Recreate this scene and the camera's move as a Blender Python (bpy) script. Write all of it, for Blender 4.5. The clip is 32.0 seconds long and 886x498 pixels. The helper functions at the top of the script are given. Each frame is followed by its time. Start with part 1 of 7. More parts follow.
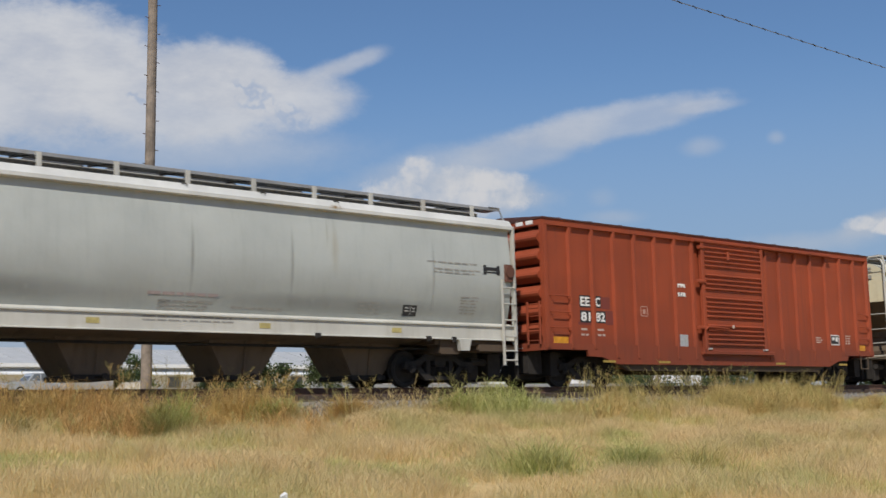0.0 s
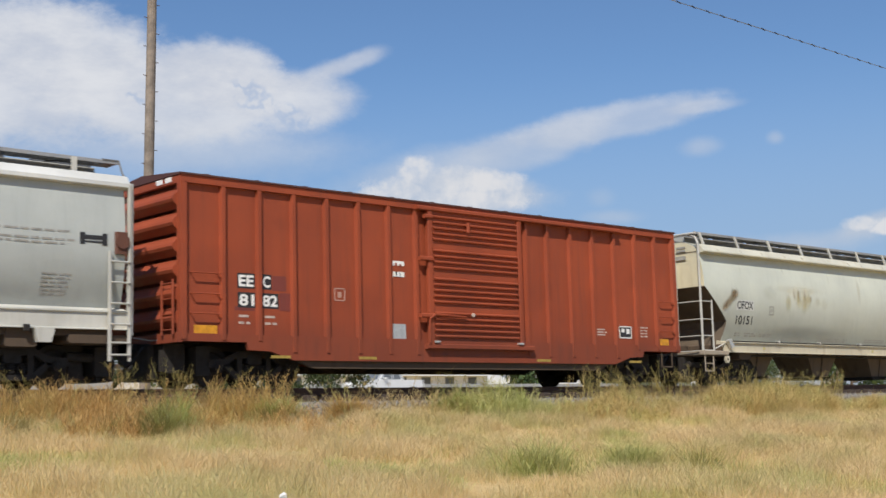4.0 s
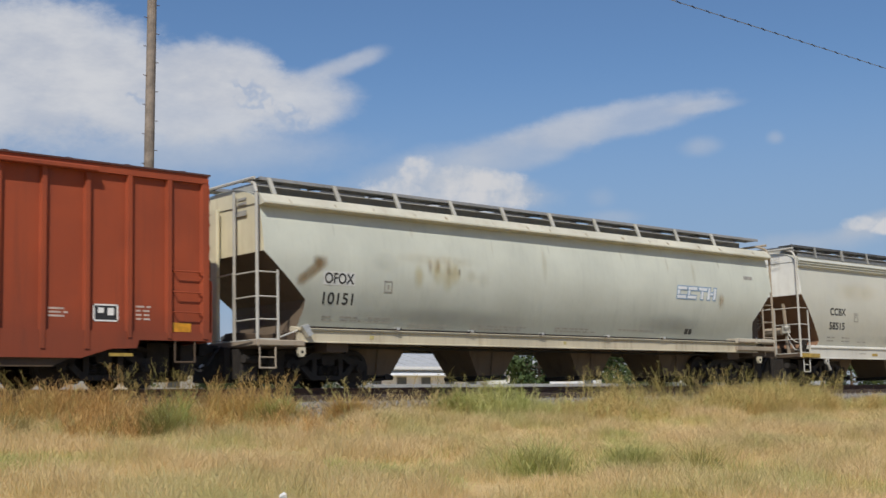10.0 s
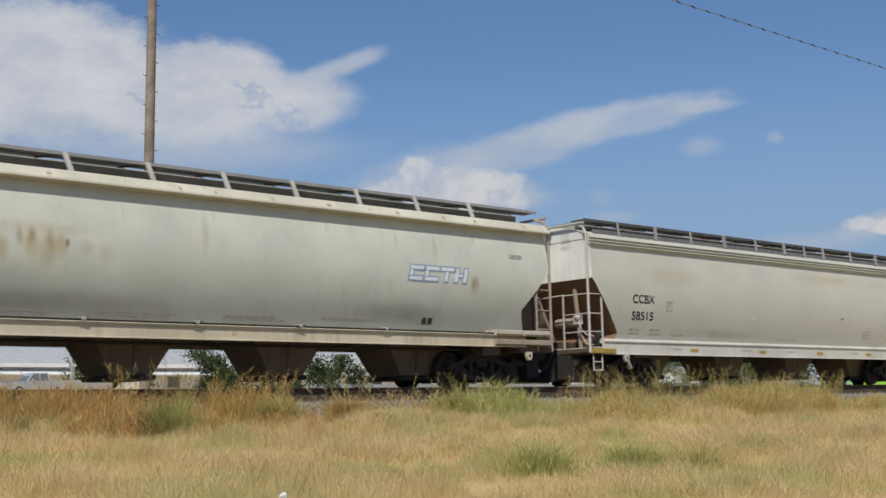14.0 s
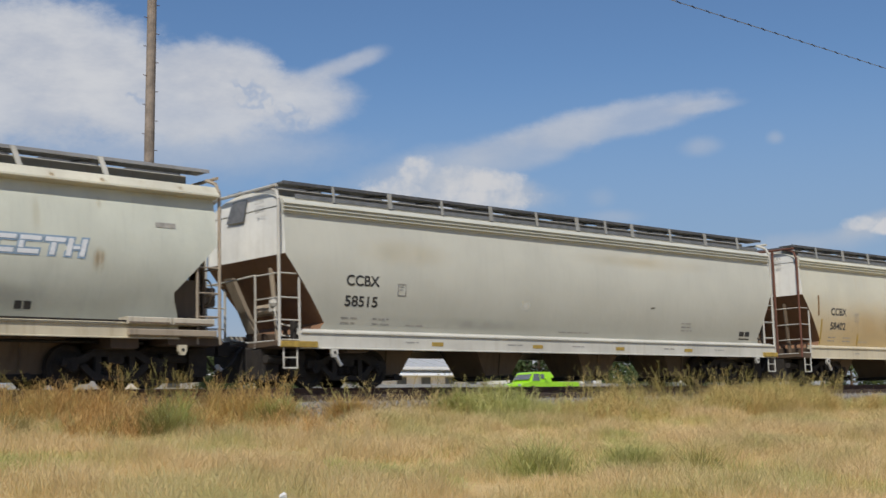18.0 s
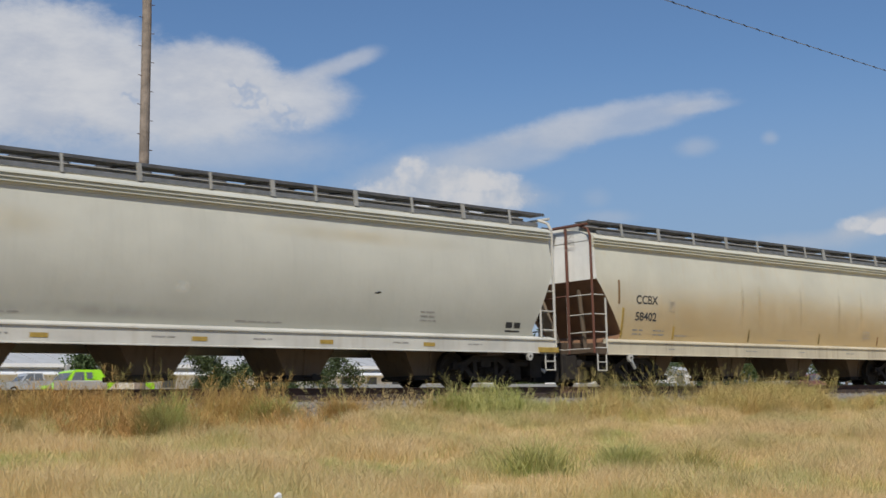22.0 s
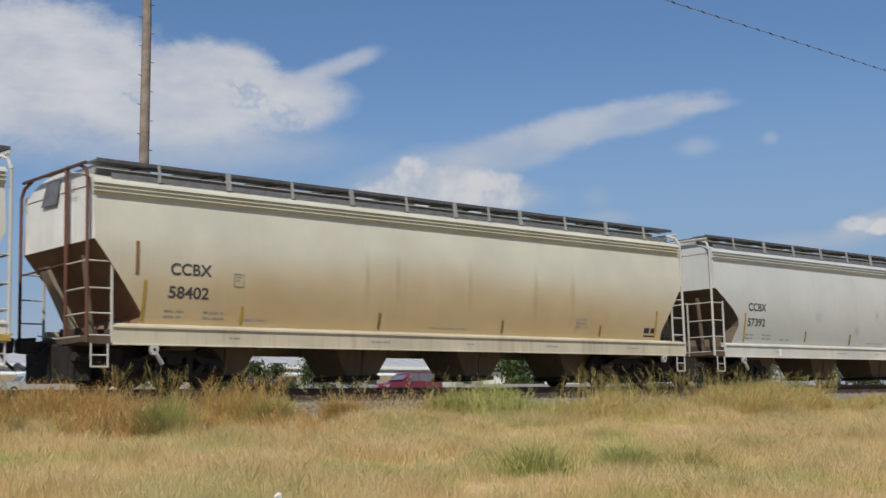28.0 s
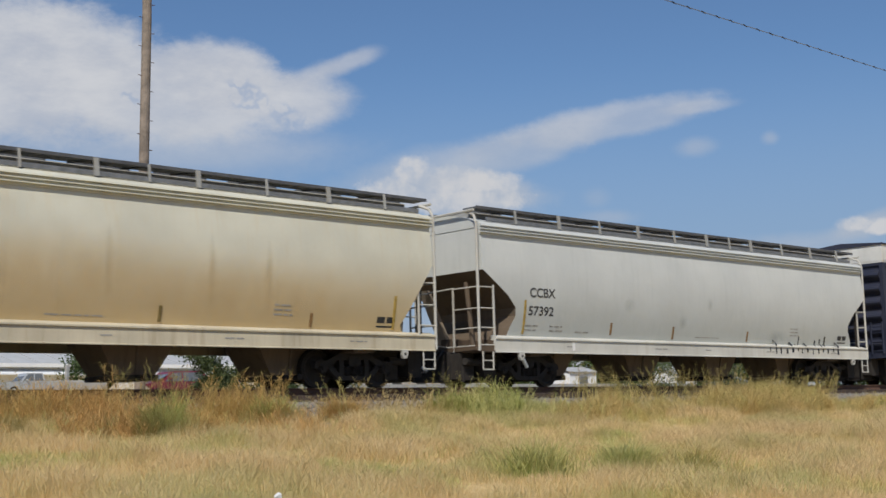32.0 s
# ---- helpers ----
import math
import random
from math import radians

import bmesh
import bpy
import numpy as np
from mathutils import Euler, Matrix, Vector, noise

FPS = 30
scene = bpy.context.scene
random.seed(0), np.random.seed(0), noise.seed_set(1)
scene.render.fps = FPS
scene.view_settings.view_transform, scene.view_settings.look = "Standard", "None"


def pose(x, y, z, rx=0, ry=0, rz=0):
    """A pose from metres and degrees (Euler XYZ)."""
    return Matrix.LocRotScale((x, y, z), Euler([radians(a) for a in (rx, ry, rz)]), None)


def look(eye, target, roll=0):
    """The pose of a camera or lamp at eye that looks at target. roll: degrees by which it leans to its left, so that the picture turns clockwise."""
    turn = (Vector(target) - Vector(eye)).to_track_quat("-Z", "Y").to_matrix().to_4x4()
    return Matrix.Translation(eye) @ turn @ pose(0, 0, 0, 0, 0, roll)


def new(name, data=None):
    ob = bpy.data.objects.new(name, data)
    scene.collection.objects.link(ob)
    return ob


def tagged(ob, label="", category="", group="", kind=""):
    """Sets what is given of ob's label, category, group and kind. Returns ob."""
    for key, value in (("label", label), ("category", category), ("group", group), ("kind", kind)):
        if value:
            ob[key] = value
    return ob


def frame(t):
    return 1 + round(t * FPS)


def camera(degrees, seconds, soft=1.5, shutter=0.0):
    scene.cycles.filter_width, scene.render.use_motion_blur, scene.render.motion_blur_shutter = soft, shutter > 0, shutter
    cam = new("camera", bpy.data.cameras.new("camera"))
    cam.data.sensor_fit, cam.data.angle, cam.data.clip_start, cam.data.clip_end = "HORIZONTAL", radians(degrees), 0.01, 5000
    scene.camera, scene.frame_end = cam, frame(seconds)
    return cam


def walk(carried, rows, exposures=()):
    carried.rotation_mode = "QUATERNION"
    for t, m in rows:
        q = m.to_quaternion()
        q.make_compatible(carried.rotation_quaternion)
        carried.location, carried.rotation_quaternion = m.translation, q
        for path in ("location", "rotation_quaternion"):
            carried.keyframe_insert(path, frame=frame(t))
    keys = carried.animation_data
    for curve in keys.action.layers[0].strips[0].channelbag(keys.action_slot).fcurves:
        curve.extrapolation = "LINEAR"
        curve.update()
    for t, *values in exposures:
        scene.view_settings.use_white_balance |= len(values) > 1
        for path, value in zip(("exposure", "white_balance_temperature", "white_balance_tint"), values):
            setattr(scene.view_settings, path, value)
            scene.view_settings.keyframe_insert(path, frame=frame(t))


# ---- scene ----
# One street-side railway line: a freight train rolls past a standing camera.
# x runs along the track, y away from the camera, z up; the eye stands 1.55 m over the field.
EYE_Z = 1.55
RAIL = 2.26          # height of the rail heads
TRACK = 23.75        # the track's centre line
SIDE = 1.55          # half the width of a car
HEAD, TILT, LEAN = 42.507, 7.456, -1.543


def aim(extra):
    """The camera's pose, turned a little further to the right by extra degrees."""
    a, b = radians(HEAD + extra), radians(TILT)
    way = Vector((math.sin(a) * math.cos(b), math.cos(a) * math.cos(b), math.sin(b)))
    eye = Vector((0, 0, EYE_Z))
    return look(eye, eye + way, LEAN)


cam = camera(38.11, 32.0, soft=1.5, shutter=0.5)
walk(cam, [(0, aim(-0.03)), (2.5, aim(-0.03)), (3.2, aim(0.01)), (18.3, aim(0.01)), (18.9, aim(0.227)), (32, aim(0.227))],
     exposures=[(0, 0.02), (1, 0.12), (2, 0.22), (4, 0.28), (7, 0.26), (9, 0.12), (10.5, 0.02), (14, 0.0), (32, 0.0)])

# ---- world, sun ----
SUN = Vector((-0.52, -0.43, 0.735)).normalized()
world = bpy.data.worlds.new("sky")
scene.world = world
world.use_nodes = True


class Tree:
    """Short hand for writing node trees."""

    def __init__(self, tree):
        self.t = tree
        self.t.nodes.clear()

    def node(self, kind, **ins):
        n = self.t.nodes.new(kind)
        for k, v in ins.items():
            self.put(n, k.replace("_", " "), v)
        return n

    def put(self, n, key, v):
        s = n.inputs[key] if not isinstance(key, int) else n.inputs[key]
        if isinstance(v, bpy.types.NodeSocket):
            self.t.links.new(v, s)
        else:
            s.default_value = v

    def math(self, op, a, b=0.0, c=None, clamp=False):
        n = self.t.nodes.new("ShaderNodeMath")
        n.operation, n.use_clamp = op, clamp
        self.put(n, 0, a)
        self.put(n, 1, b)
        if c is not None:
            self.put(n, 2, c)
        return n.outputs[0]

    def ramp(self, v, lo, hi, a=0.0, b=1.0, smooth=True):
        n = self.t.nodes.new("ShaderNodeMapRange")
        n.interpolation_type = "SMOOTHSTEP" if smooth else "LINEAR"
        for k, x in zip(("Value", "From Min", "From Max", "To Min", "To Max"), (v, lo, hi, a, b)):
            self.put(n, k, x)
        return n.outputs[0]

    def mix(self, f, a, b, blend="MIX"):
        n = self.t.nodes.new("ShaderNodeMix")
        n.data_type, n.blend_type = "RGBA", blend
        self.put(n, 0, f)
        for i, v in ((6, a), (7, b)):
            self.put(n, i, (*v, 1) if isinstance(v, tuple) and len(v) == 3 else v)
        return n.outputs[2]

    def noise(self, vec, scale, detail=4, rough=0.6, out=0, warp=0.0):
        n = self.node("ShaderNodeTexNoise", Vector=vec, Scale=scale, Detail=detail, Roughness=rough, Distortion=warp)
        return n.outputs[out]

    def stretch(self, vec, sx, sy, sz):
        n = self.node("ShaderNodeMapping", Vector=vec, Scale=(sx, sy, sz))
        return n.outputs[0]


def build_sky():
    t = Tree(world.node_tree)
    sky = t.node("ShaderNodeTexSky")
    sky.sky_type, sky.sun_disc = "NISHITA", False
    sky.sun_elevation, sky.sun_rotation = math.asin(SUN.z), math.atan2(SUN.x, SUN.y)
    sky.air_density, sky.dust_density, sky.ozone_density = 1.0, 0.6, 2.2
    way = t.node("ShaderNodeTexCoord").outputs["Generated"]
    xyz = t.node("ShaderNodeSeparateXYZ", Vector=way)
    x, y, z = xyz.outputs
    # bearing and height over the horizon in degrees
    az = t.math("MULTIPLY", t.math("ARCTAN2", x, y), 57.2958)
    el = t.math("MULTIPLY", t.math("ARCSINE", z), 57.2958)
    wob = t.noise(way, 16.0, 6, 0.62, out=1)
    w = t.node("ShaderNodeSeparateXYZ", Vector=wob).outputs
    fine = t.noise(t.stretch(way, 1, 1, 1.6), 40.0, 6, 0.62)
    soft = t.noise(t.stretch(way, 1, 1, 2.4), 14.0, 6, 0.65)

    def blob(a, e, ra, re, turn, lo, hi, wobble):
        """A cloud mass round bearing a and height e, with half axes ra and re, turned by so many degrees."""
        ca, sa = math.cos(radians(turn)), math.sin(radians(turn))
        da = t.math("ADD", t.math("SUBTRACT", az, a), t.math("MULTIPLY", t.math("SUBTRACT", w[0], 0.5), wobble))
        de = t.math("ADD", t.math("SUBTRACT", el, e), t.math("MULTIPLY", t.math("SUBTRACT", w[1], 0.5), wobble))
        u = t.math("DIVIDE", t.math("ADD", t.math("MULTIPLY", da, ca), t.math("MULTIPLY", de, sa)), ra)
        v = t.math("DIVIDE", t.math("SUBTRACT", t.math("MULTIPLY", de, ca), t.math("MULTIPLY", da, sa)), re)
        d = t.math("SQRT", t.math("ADD", t.math("MULTIPLY", u, u), t.math("MULTIPLY", v, v)))
        d = t.math("ADD", d, t.math("MULTIPLY", t.math("SUBTRACT", fine, 0.5), 0.5))
        return t.ramp(d, hi, lo)

    masks = []
    for a, e, ra, re, turn, lo, hi, wobble, strength in CLOUDS:
        masks.append(t.math("MULTIPLY", blob(a, e, ra, re, turn, lo, hi, wobble), strength))
    cover = masks[0]
    for m in masks[1:]:
        cover = t.math("SUBTRACT", t.math("ADD", cover, m), t.math("MULTIPLY", cover, m))
    cover = t.math("MULTIPLY", cover, t.ramp(soft, 0.2, 0.6, 0.86, 1.0), clamp=True)
    # thin grey curls where the sheet of cloud wears through
    ring = t.ramp(t.math("ABSOLUTE", t.math("SUBTRACT", t.noise(way, 46.0, 3, 0.5), 0.5)), 0.075, 0.0)
    for a, e, ra, re in ((33.95, 14.3, 1.5, 0.85), (35.75, 13.5, 1.3, 0.6), (29.0, 14.3, 0.7, 0.5)):
        gap = t.math("MULTIPLY", blob(a, e, ra, re, -20, 0.5, 1.0, 0.4), t.math("MULTIPLY", ring, 0.32))
        cover = t.math("MULTIPLY", cover, t.math("SUBTRACT", 1.0, gap))
    heap = t.noise(way, 60.0, 7, 0.62)
    puff = None
    for a, e, ra, re in PUFFS:
        u = t.math("DIVIDE", t.math("SUBTRACT", az, a), ra)
        v = t.math("DIVIDE", t.math("SUBTRACT", el, e), re)
        d = t.math("SQRT", t.math("ADD", t.math("MULTIPLY", u, u), t.math("MULTIPLY", v, v)))
        m = t.ramp(t.math("ADD", d, t.math("MULTIPLY", t.math("SUBTRACT", heap, 0.5), 1.7)), 1.15, 0.55)
        puff = m if puff is None else t.math("MAXIMUM", puff, m)
    # thin haze towards the horizon
    haze = t.ramp(el, 7.0, 1.0, 0.0, 0.75)
    veil = t.ramp(el, 16.0, 5.0, 0.0, 0.7)
    base = t.mix(veil, t.mix(1.0, sky.outputs[0], (0.64, 0.775, 0.92), "MULTIPLY"), (2.45, 3.35, 4.9))
    base = t.mix(haze, base, (3.9, 4.2, 4.9))
    shade = t.mix(t.ramp(soft, 0.25, 0.75), (4.9, 5.15, 5.75), (6.0, 6.15, 6.5))
    shade = t.mix(t.ramp(el, 14.0, 10.0, 0.0, 0.75), shade, (4.1, 4.55, 5.3))
    full = t.mix(cover, base, shade)
    lump = t.noise(way, 42.0, 5, 0.55)
    full = t.mix(t.math("MULTIPLY", puff, t.ramp(lump, 0.3, 0.62, 0.12, 0.9)), full, (6.1, 6.1, 6.25))
    back = t.node("ShaderNodeBackground", Color=full, Strength=0.1)
    out = t.node("ShaderNodeOutputWorld", Surface=back.outputs[0])


# bearing, height, half axes, turn, inner and outer edge, wobble, strength
CLOUDS = [
    (22.0, 15.0, 9.2, 3.7, 2, 0.6, 1.06, 0.9, 0.92),
    (26.2, 15.7, 4.6, 2.6, -8, 0.55, 1.06, 0.8, 0.8),
    (30.4, 14.35, 6.6, 2.5, -3, 0.6, 1.06, 0.9, 0.9),
    (32.7, 15.2, 3.2, 1.75, -8, 0.6, 1.05, 0.7, 0.85),
    (35.9, 14.15, 3.3, 1.5, -4, 0.5, 1.08, 0.9, 0.85),
    (38.6, 15.8, 1.9, 0.52, 20, 0.3, 1.1, 0.5, 0.62),
    (37.0, 15.2, 1.8, 0.6, 20, 0.3, 1.1, 0.5, 0.5),
    (31.1, 12.0, 8.6, 1.5, 0, 0.2, 1.2, 0.9, 0.55),
    (50.6, 12.85, 5.5, 0.95, 7, 0.55, 1.06, 0.55, 0.55),
    (46.4, 11.85, 4.8, 1.15, 16, 0.5, 1.08, 0.6, 0.52),
    (42.0, 11.1, 5.2, 1.0, 12, 0.2, 1.15, 0.7, 0.5),
    (54.4, 13.2, 2.1, 0.36, 2, 0.4, 1.1, 0.4, 0.42),
    (43.4, 9.8, 4.4, 1.2, -2, 0.5, 1.12, 0.8, 0.8),
    (54.2, 11.5, 1.05, 0.5, 0, 0.1, 1.2, 0.5, 0.4),
    (57.4, 11.6, 0.45, 0.36, 0, 0.1, 1.2, 0.4, 0.38),
    (49.7, 9.5, 0.75, 0.55, 0, 0.1, 1.2, 0.4, 0.22),
    (50.2, 8.6, 1.6, 0.4, 0, 0.1, 1.2, 0.5, 0.4),
    (61.1, 7.6, 1.7, 0.6, 12, 0.3, 1.1, 0.6, 0.7),
    (58.4, 7.0, 4.2, 0.6, 2, 0.1, 1.2, 0.8, 0.45),
]
PUFFS = [(40.3, 10.15, 1.6, 0.6), (41.6, 10.95, 1.0, 0.75), (43.0, 10.4, 1.4, 0.75), (44.5, 10.3, 1.3, 0.65), (45.7, 10.3, 0.75, 0.55), (43.8, 9.6, 3.0, 0.7), (60.9, 7.7, 0.9, 0.36), (61.8, 7.5, 0.9, 0.4)]
build_sky()

sun = new("sun", bpy.data.lights.new("sun", "SUN"))
sun.data.energy, sun.data.angle, sun.data.color = 4.15, radians(0.53), (1.0, 0.94, 0.845)
sun.matrix_world = look(SUN * 60, (0, 0, 0))


# ---- materials ----
def material(name, rough=0.6, metal=0.0):
    m = bpy.data.materials.new(name)
    m.use_nodes = True
    t = Tree(m.node_tree)
    sh = t.node("ShaderNodeBsdfPrincipled", Roughness=rough, Metallic=metal)
    t.node("ShaderNodeOutputMaterial", Surface=sh.outputs[0])
    return m, t, sh


def bumped(t, sh, height, strength, distance):
    b = t.node("ShaderNodeBump", Height=height, Strength=strength, Distance=distance)
    t.put(sh, "Normal", b.outputs[0])


def plain(name, col, rough=0.6, metal=0.0, vary=0.15, scale=3.0, bump=0.15):
    """A surface of one colour with blotches, fine grain and a slight relief."""
    m, t, sh = material(name, rough, metal)
    obj = t.node("ShaderNodeTexCoord").outputs["Object"]
    big, small = t.noise(obj, scale, 4), t.noise(obj, scale * 14, 3)
    f = t.math("ADD", t.math("MULTIPLY", big, 0.65), t.math("MULTIPLY", small, 0.35))
    lo, hi = tuple(c * (1 - vary) for c in col), tuple(min(1, c * (1 + vary)) for c in col)
    t.put(sh, "Base Color", t.mix(t.ramp(f, 0.3, 0.7), lo, hi))
    t.put(sh, "Roughness", t.ramp(small, 0.3, 0.7, max(0.05, rough - 0.08), min(1, rough + 0.1)))
    bumped(t, sh, small, bump, 0.004)
    return m


def car_paint(name, col, dirt, dirt_amount=0.5, rust=0.1, rough=0.45, low=0.0, blotch=0.12, reach=3.5):
    """Old paint on a freight car: streaks running down, blotches, rust spots and road dirt of its own shape.
    low: an uneven tint towards the sill: dirt on tan and red paint, painted shade on the rest."""
    m, t, sh = material(name, rough)
    obj = t.node("ShaderNodeTexCoord").outputs["Object"]
    rnd = t.node("ShaderNodeObjectInfo").outputs["Random"]
    big = t.noise(obj, 0.7, 5, 0.6)
    streak = t.noise(t.stretch(obj, 3.2, 3.2, 0.22), 1.6, 5, 0.65)
    thin = t.noise(t.stretch(obj, 16, 16, 0.5), 1.0, 4, 0.6)
    grain = t.noise(obj, 42.0, 3, 0.6)
    lo, hi = tuple(c * (1 - blotch) for c in col), tuple(min(1, c * (1 + blotch)) for c in col)
    c = t.mix(t.ramp(big, 0.3, 0.7), lo, hi)
    f = t.math("MULTIPLY", t.ramp(streak, 0.48, 0.78), dirt_amount)
    f = t.math("ADD", f, t.math("MULTIPLY", t.ramp(thin, 0.55, 0.85), dirt_amount * 0.6))
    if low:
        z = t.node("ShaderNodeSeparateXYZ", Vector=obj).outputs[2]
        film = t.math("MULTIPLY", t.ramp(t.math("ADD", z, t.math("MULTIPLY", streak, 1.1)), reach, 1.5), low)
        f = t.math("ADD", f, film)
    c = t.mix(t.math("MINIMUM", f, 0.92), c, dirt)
    spots = t.math("MULTIPLY", t.ramp(t.noise(obj, 5.0, 6, 0.7), 0.66, 0.74), rust)
    c = t.mix(spots, c, (0.16, 0.06, 0.025))
    t.put(sh, "Base Color", c)
    t.put(sh, "Roughness", t.ramp(big, 0.3, 0.7, rough - 0.05, rough + 0.15))
    bumped(t, sh, t.math("ADD", t.math("MULTIPLY", big, 3.0), t.math("MULTIPLY", grain, 0.12)), 0.35, 0.02)
    return m


# low on the grey, cream, pale and white cars paints the bulge's shade
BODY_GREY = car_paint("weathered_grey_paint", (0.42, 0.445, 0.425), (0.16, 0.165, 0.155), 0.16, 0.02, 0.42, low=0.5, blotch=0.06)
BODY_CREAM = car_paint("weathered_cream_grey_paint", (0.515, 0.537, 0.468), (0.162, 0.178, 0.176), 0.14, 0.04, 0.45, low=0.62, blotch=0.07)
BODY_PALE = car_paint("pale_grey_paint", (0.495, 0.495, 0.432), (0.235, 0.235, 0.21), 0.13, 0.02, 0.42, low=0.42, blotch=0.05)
BODY_STAINED = car_paint("stained_tan_paint", (0.535, 0.528, 0.44), (0.49, 0.345, 0.15), 0.22, 0.06, 0.48, low=0.85, blotch=0.07, reach=3.85)
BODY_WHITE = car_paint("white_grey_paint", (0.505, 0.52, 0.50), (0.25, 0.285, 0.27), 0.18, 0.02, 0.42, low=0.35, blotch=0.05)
ROOF_LIGHT = car_paint("light_roof_paint", (0.54, 0.52, 0.42), (0.36, 0.28, 0.16), 0.35, 0.5, 0.45)
ROOF_WHITE = car_paint("white_roof_paint", (0.56, 0.56, 0.53), (0.45, 0.45, 0.42), 0.25, 0.06, 0.45)
# post steel darkened: the walkway's shade is put into the colour
POST_GREY = car_paint("shade_grey_walkway_steel", (0.27, 0.27, 0.255), (0.17, 0.13, 0.09), 0.4, 0.2, 0.6)
ROOF_DULL = car_paint("dull_white_roof_paint", (0.45, 0.46, 0.445), (0.33, 0.33, 0.31), 0.3, 0.06, 0.5)
SILL_LIGHT = car_paint("pale_sill_paint", (0.51, 0.50, 0.45), (0.33, 0.28, 0.19), 0.3, 0.12, 0.5)
SILL_TAN = car_paint("tan_sill_paint", (0.50, 0.45, 0.335), (0.27, 0.19, 0.10), 0.5, 0.15, 0.5)
SILL_WORN = car_paint("worn_cream_platform_paint", (0.46, 0.42, 0.34), (0.10, 0.065, 0.045), 0.75, 0.6, 0.6)
OXIDE = car_paint("red_oxide_paint", (0.27, 0.049, 0.015), (0.125, 0.033, 0.017), 0.38, 0.05, 0.68, low=0.45, blotch=0.12, reach=2.25)
OXIDE_PATCH = car_paint("dark_red_patch_paint", (0.165, 0.034, 0.024), (0.12, 0.03, 0.02), 0.3, 0.05, 0.65)
OXIDE_ROOF = car_paint("dark_red_roof_paint", (0.075, 0.028, 0.022), (0.05, 0.03, 0.025), 0.4, 0.2, 0.6)
NAVY = car_paint("dark_blue_paint", (0.020, 0.024, 0.045), (0.05, 0.045, 0.04), 0.4, 0.1, 0.5)
UNDER = car_paint("brown_underside_dirt", (0.085, 0.058, 0.037), (0.05, 0.036, 0.026), 0.6, 0.3, 0.85)
BAY_DIRT = car_paint("dusty_brown_funnel_paint", (0.145, 0.108, 0.075), (0.055, 0.04, 0.03), 0.6, 0.3, 0.85)
RUSTY = car_paint("rusted_brown_steel", (0.115, 0.045, 0.028), (0.05, 0.025, 0.017), 0.5, 0.5, 0.75)
WALKWAY = plain("galvanised_walkway_grating", (0.20, 0.205, 0.21), 0.55, 0.5, 0.25, 5)
POST_STEEL = car_paint("galvanised_post_steel", (0.44, 0.43, 0.39), (0.26, 0.19, 0.12), 0.4, 0.3, 0.55)
BLACK = plain("black_grease", (0.018, 0.016, 0.015), 0.6, 0.2, 0.3, 6)
CAST = plain("dark_cast_steel", (0.024, 0.020, 0.017), 0.85, 0.1, 0.35, 6, 0.4)
BRIGHT = plain("bright_steel", (0.62, 0.62, 0.6), 0.35, 0.7, 0.15, 8)
INK_BLACK = plain("black_lettering_paint", (0.02, 0.02, 0.022), 0.6, 0, 0.2, 9)
INK_GREY = plain("faded_grey_lettering_paint", (0.285, 0.275, 0.25), 0.6, 0, 0.3, 9)
INK_DARK = plain("dark_grey_lettering_paint", (0.055, 0.055, 0.055), 0.6, 0, 0.25, 9)
# upper end sheets: a lighter colour than the sides
END_WHITE = car_paint("white_end_tone", (0.70, 0.70, 0.66), (0.45, 0.40, 0.32), 0.25, 0.08, 0.45)
END_CREAM = car_paint("cream_end_paint", (0.60, 0.55, 0.39), (0.36, 0.27, 0.14), 0.35, 0.2, 0.5)
FADED_WHITE = plain("faded_white_lettering_paint", (0.46, 0.36, 0.31), 0.6, 0, 0.25, 9)
INK_PALE = plain("pale_faded_ground_paint", (0.54, 0.55, 0.52), 0.6, 0, 0.1, 9)
INK_EMBLEM = plain("faded_white_emblem_paint", (0.62, 0.65, 0.68), 0.6, 0, 0.1, 9)
INK_BLUE = plain("faded_blue_lettering_paint", (0.22, 0.31, 0.42), 0.6, 0, 0.2, 9)
INK_WHITE = plain("white_lettering_paint", (0.74, 0.73, 0.70), 0.55, 0, 0.12, 9)
INK_RED = plain("faded_red_lettering_paint", (0.35, 0.285, 0.27), 0.6, 0, 0.2, 9)
YELLOW = plain("yellow_reflective_patch", (0.43, 0.36, 0.14), 0.5, 0, 0.25, 9)
ORANGE = plain("orange_yellow_patch", (0.55, 0.25, 0.015), 0.5, 0, 0.25, 7)
STREAK = plain("rust_stain", (0.20, 0.115, 0.045), 0.7, 0, 0.4, 5)
OLIVE_MARK = plain("olive_brown_paint_mark", (0.16, 0.115, 0.035), 0.7, 0, 0.3, 8)
MUSTARD = plain("mustard_paint_mark", (0.35, 0.24, 0.05), 0.6, 0, 0.3, 8)


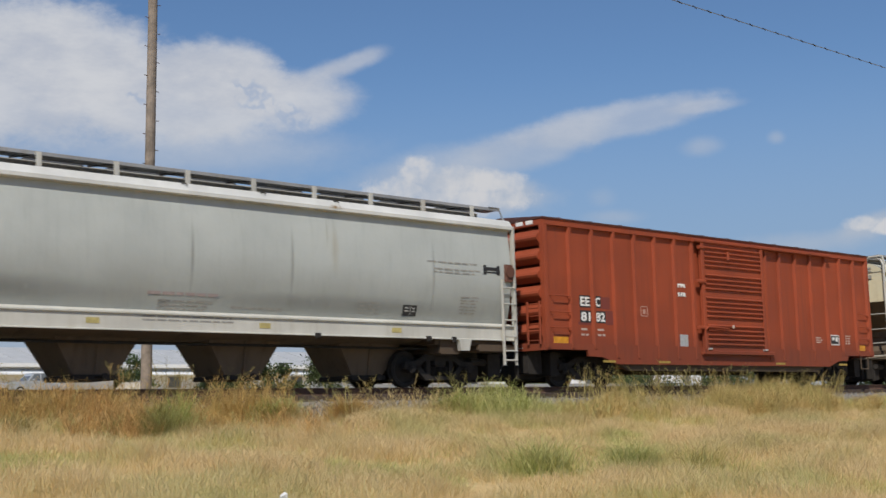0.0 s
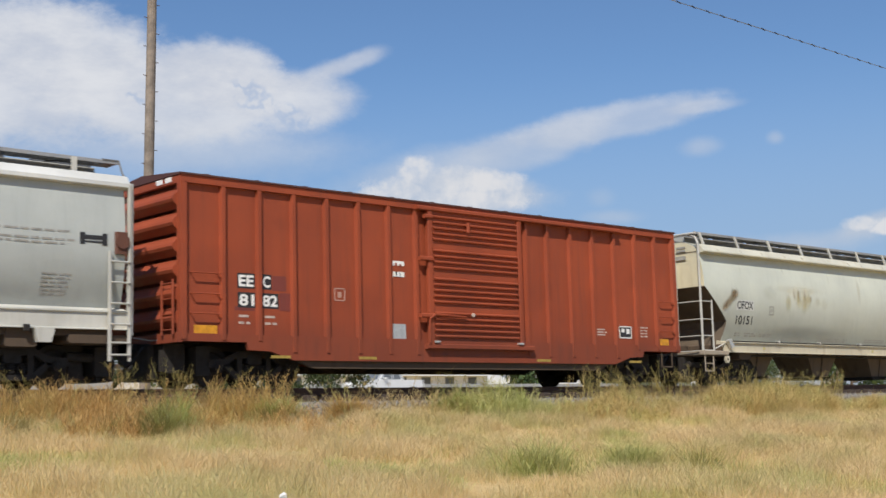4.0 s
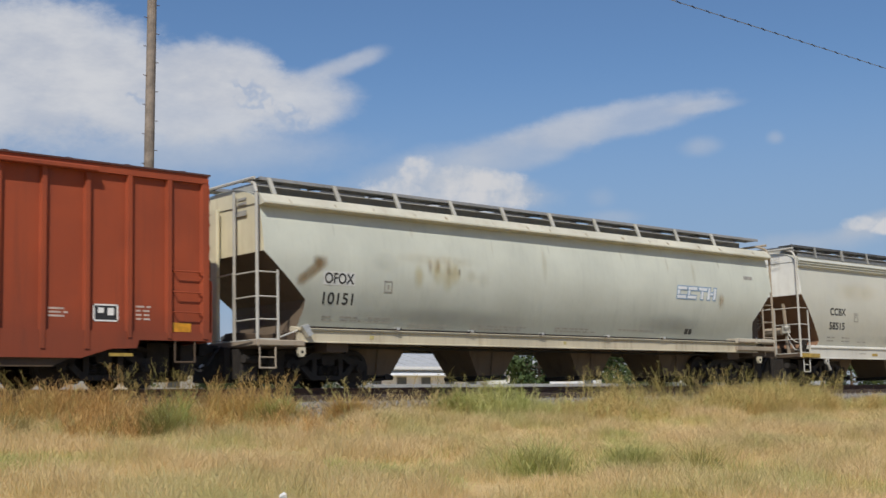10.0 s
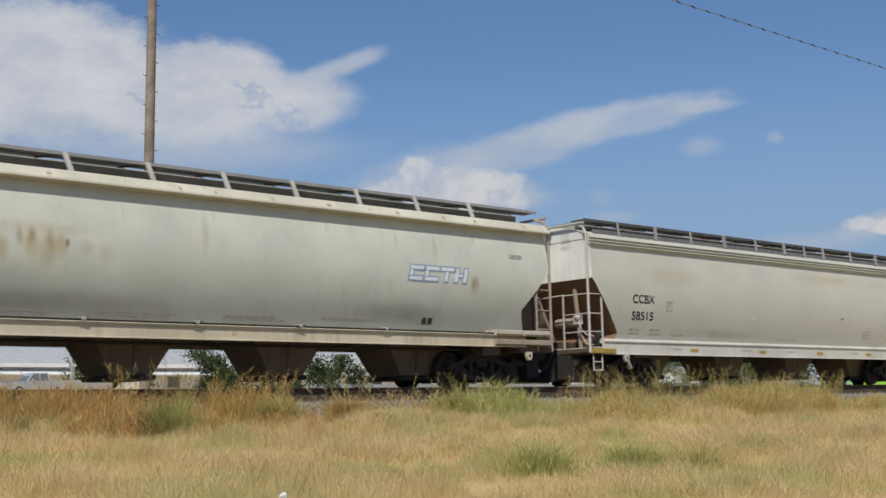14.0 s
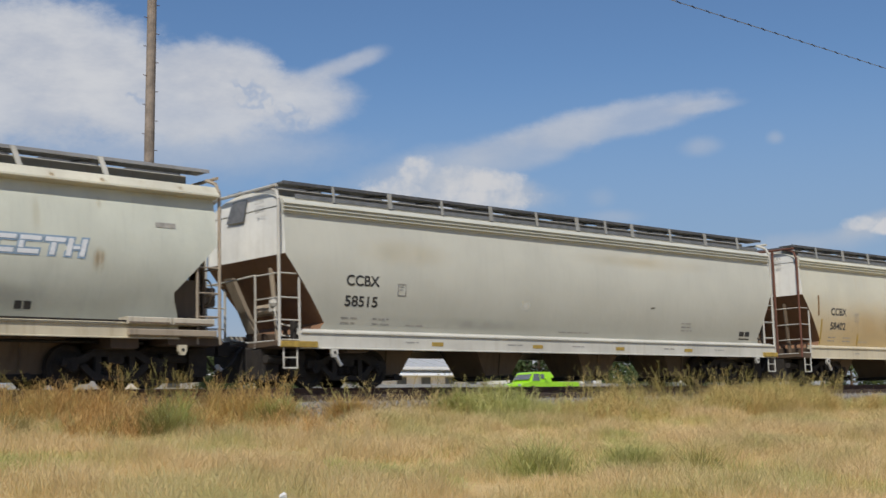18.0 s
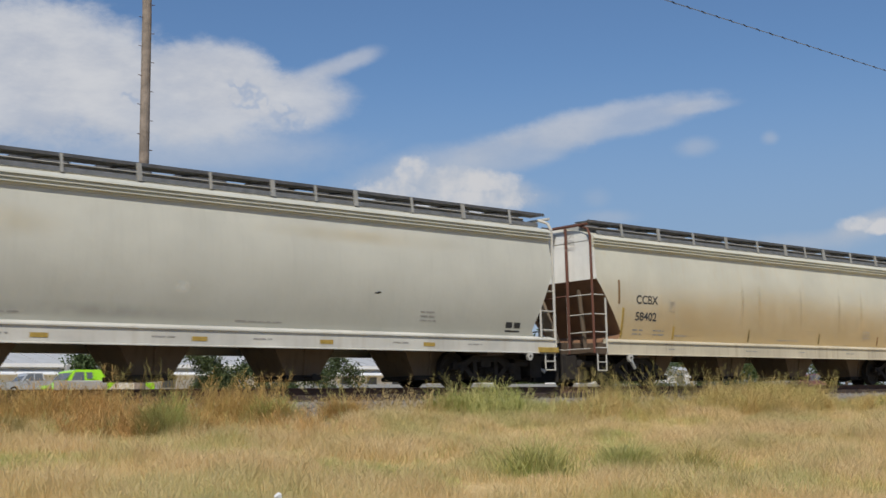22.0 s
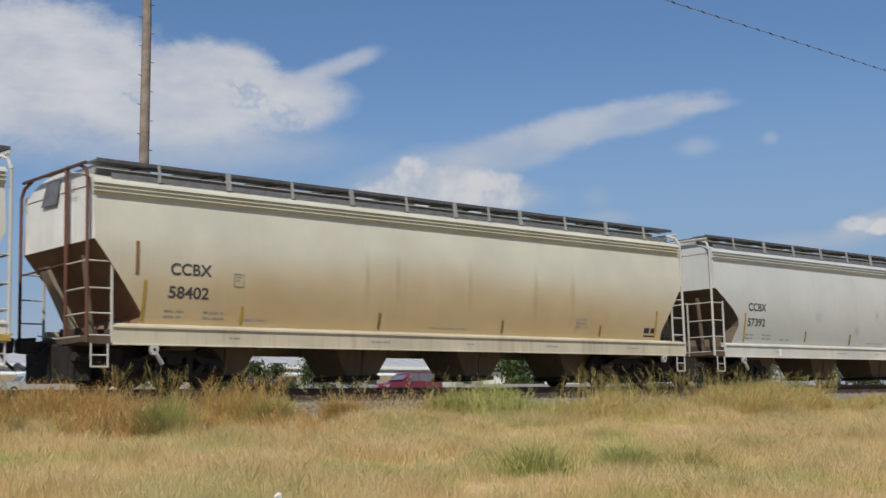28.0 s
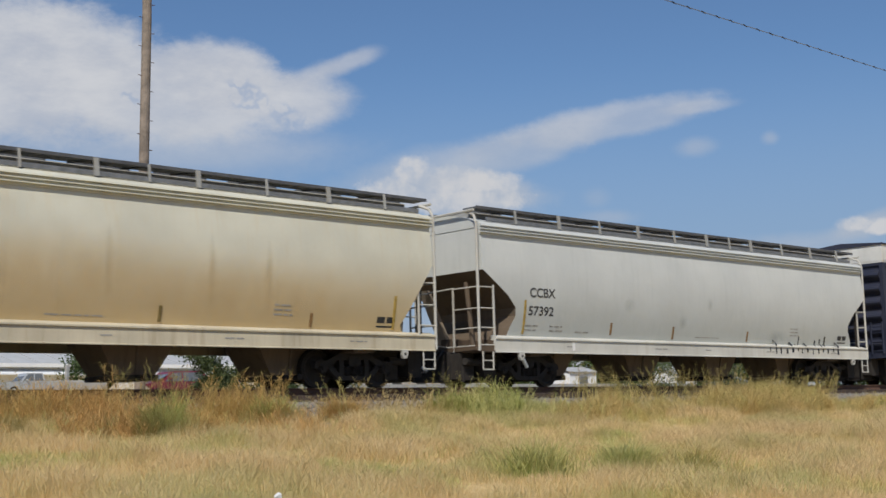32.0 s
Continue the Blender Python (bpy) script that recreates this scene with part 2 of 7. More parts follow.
def stain(name, col, strength, across=2.0, down=0.6, patchy=0.6):
    """A smear with soft edges: rust or dirt that thins out into the paint below. across, down: how quickly it changes."""
    m = bpy.data.materials.new(name)
    m.use_nodes = True
    t = Tree(m.node_tree)
    co = t.node("ShaderNodeTexCoord")
    x, y, z = t.node("ShaderNodeSeparateXYZ", Vector=co.outputs["Generated"]).outputs
    u, v = t.math("MULTIPLY", t.math("SUBTRACT", x, 0.5), 2.0), t.math("MULTIPLY", t.math("SUBTRACT", z, 0.5), 2.0)
    n = t.noise(t.stretch(co.outputs["Object"], across, across, down), 1.0, 4, 0.55)
    d = t.math("SQRT", t.math("ADD", t.math("MULTIPLY", u, u), t.math("MULTIPLY", v, v)))
    d = t.math("ADD", d, t.math("MULTIPLY", t.math("SUBTRACT", n, 0.5), 0.5))
    f = t.math("MULTIPLY", t.ramp(d, 0.95, 0.1), t.ramp(n, 0.3, 0.7, strength * (1 - patchy), strength))
    a = t.node("ShaderNodeBsdfTransparent")
    b = t.node("ShaderNodeBsdfDiffuse", Color=(*col, 1))
    mix = t.node("ShaderNodeMixShader", Fac=f)
    t.put(mix, 1, a.outputs[0])
    t.put(mix, 2, b.outputs[0])
    t.node("ShaderNodeOutputMaterial", Surface=mix.outputs[0])
    return m


STAIN_RUST = stain("smeared_rust", (0.25, 0.145, 0.05), 0.9, 7.0, 1.6, 0.9)
STAIN_BROWN = stain("dark_brown_rust_smear", (0.13, 0.075, 0.03), 0.85, 9.0, 2.0, 0.7)
STAIN_MOSS = stain("mustard_stain", (0.36, 0.29, 0.12), 0.6, 5.0, 1.2, 0.5)
STAIN_SOFT = stain("soft_brown_rust_smear", (0.19, 0.11, 0.045), 0.5, 6.0, 1.5, 0.6)
STAIN_TAN = stain("smeared_tan_dirt", (0.44, 0.30, 0.125), 0.36, 1.2, 0.4, 0.5)
STAIN_STREAK = stain("run_down_tan_dirt", (0.36, 0.26, 0.13), 0.28, 6.0, 0.5, 0.6)
# grey smear that deepens the painted shade of the lower side
STAIN_LOW_SHADE = stain("low_side_grey_shade", (0.16, 0.165, 0.16), 0.35, 0.9, 0.5, 0.5)
STAIN_SEAM = stain("dark_seam_streak", (0.15, 0.155, 0.15), 0.4, 5.0, 0.5, 0.6)
STAIN_FAINT = stain("faint_grey_blotch", (0.22, 0.225, 0.22), 0.3, 2.5, 1.5, 0.8)
STAIN_FILM = stain("thin_tan_film", (0.40, 0.31, 0.17), 0.3, 0.9, 0.5, 0.7)
STAIN_PALE = stain("faded_pale_patch", (0.62, 0.62, 0.58), 0.5, 3.0, 2.0)


# ---- building helpers ----
class Shape:
    """A mesh in the making: solids are added one by one."""

    def __init__(self):
        self.v, self.f = [], []

    def add(self, verts, faces):
        n = len(self.v)
        self.v += [tuple(p) for p in verts]
        self.f += [tuple(i + n for i in f) for f in faces]
        return self

    def box(self, x0, x1, y0, y1, z0, z1, c=0.0):
        """A box; c: the chamfer of its long edges."""
        if c <= 0:
            p = [(x, y, z) for z in (z0, z1) for y in (y0, y1) for x in (x0, x1)]
            return self.add(p, [(0, 2, 3, 1), (4, 5, 7, 6), (0, 1, 5, 4), (2, 6, 7, 3), (0, 4, 6, 2), (1, 3, 7, 5)])
        size = (x1 - x0, y1 - y0, z1 - z0)
        k = size.index(max(size))
        c = min(c, 0.45 * sorted(size)[0])
        a, b = [i for i in range(3) if i != k]
        lo, hi = (x0, y0, z0), (x1, y1, z1)
        ring = [(lo[a] + c, lo[b]), (hi[a] - c, lo[b]), (hi[a], lo[b] + c), (hi[a], hi[b] - c), (hi[a] - c, hi[b]), (lo[a] + c, hi[b]), (lo[a], hi[b] - c), (lo[a], lo[b] + c)]
        verts = []
        for e in (lo[k], hi[k]):
            for p, q in ring:
                w = [0, 0, 0]
                w[k], w[a], w[b] = e, p, q
                verts.append(w)
        return self.add(verts, [tuple(range(8)), tuple(range(15, 7, -1))] + [(i, (i + 1) % 8, 8 + (i + 1) % 8, 8 + i) for i in range(8)])

    def tube(self, p, q, r, n=8, r2=None):
        p, q = Vector(p), Vector(q)
        r2 = r if r2 is None else r2
        w = (q - p).normalized()
        u = w.orthogonal().normalized()
        v = w.cross(u)
        verts = [e + (u * math.cos(2 * math.pi * i / n) + v * math.sin(2 * math.pi * i / n)) * rr for e, rr in ((p, r), (q, r2)) for i in range(n)]
        return self.add(verts, [tuple(range(n)), tuple(range(2 * n - 1, n - 1, -1))] + [(i, (i + 1) % n, n + (i + 1) % n, n + i) for i in range(n)])

    def pipe(self, pts, r, n=6):
        for a, b in zip(pts, pts[1:]):
            self.tube(a, b, r, n)
        return self

    def prism(self, poly, y0, y1):
        """A polygon in x and z, drawn out along y."""
        n = len(poly)
        verts = [(x, y, z) for y in (y0, y1) for x, z in poly]
        return self.add(verts, [tuple(range(n)), tuple(range(2 * n - 1, n - 1, -1))] + [(i, (i + 1) % n, n + (i + 1) % n, n + i) for i in range(n)])

    def run(self, poly, x0, x1, cuts=1):
        """A polygon in y and z, drawn out along x."""
        n = len(poly)
        verts = [(x0 + (x1 - x0) * k / cuts, y, z) for k in range(cuts + 1) for y, z in poly]
        faces = [tuple(range(n)), tuple(range((cuts + 1) * n - 1, cuts * n - 1, -1))]
        faces += [(k * n + i, k * n + (i + 1) % n, (k + 1) * n + (i + 1) % n, (k + 1) * n + i) for k in range(cuts) for i in range(n)]
        return self.add(verts, faces)

    def ball(self, c, r, n=8, sz=1.0):
        verts = [(c[0], c[1], c[2] - r * sz)]
        rings = max(3, n // 2)
        for j in range(1, rings):
            a = math.pi * j / rings - math.pi / 2
            verts += [(c[0] + r * math.cos(a) * math.cos(2 * math.pi * i / n), c[1] + r * math.cos(a) * math.sin(2 * math.pi * i / n), c[2] + r * sz * math.sin(a)) for i in range(n)]
        verts.append((c[0], c[1], c[2] + r * sz))
        top = len(verts) - 1
        f = [(0, 1 + (i + 1) % n, 1 + i) for i in range(n)]
        for j in range(rings - 2):
            f += [(1 + j * n + i, 1 + j * n + (i + 1) % n, 1 + (j + 1) * n + (i + 1) % n, 1 + (j + 1) * n + i) for i in range(n)]
        f += [(top, 1 + (rings - 2) * n + i, 1 + (rings - 2) * n + (i + 1) % n) for i in range(n)]
        return self.add(verts, f)


def mesh_of(name, shape, mat, smooth=0.0):
    me = bpy.data.meshes.new(name)
    me.from_pydata(shape.v, [], shape.f)
    bm = bmesh.new()
    bm.from_mesh(me)
    bmesh.ops.recalc_face_normals(bm, faces=bm.faces[:])
    bm.to_mesh(me)
    bm.free()
    me.materials.append(mat)
    if smooth:
        me.shade_smooth()
        me.set_sharp_from_angle(angle=radians(smooth))
    return me


def part(name, shape, mat, parent=None, label="", smooth=0.0, at=None, kind=""):
    """One mesh object under a thing or under a part."""
    ob = new(name, shape if isinstance(shape, bpy.types.Mesh) else mesh_of(name, shape, mat, smooth))
    ob.parent = parent
    if at is not None:
        ob.matrix_basis = at
    return tagged(ob, label, kind=kind)


def thing(name, label, category, at=None, group="", kind=""):
    ob = new(name)
    ob.empty_display_size = 0.3
    if at is not None:
        ob.matrix_basis = at
    return tagged(ob, label, category, group, kind)


def single(name, shape, mat, label, category, at=None, group="", kind="", smooth=0.0):
    """A thing that is one mesh."""
    ob = part(name, shape, mat, None, label, smooth, at)
    return tagged(ob, label, category, group, kind)


def letters(text, width, height, x, z, depth, bold=0.012):
    """Flat writing in the built-in font on a car's near side: left edge x, base line z; depth gives y for a height."""
    cu = bpy.data.curves.new("writing", "FONT")
    cu.body = text
    cu.offset = bold
    ob = new("writing", cu)
    me = bpy.data.meshes.new_from_object(ob.evaluated_get(bpy.context.evaluated_depsgraph_get()))
    bpy.data.objects.remove(ob)
    co = np.array([v.co[:] for v in me.vertices])
    lo, hi = co.min(0), co.max(0)
    s = Shape()
    p = [(x + (c[0] - lo[0]) / (hi[0] - lo[0]) * width, z + (c[1] - lo[1]) / (hi[1] - lo[1]) * height) for c in co]
    s.v = [(a, depth(b) - 0.006, b) for a, b in p]
    s.f = [tuple(f.vertices) for f in me.polygons]
    bpy.data.meshes.remove(me)
    return s


def plates(rects, depth, thick=0.005):
    """Thin painted plates on a near side: x0, x1, z0, z1."""
    s = Shape()
    for x0, x1, z0, z1 in rects:
        n = max(1, round((z1 - z0) / 0.15))
        zs = [z0 + (z1 - z0) * k / n for k in range(n + 1)]
        verts = [(x, depth(z) - o, z) for z in zs for o in (0, thick) for x in (x0, x1)]
        faces = [(0, 1, 3, 2), tuple(4 * n + i for i in (0, 1, 3, 2))]
        for k in range(n):
            a = 4 * k
            faces += [(a + p, a + q, a + 4 + q, a + 4 + p) for p, q in ((0, 1), (1, 3), (3, 2), (2, 0))]
        s.add(verts, faces)
    return s


DIRTY = car_paint("dirty_tan_steel", (0.30, 0.25, 0.19), (0.12, 0.09, 0.06), 0.5, 0.3, 0.7)
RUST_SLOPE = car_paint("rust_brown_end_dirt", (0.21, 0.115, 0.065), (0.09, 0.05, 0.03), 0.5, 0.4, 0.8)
# brown dirt and the shade of the down-facing ends in one colour
SLOPE = car_paint("dark_brown_end_dirt_and_shade", (0.12, 0.088, 0.06), (0.06, 0.045, 0.032), 0.5, 0.2, 0.8)

# ---- rolling stock: every car stands on x = 0 to its length, y = 0 its centre line, z = 0 the rail heads ----
WHEEL_R = 0.42
WHEELSETS, CARS = [], []


def wheel_mesh():
    s = Shape()
    n = 28
    rings = [(0.10, -0.075), (0.10, 0.065), (0.30, 0.03), (0.34, 0.065), (WHEEL_R, 0.065), (WHEEL_R + 0.004, -0.03), (WHEEL_R + 0.027, -0.045), (WHEEL_R + 0.027, -0.07), (0.34, -0.07), (0.30, -0.02)]
    k = len(rings)
    verts = [(r * math.cos(2 * math.pi * i / n), -y, r * math.sin(2 * math.pi * i / n)) for i in range(n) for r, y in rings]
    s.add(verts, [(i * k + j, i * k + (j + 1) % k, ((i + 1) % n) * k + (j + 1) % k, ((i + 1) % n) * k + j) for i in range(n) for j in range(k)])
    # chalk and wear marks that show the turning
    s.box(0.12, 0.28, -0.052, -0.03, -0.012, 0.012)
    s.tube((0, -0.1, 0), (0, 0.09, 0), 0.1, 12)
    return mesh_of("wheel", s, CAST, 35)


def truck_meshes():
    """The cast frame of one side of a bogie, its bolster, a spring and a bearing cap."""
    s = Shape()
    top = [(-1.12, 0.44), (-1.08, 0.58), (-0.75, 0.60), (-0.42, 0.76), (0.42, 0.76), (0.75, 0.60), (1.08, 0.58), (1.12, 0.44), (0.95, 0.40), (0.72, 0.44), (0.45, 0.62), (-0.45, 0.62), (-0.72, 0.44), (-0.95, 0.40)]
    low = [(-0.78, 0.46), (-0.66, 0.50), (-0.36, 0.26), (0.36, 0.26), (0.66, 0.50), (0.78, 0.46), (0.45, 0.16), (-0.45, 0.16)]
    s.prism(top, -0.06, 0.06)
    s.prism(low, -0.06, 0.06)
    for x in (-0.36, 0.36):
        s.box(x - 0.06, x + 0.06, -0.055, 0.055, 0.24, 0.66)
    frame_mesh = mesh_of("sideframe", s, CAST)
    b = Shape().box(-0.17, 0.17, -1.08, 1.08, 0.48, 0.70, 0.04)
    b.box(-0.3, 0.3, -0.3, 0.3, 0.66, 0.80, 0.03)
    spring = Shape()
    for x in (-0.2, 0.0, 0.2):
        turns = 26
        pts = [(x + 0.075 * math.cos(i * 1.05), 0.075 * math.sin(i * 1.05), 0.27 + 0.21 * i / turns) for i in range(turns + 1)]
        spring.pipe(pts, 0.016, 5)
    cap = Shape().tube((0, -0.1, 0.42), (0, 0.06, 0.42), 0.105, 12)
    cap.tube((0, -0.13, 0.42), (0, -0.1, 0.42), 0.06, 8)
    return frame_mesh, mesh_of("bolster", b, CAST), mesh_of("spring", spring, CAST), mesh_of("bearing_cap", cap, CAST, 40)


WHEEL = wheel_mesh()
SIDEFRAME, BOLSTER, SPRING, CAP = truck_meshes()
AXLE = mesh_of("wheelset", Shape().tube((0, -1.0, 0), (0, 1.0, 0), 0.08, 10), CAST, 40)
# rigging made solid: blocks added to close the dark space between the wheels
rig = Shape().box(-0.62, 0.62, -0.62, 0.62, 0.22, 0.68, 0.04)
rig.box(-1.05, 1.05, -0.34, 0.34, 0.42, 0.72, 0.04)
for rx, ry in ((-0.55, -0.5), (-0.5, 0.45), (0.5, -0.4), (0.58, 0.5)):
    rig.box(rx - 0.06, rx + 0.06, ry - 0.05, ry + 0.05, 0.16, 0.62, 0.02)
rig.tube((-0.7, -0.2, 0.24), (0.7, 0.25, 0.22), 0.04, 6)
RIGGING = mesh_of("brake_rigging_fill", rig, CAST)
BEAM = mesh_of("brake_beam", Shape().box(-0.05, 0.05, -0.75, 0.75, 0.28, 0.38, 0.02), CAST)


def bogie(car, x):
    """A two-axle bogie; its wheels turn."""
    truck = part("truck", BOLSTER, None, car, "dark grimy cast steel bogie", at=pose(x, 0, 0))
    for y in (-1.0, 1.0):
        part("sideframe", SIDEFRAME, None, truck, at=pose(0, y, 0))
        part("spring", SPRING, None, truck, at=pose(0, y, 0))
        for dx in (-0.89, 0.89):
            part("bearing_cap", CAP, None, truck, at=pose(dx, y if y < 0 else y, 0, 0, 0, 0 if y < 0 else 180))
    part("brake_rigging_fill", RIGGING, None, truck, at=pose(0, 0, 0))
    for dx in (-0.4, 0.4):
        part("brake_beam", BEAM, None, truck, at=pose(dx, 0, 0))
    for dx in (-0.89, 0.89):
        w = part("wheelset", AXLE, None, car, "steel axle with two cast wheels", at=pose(x + dx, 0, WHEEL_R))
        WHEELSETS.append((w, x + dx))
        part("wheel", WHEEL, None, w, at=pose(0, -0.76, 0))
        part("wheel", WHEEL, None, w, at=pose(0, 0.76, 0, 0, 0, 180))


def coupler(car, x, way):
    """A knuckle coupler on its shank, its lifting rod and an air hose; way: -1 or 1, the end it points to."""
    c = Shape().box(min(x - way * 0.5, x + way * 0.42), max(x - way * 0.5, x + way * 0.42), -0.07, 0.07, 0.78, 0.94, 0.03)
    c.prism([(x + way * 0.36, 0.70), (x + way * 0.66, 0.72), (x + way * 0.68, 1.0), (x + way * 0.36, 1.02)], -0.16, 0.06)
    c.prism([(x + way * 0.50, 0.74), (x + way * 0.66, 0.74), (x + way * 0.66, 0.98), (x + way * 0.50, 0.98)], 0.03, 0.15)
    head = part("coupler", c, CAST, car, "rusty steel knuckle coupler")
    rod = Shape().pipe([(x + way * 0.08, -1.4, 0.98), (x + way * 0.12, -0.5, 0.98), (x + way * 0.3, -0.1, 1.06)], 0.014)
    part("lifting_rod", rod, POST_STEEL, head)
    hose = Shape().pipe([(x + way * 0.1, -0.3, 0.9), (x + way * 0.3, -0.32, 0.75), (x + way * 0.45, -0.3, 0.52), (x + way * 0.6, -0.26, 0.42), (x + way * 0.68, -0.2, 0.45)], 0.03)
    part("air_hose", hose, BLACK, head, "black rubber air hose with pale gland")
    gland = Shape().tube((x + way * 0.62, -0.25, 0.40), (x + way * 0.74, -0.17, 0.50), 0.045, 8)
    part("hose_gland", gland, BRIGHT, head)


def ladder(car, name, posts, rungs, y, mat, label="", r=0.02, deep=0.0):
    """A ladder in the plane y: two upright posts given as (x, z0, z1) and rungs at the given heights."""
    s = Shape()
    for x, z0, z1 in posts:
        s.box(x - 0.03, x + 0.03, y - 0.02, y + 0.04, z0, z1, 0.008)
    ob = part(name, s, mat, car, label)
    (xa, _, _), (xb, _, _) = posts
    for z in rungs:
        part("rung", Shape().tube((xa, y - 0.03, z), (xb, y - 0.03, z), r, 6), mat, ob)
    return ob


def bulge(b, top=None):
    """The near side of a hopper car's bulging body: gives y for a height; b: how far it draws in at the sill, top: at the roof."""
    return lambda z: -(1.545 - (b if z < 2.75 or top is None else top) * ((z - 2.75) / 1.5) ** 2)


curve_y = bulge(0.21)
round_y = bulge(0.33)
upright_y = bulge(0.33, 0.17)


def smear(car, x0, x1, z0, z1, mat, depth, label="", off=0.003):
    """A soft stain lying on the curved side."""
    s = Shape()
    n = 10
    for k in range(n + 1):
        z = z0 + (z1 - z0) * k / n
        s.v += [(x0, depth(z) - off, z), (x1, depth(z) - off, z)]
    s.f = [(2 * k, 2 * k + 1, 2 * k + 3, 2 * k + 2) for k in range(n)]
    ob = part("stain", s, mat, car, label)
    ob.visible_shadow = False
    return ob


def hopper_body(length, ends, z0, z1, inset, foot, depth, short=0.0):
    """A bulging tank body; ends: (z, x) pairs of its end sheets from the sill to the roof, inset from each end; short: how much less the far end slopes."""
    zs = sorted(set([z0 + (z1 - z0) * i / 22 for i in range(23)] + [z for z, _ in ends]))
    zz, xx = [e[0] for e in ends], [e[1] for e in ends]
    cols = 60
    s, grid, slopes = Shape(), {}, [Shape() for _ in range(4)]
    for side in (-1, 1):
        for j, z in enumerate(zs):
            a = float(np.interp(z, zz, xx)) + inset
            b = a - short * min(1.0, max(0.0, (foot - z) / max(0.1, foot - 1.4)))
            for i in range(cols + 1):
                x = a + (length - a - b) * i / cols
                k = abs(depth(z))
                # slight dents between the welded frames
                k -= 0.006 * (0.5 + 0.5 * math.cos(2 * math.pi * x / 1.62)) * math.sin(math.pi * min(1, max(0, (z - z0) / (z1 - z0))))
                grid[side, j, i] = len(s.v)
                s.v.append((x, side * k, z))
    n = len(zs)
    for j in range(n - 1):
        for side in (-1, 1):
            for i in range(cols):
                s.f.append((grid[side, j, i], grid[side, j, i + 1], grid[side, j + 1, i + 1], grid[side, j + 1, i]))
        for e, i in enumerate((0, cols)):
            quad = (grid[-1, j, i], grid[1, j, i], grid[1, j + 1, i], grid[-1, j + 1, i])
            slopes[e if zs[j + 1] <= foot + 1e-6 else e + 2].add([s.v[k] for k in quad], [(0, 1, 2, 3)])
    for i in range(cols):
        for j in (0, n - 1):
            s.f.append((grid[-1, j, i], grid[-1, j, i + 1], grid[1, j, i + 1], grid[1, j, i]))
    return s, slopes


def bays(car, spans, mat, top=1.08, bottom=0.12):
    """The funnels below a hopper car: for each the x of its top edges and of its foot."""
    for x0, x1, f0, f1 in spans:
        s = Shape()
        a, b, low = 0.70, 0.56, bottom + 0.16
        v = [(x0, -a, top), (x1, -a, top), (x1, a, top), (x0, a, top), (f0, -b, low), (f1, -b, low), (f1, b, low), (f0, b, low)]
        s.add(v, [(0, 1, 2, 3), (4, 5, 6, 7), (0, 1, 5, 4), (1, 2, 6, 5), (2, 3, 7, 6), (3, 0, 4, 7)])
        bay = part("discharge_bay", s, mat, car, "dirty brown steel discharge funnel")
        m = (f0 + f1) / 2
        part("outlet_gate", Shape().box(f0 - 0.05, f1 + 0.05, -0.62, 0.62, bottom + 0.06, bottom + 0.17, 0.02), CAST, bay)
        c = Shape().tube((m, -0.95, bottom + 0.12), (m, -0.55, bottom + 0.12), 0.03, 6)
        c.tube((m, -1.0, bottom + 0.12), (m, -0.95, bottom + 0.12), 0.07, 8)
        part("gate_capstan", c, CAST, bay)
        part("stiffener", Shape().tube((m, -a - 0.01, top), (m, -b - 0.02, low), 0.025, 6), mat, bay)
        # the curved belly that leads down to the funnel
        w = (x1 - x0) / 2 + 0.75
        q = Shape().run([(-1.40, 1.20), (-0.62, 1.0), (0.62, 1.0), (1.40, 1.20)], m - w, m + w)
        part("belly_sheet", q, mat, bay)


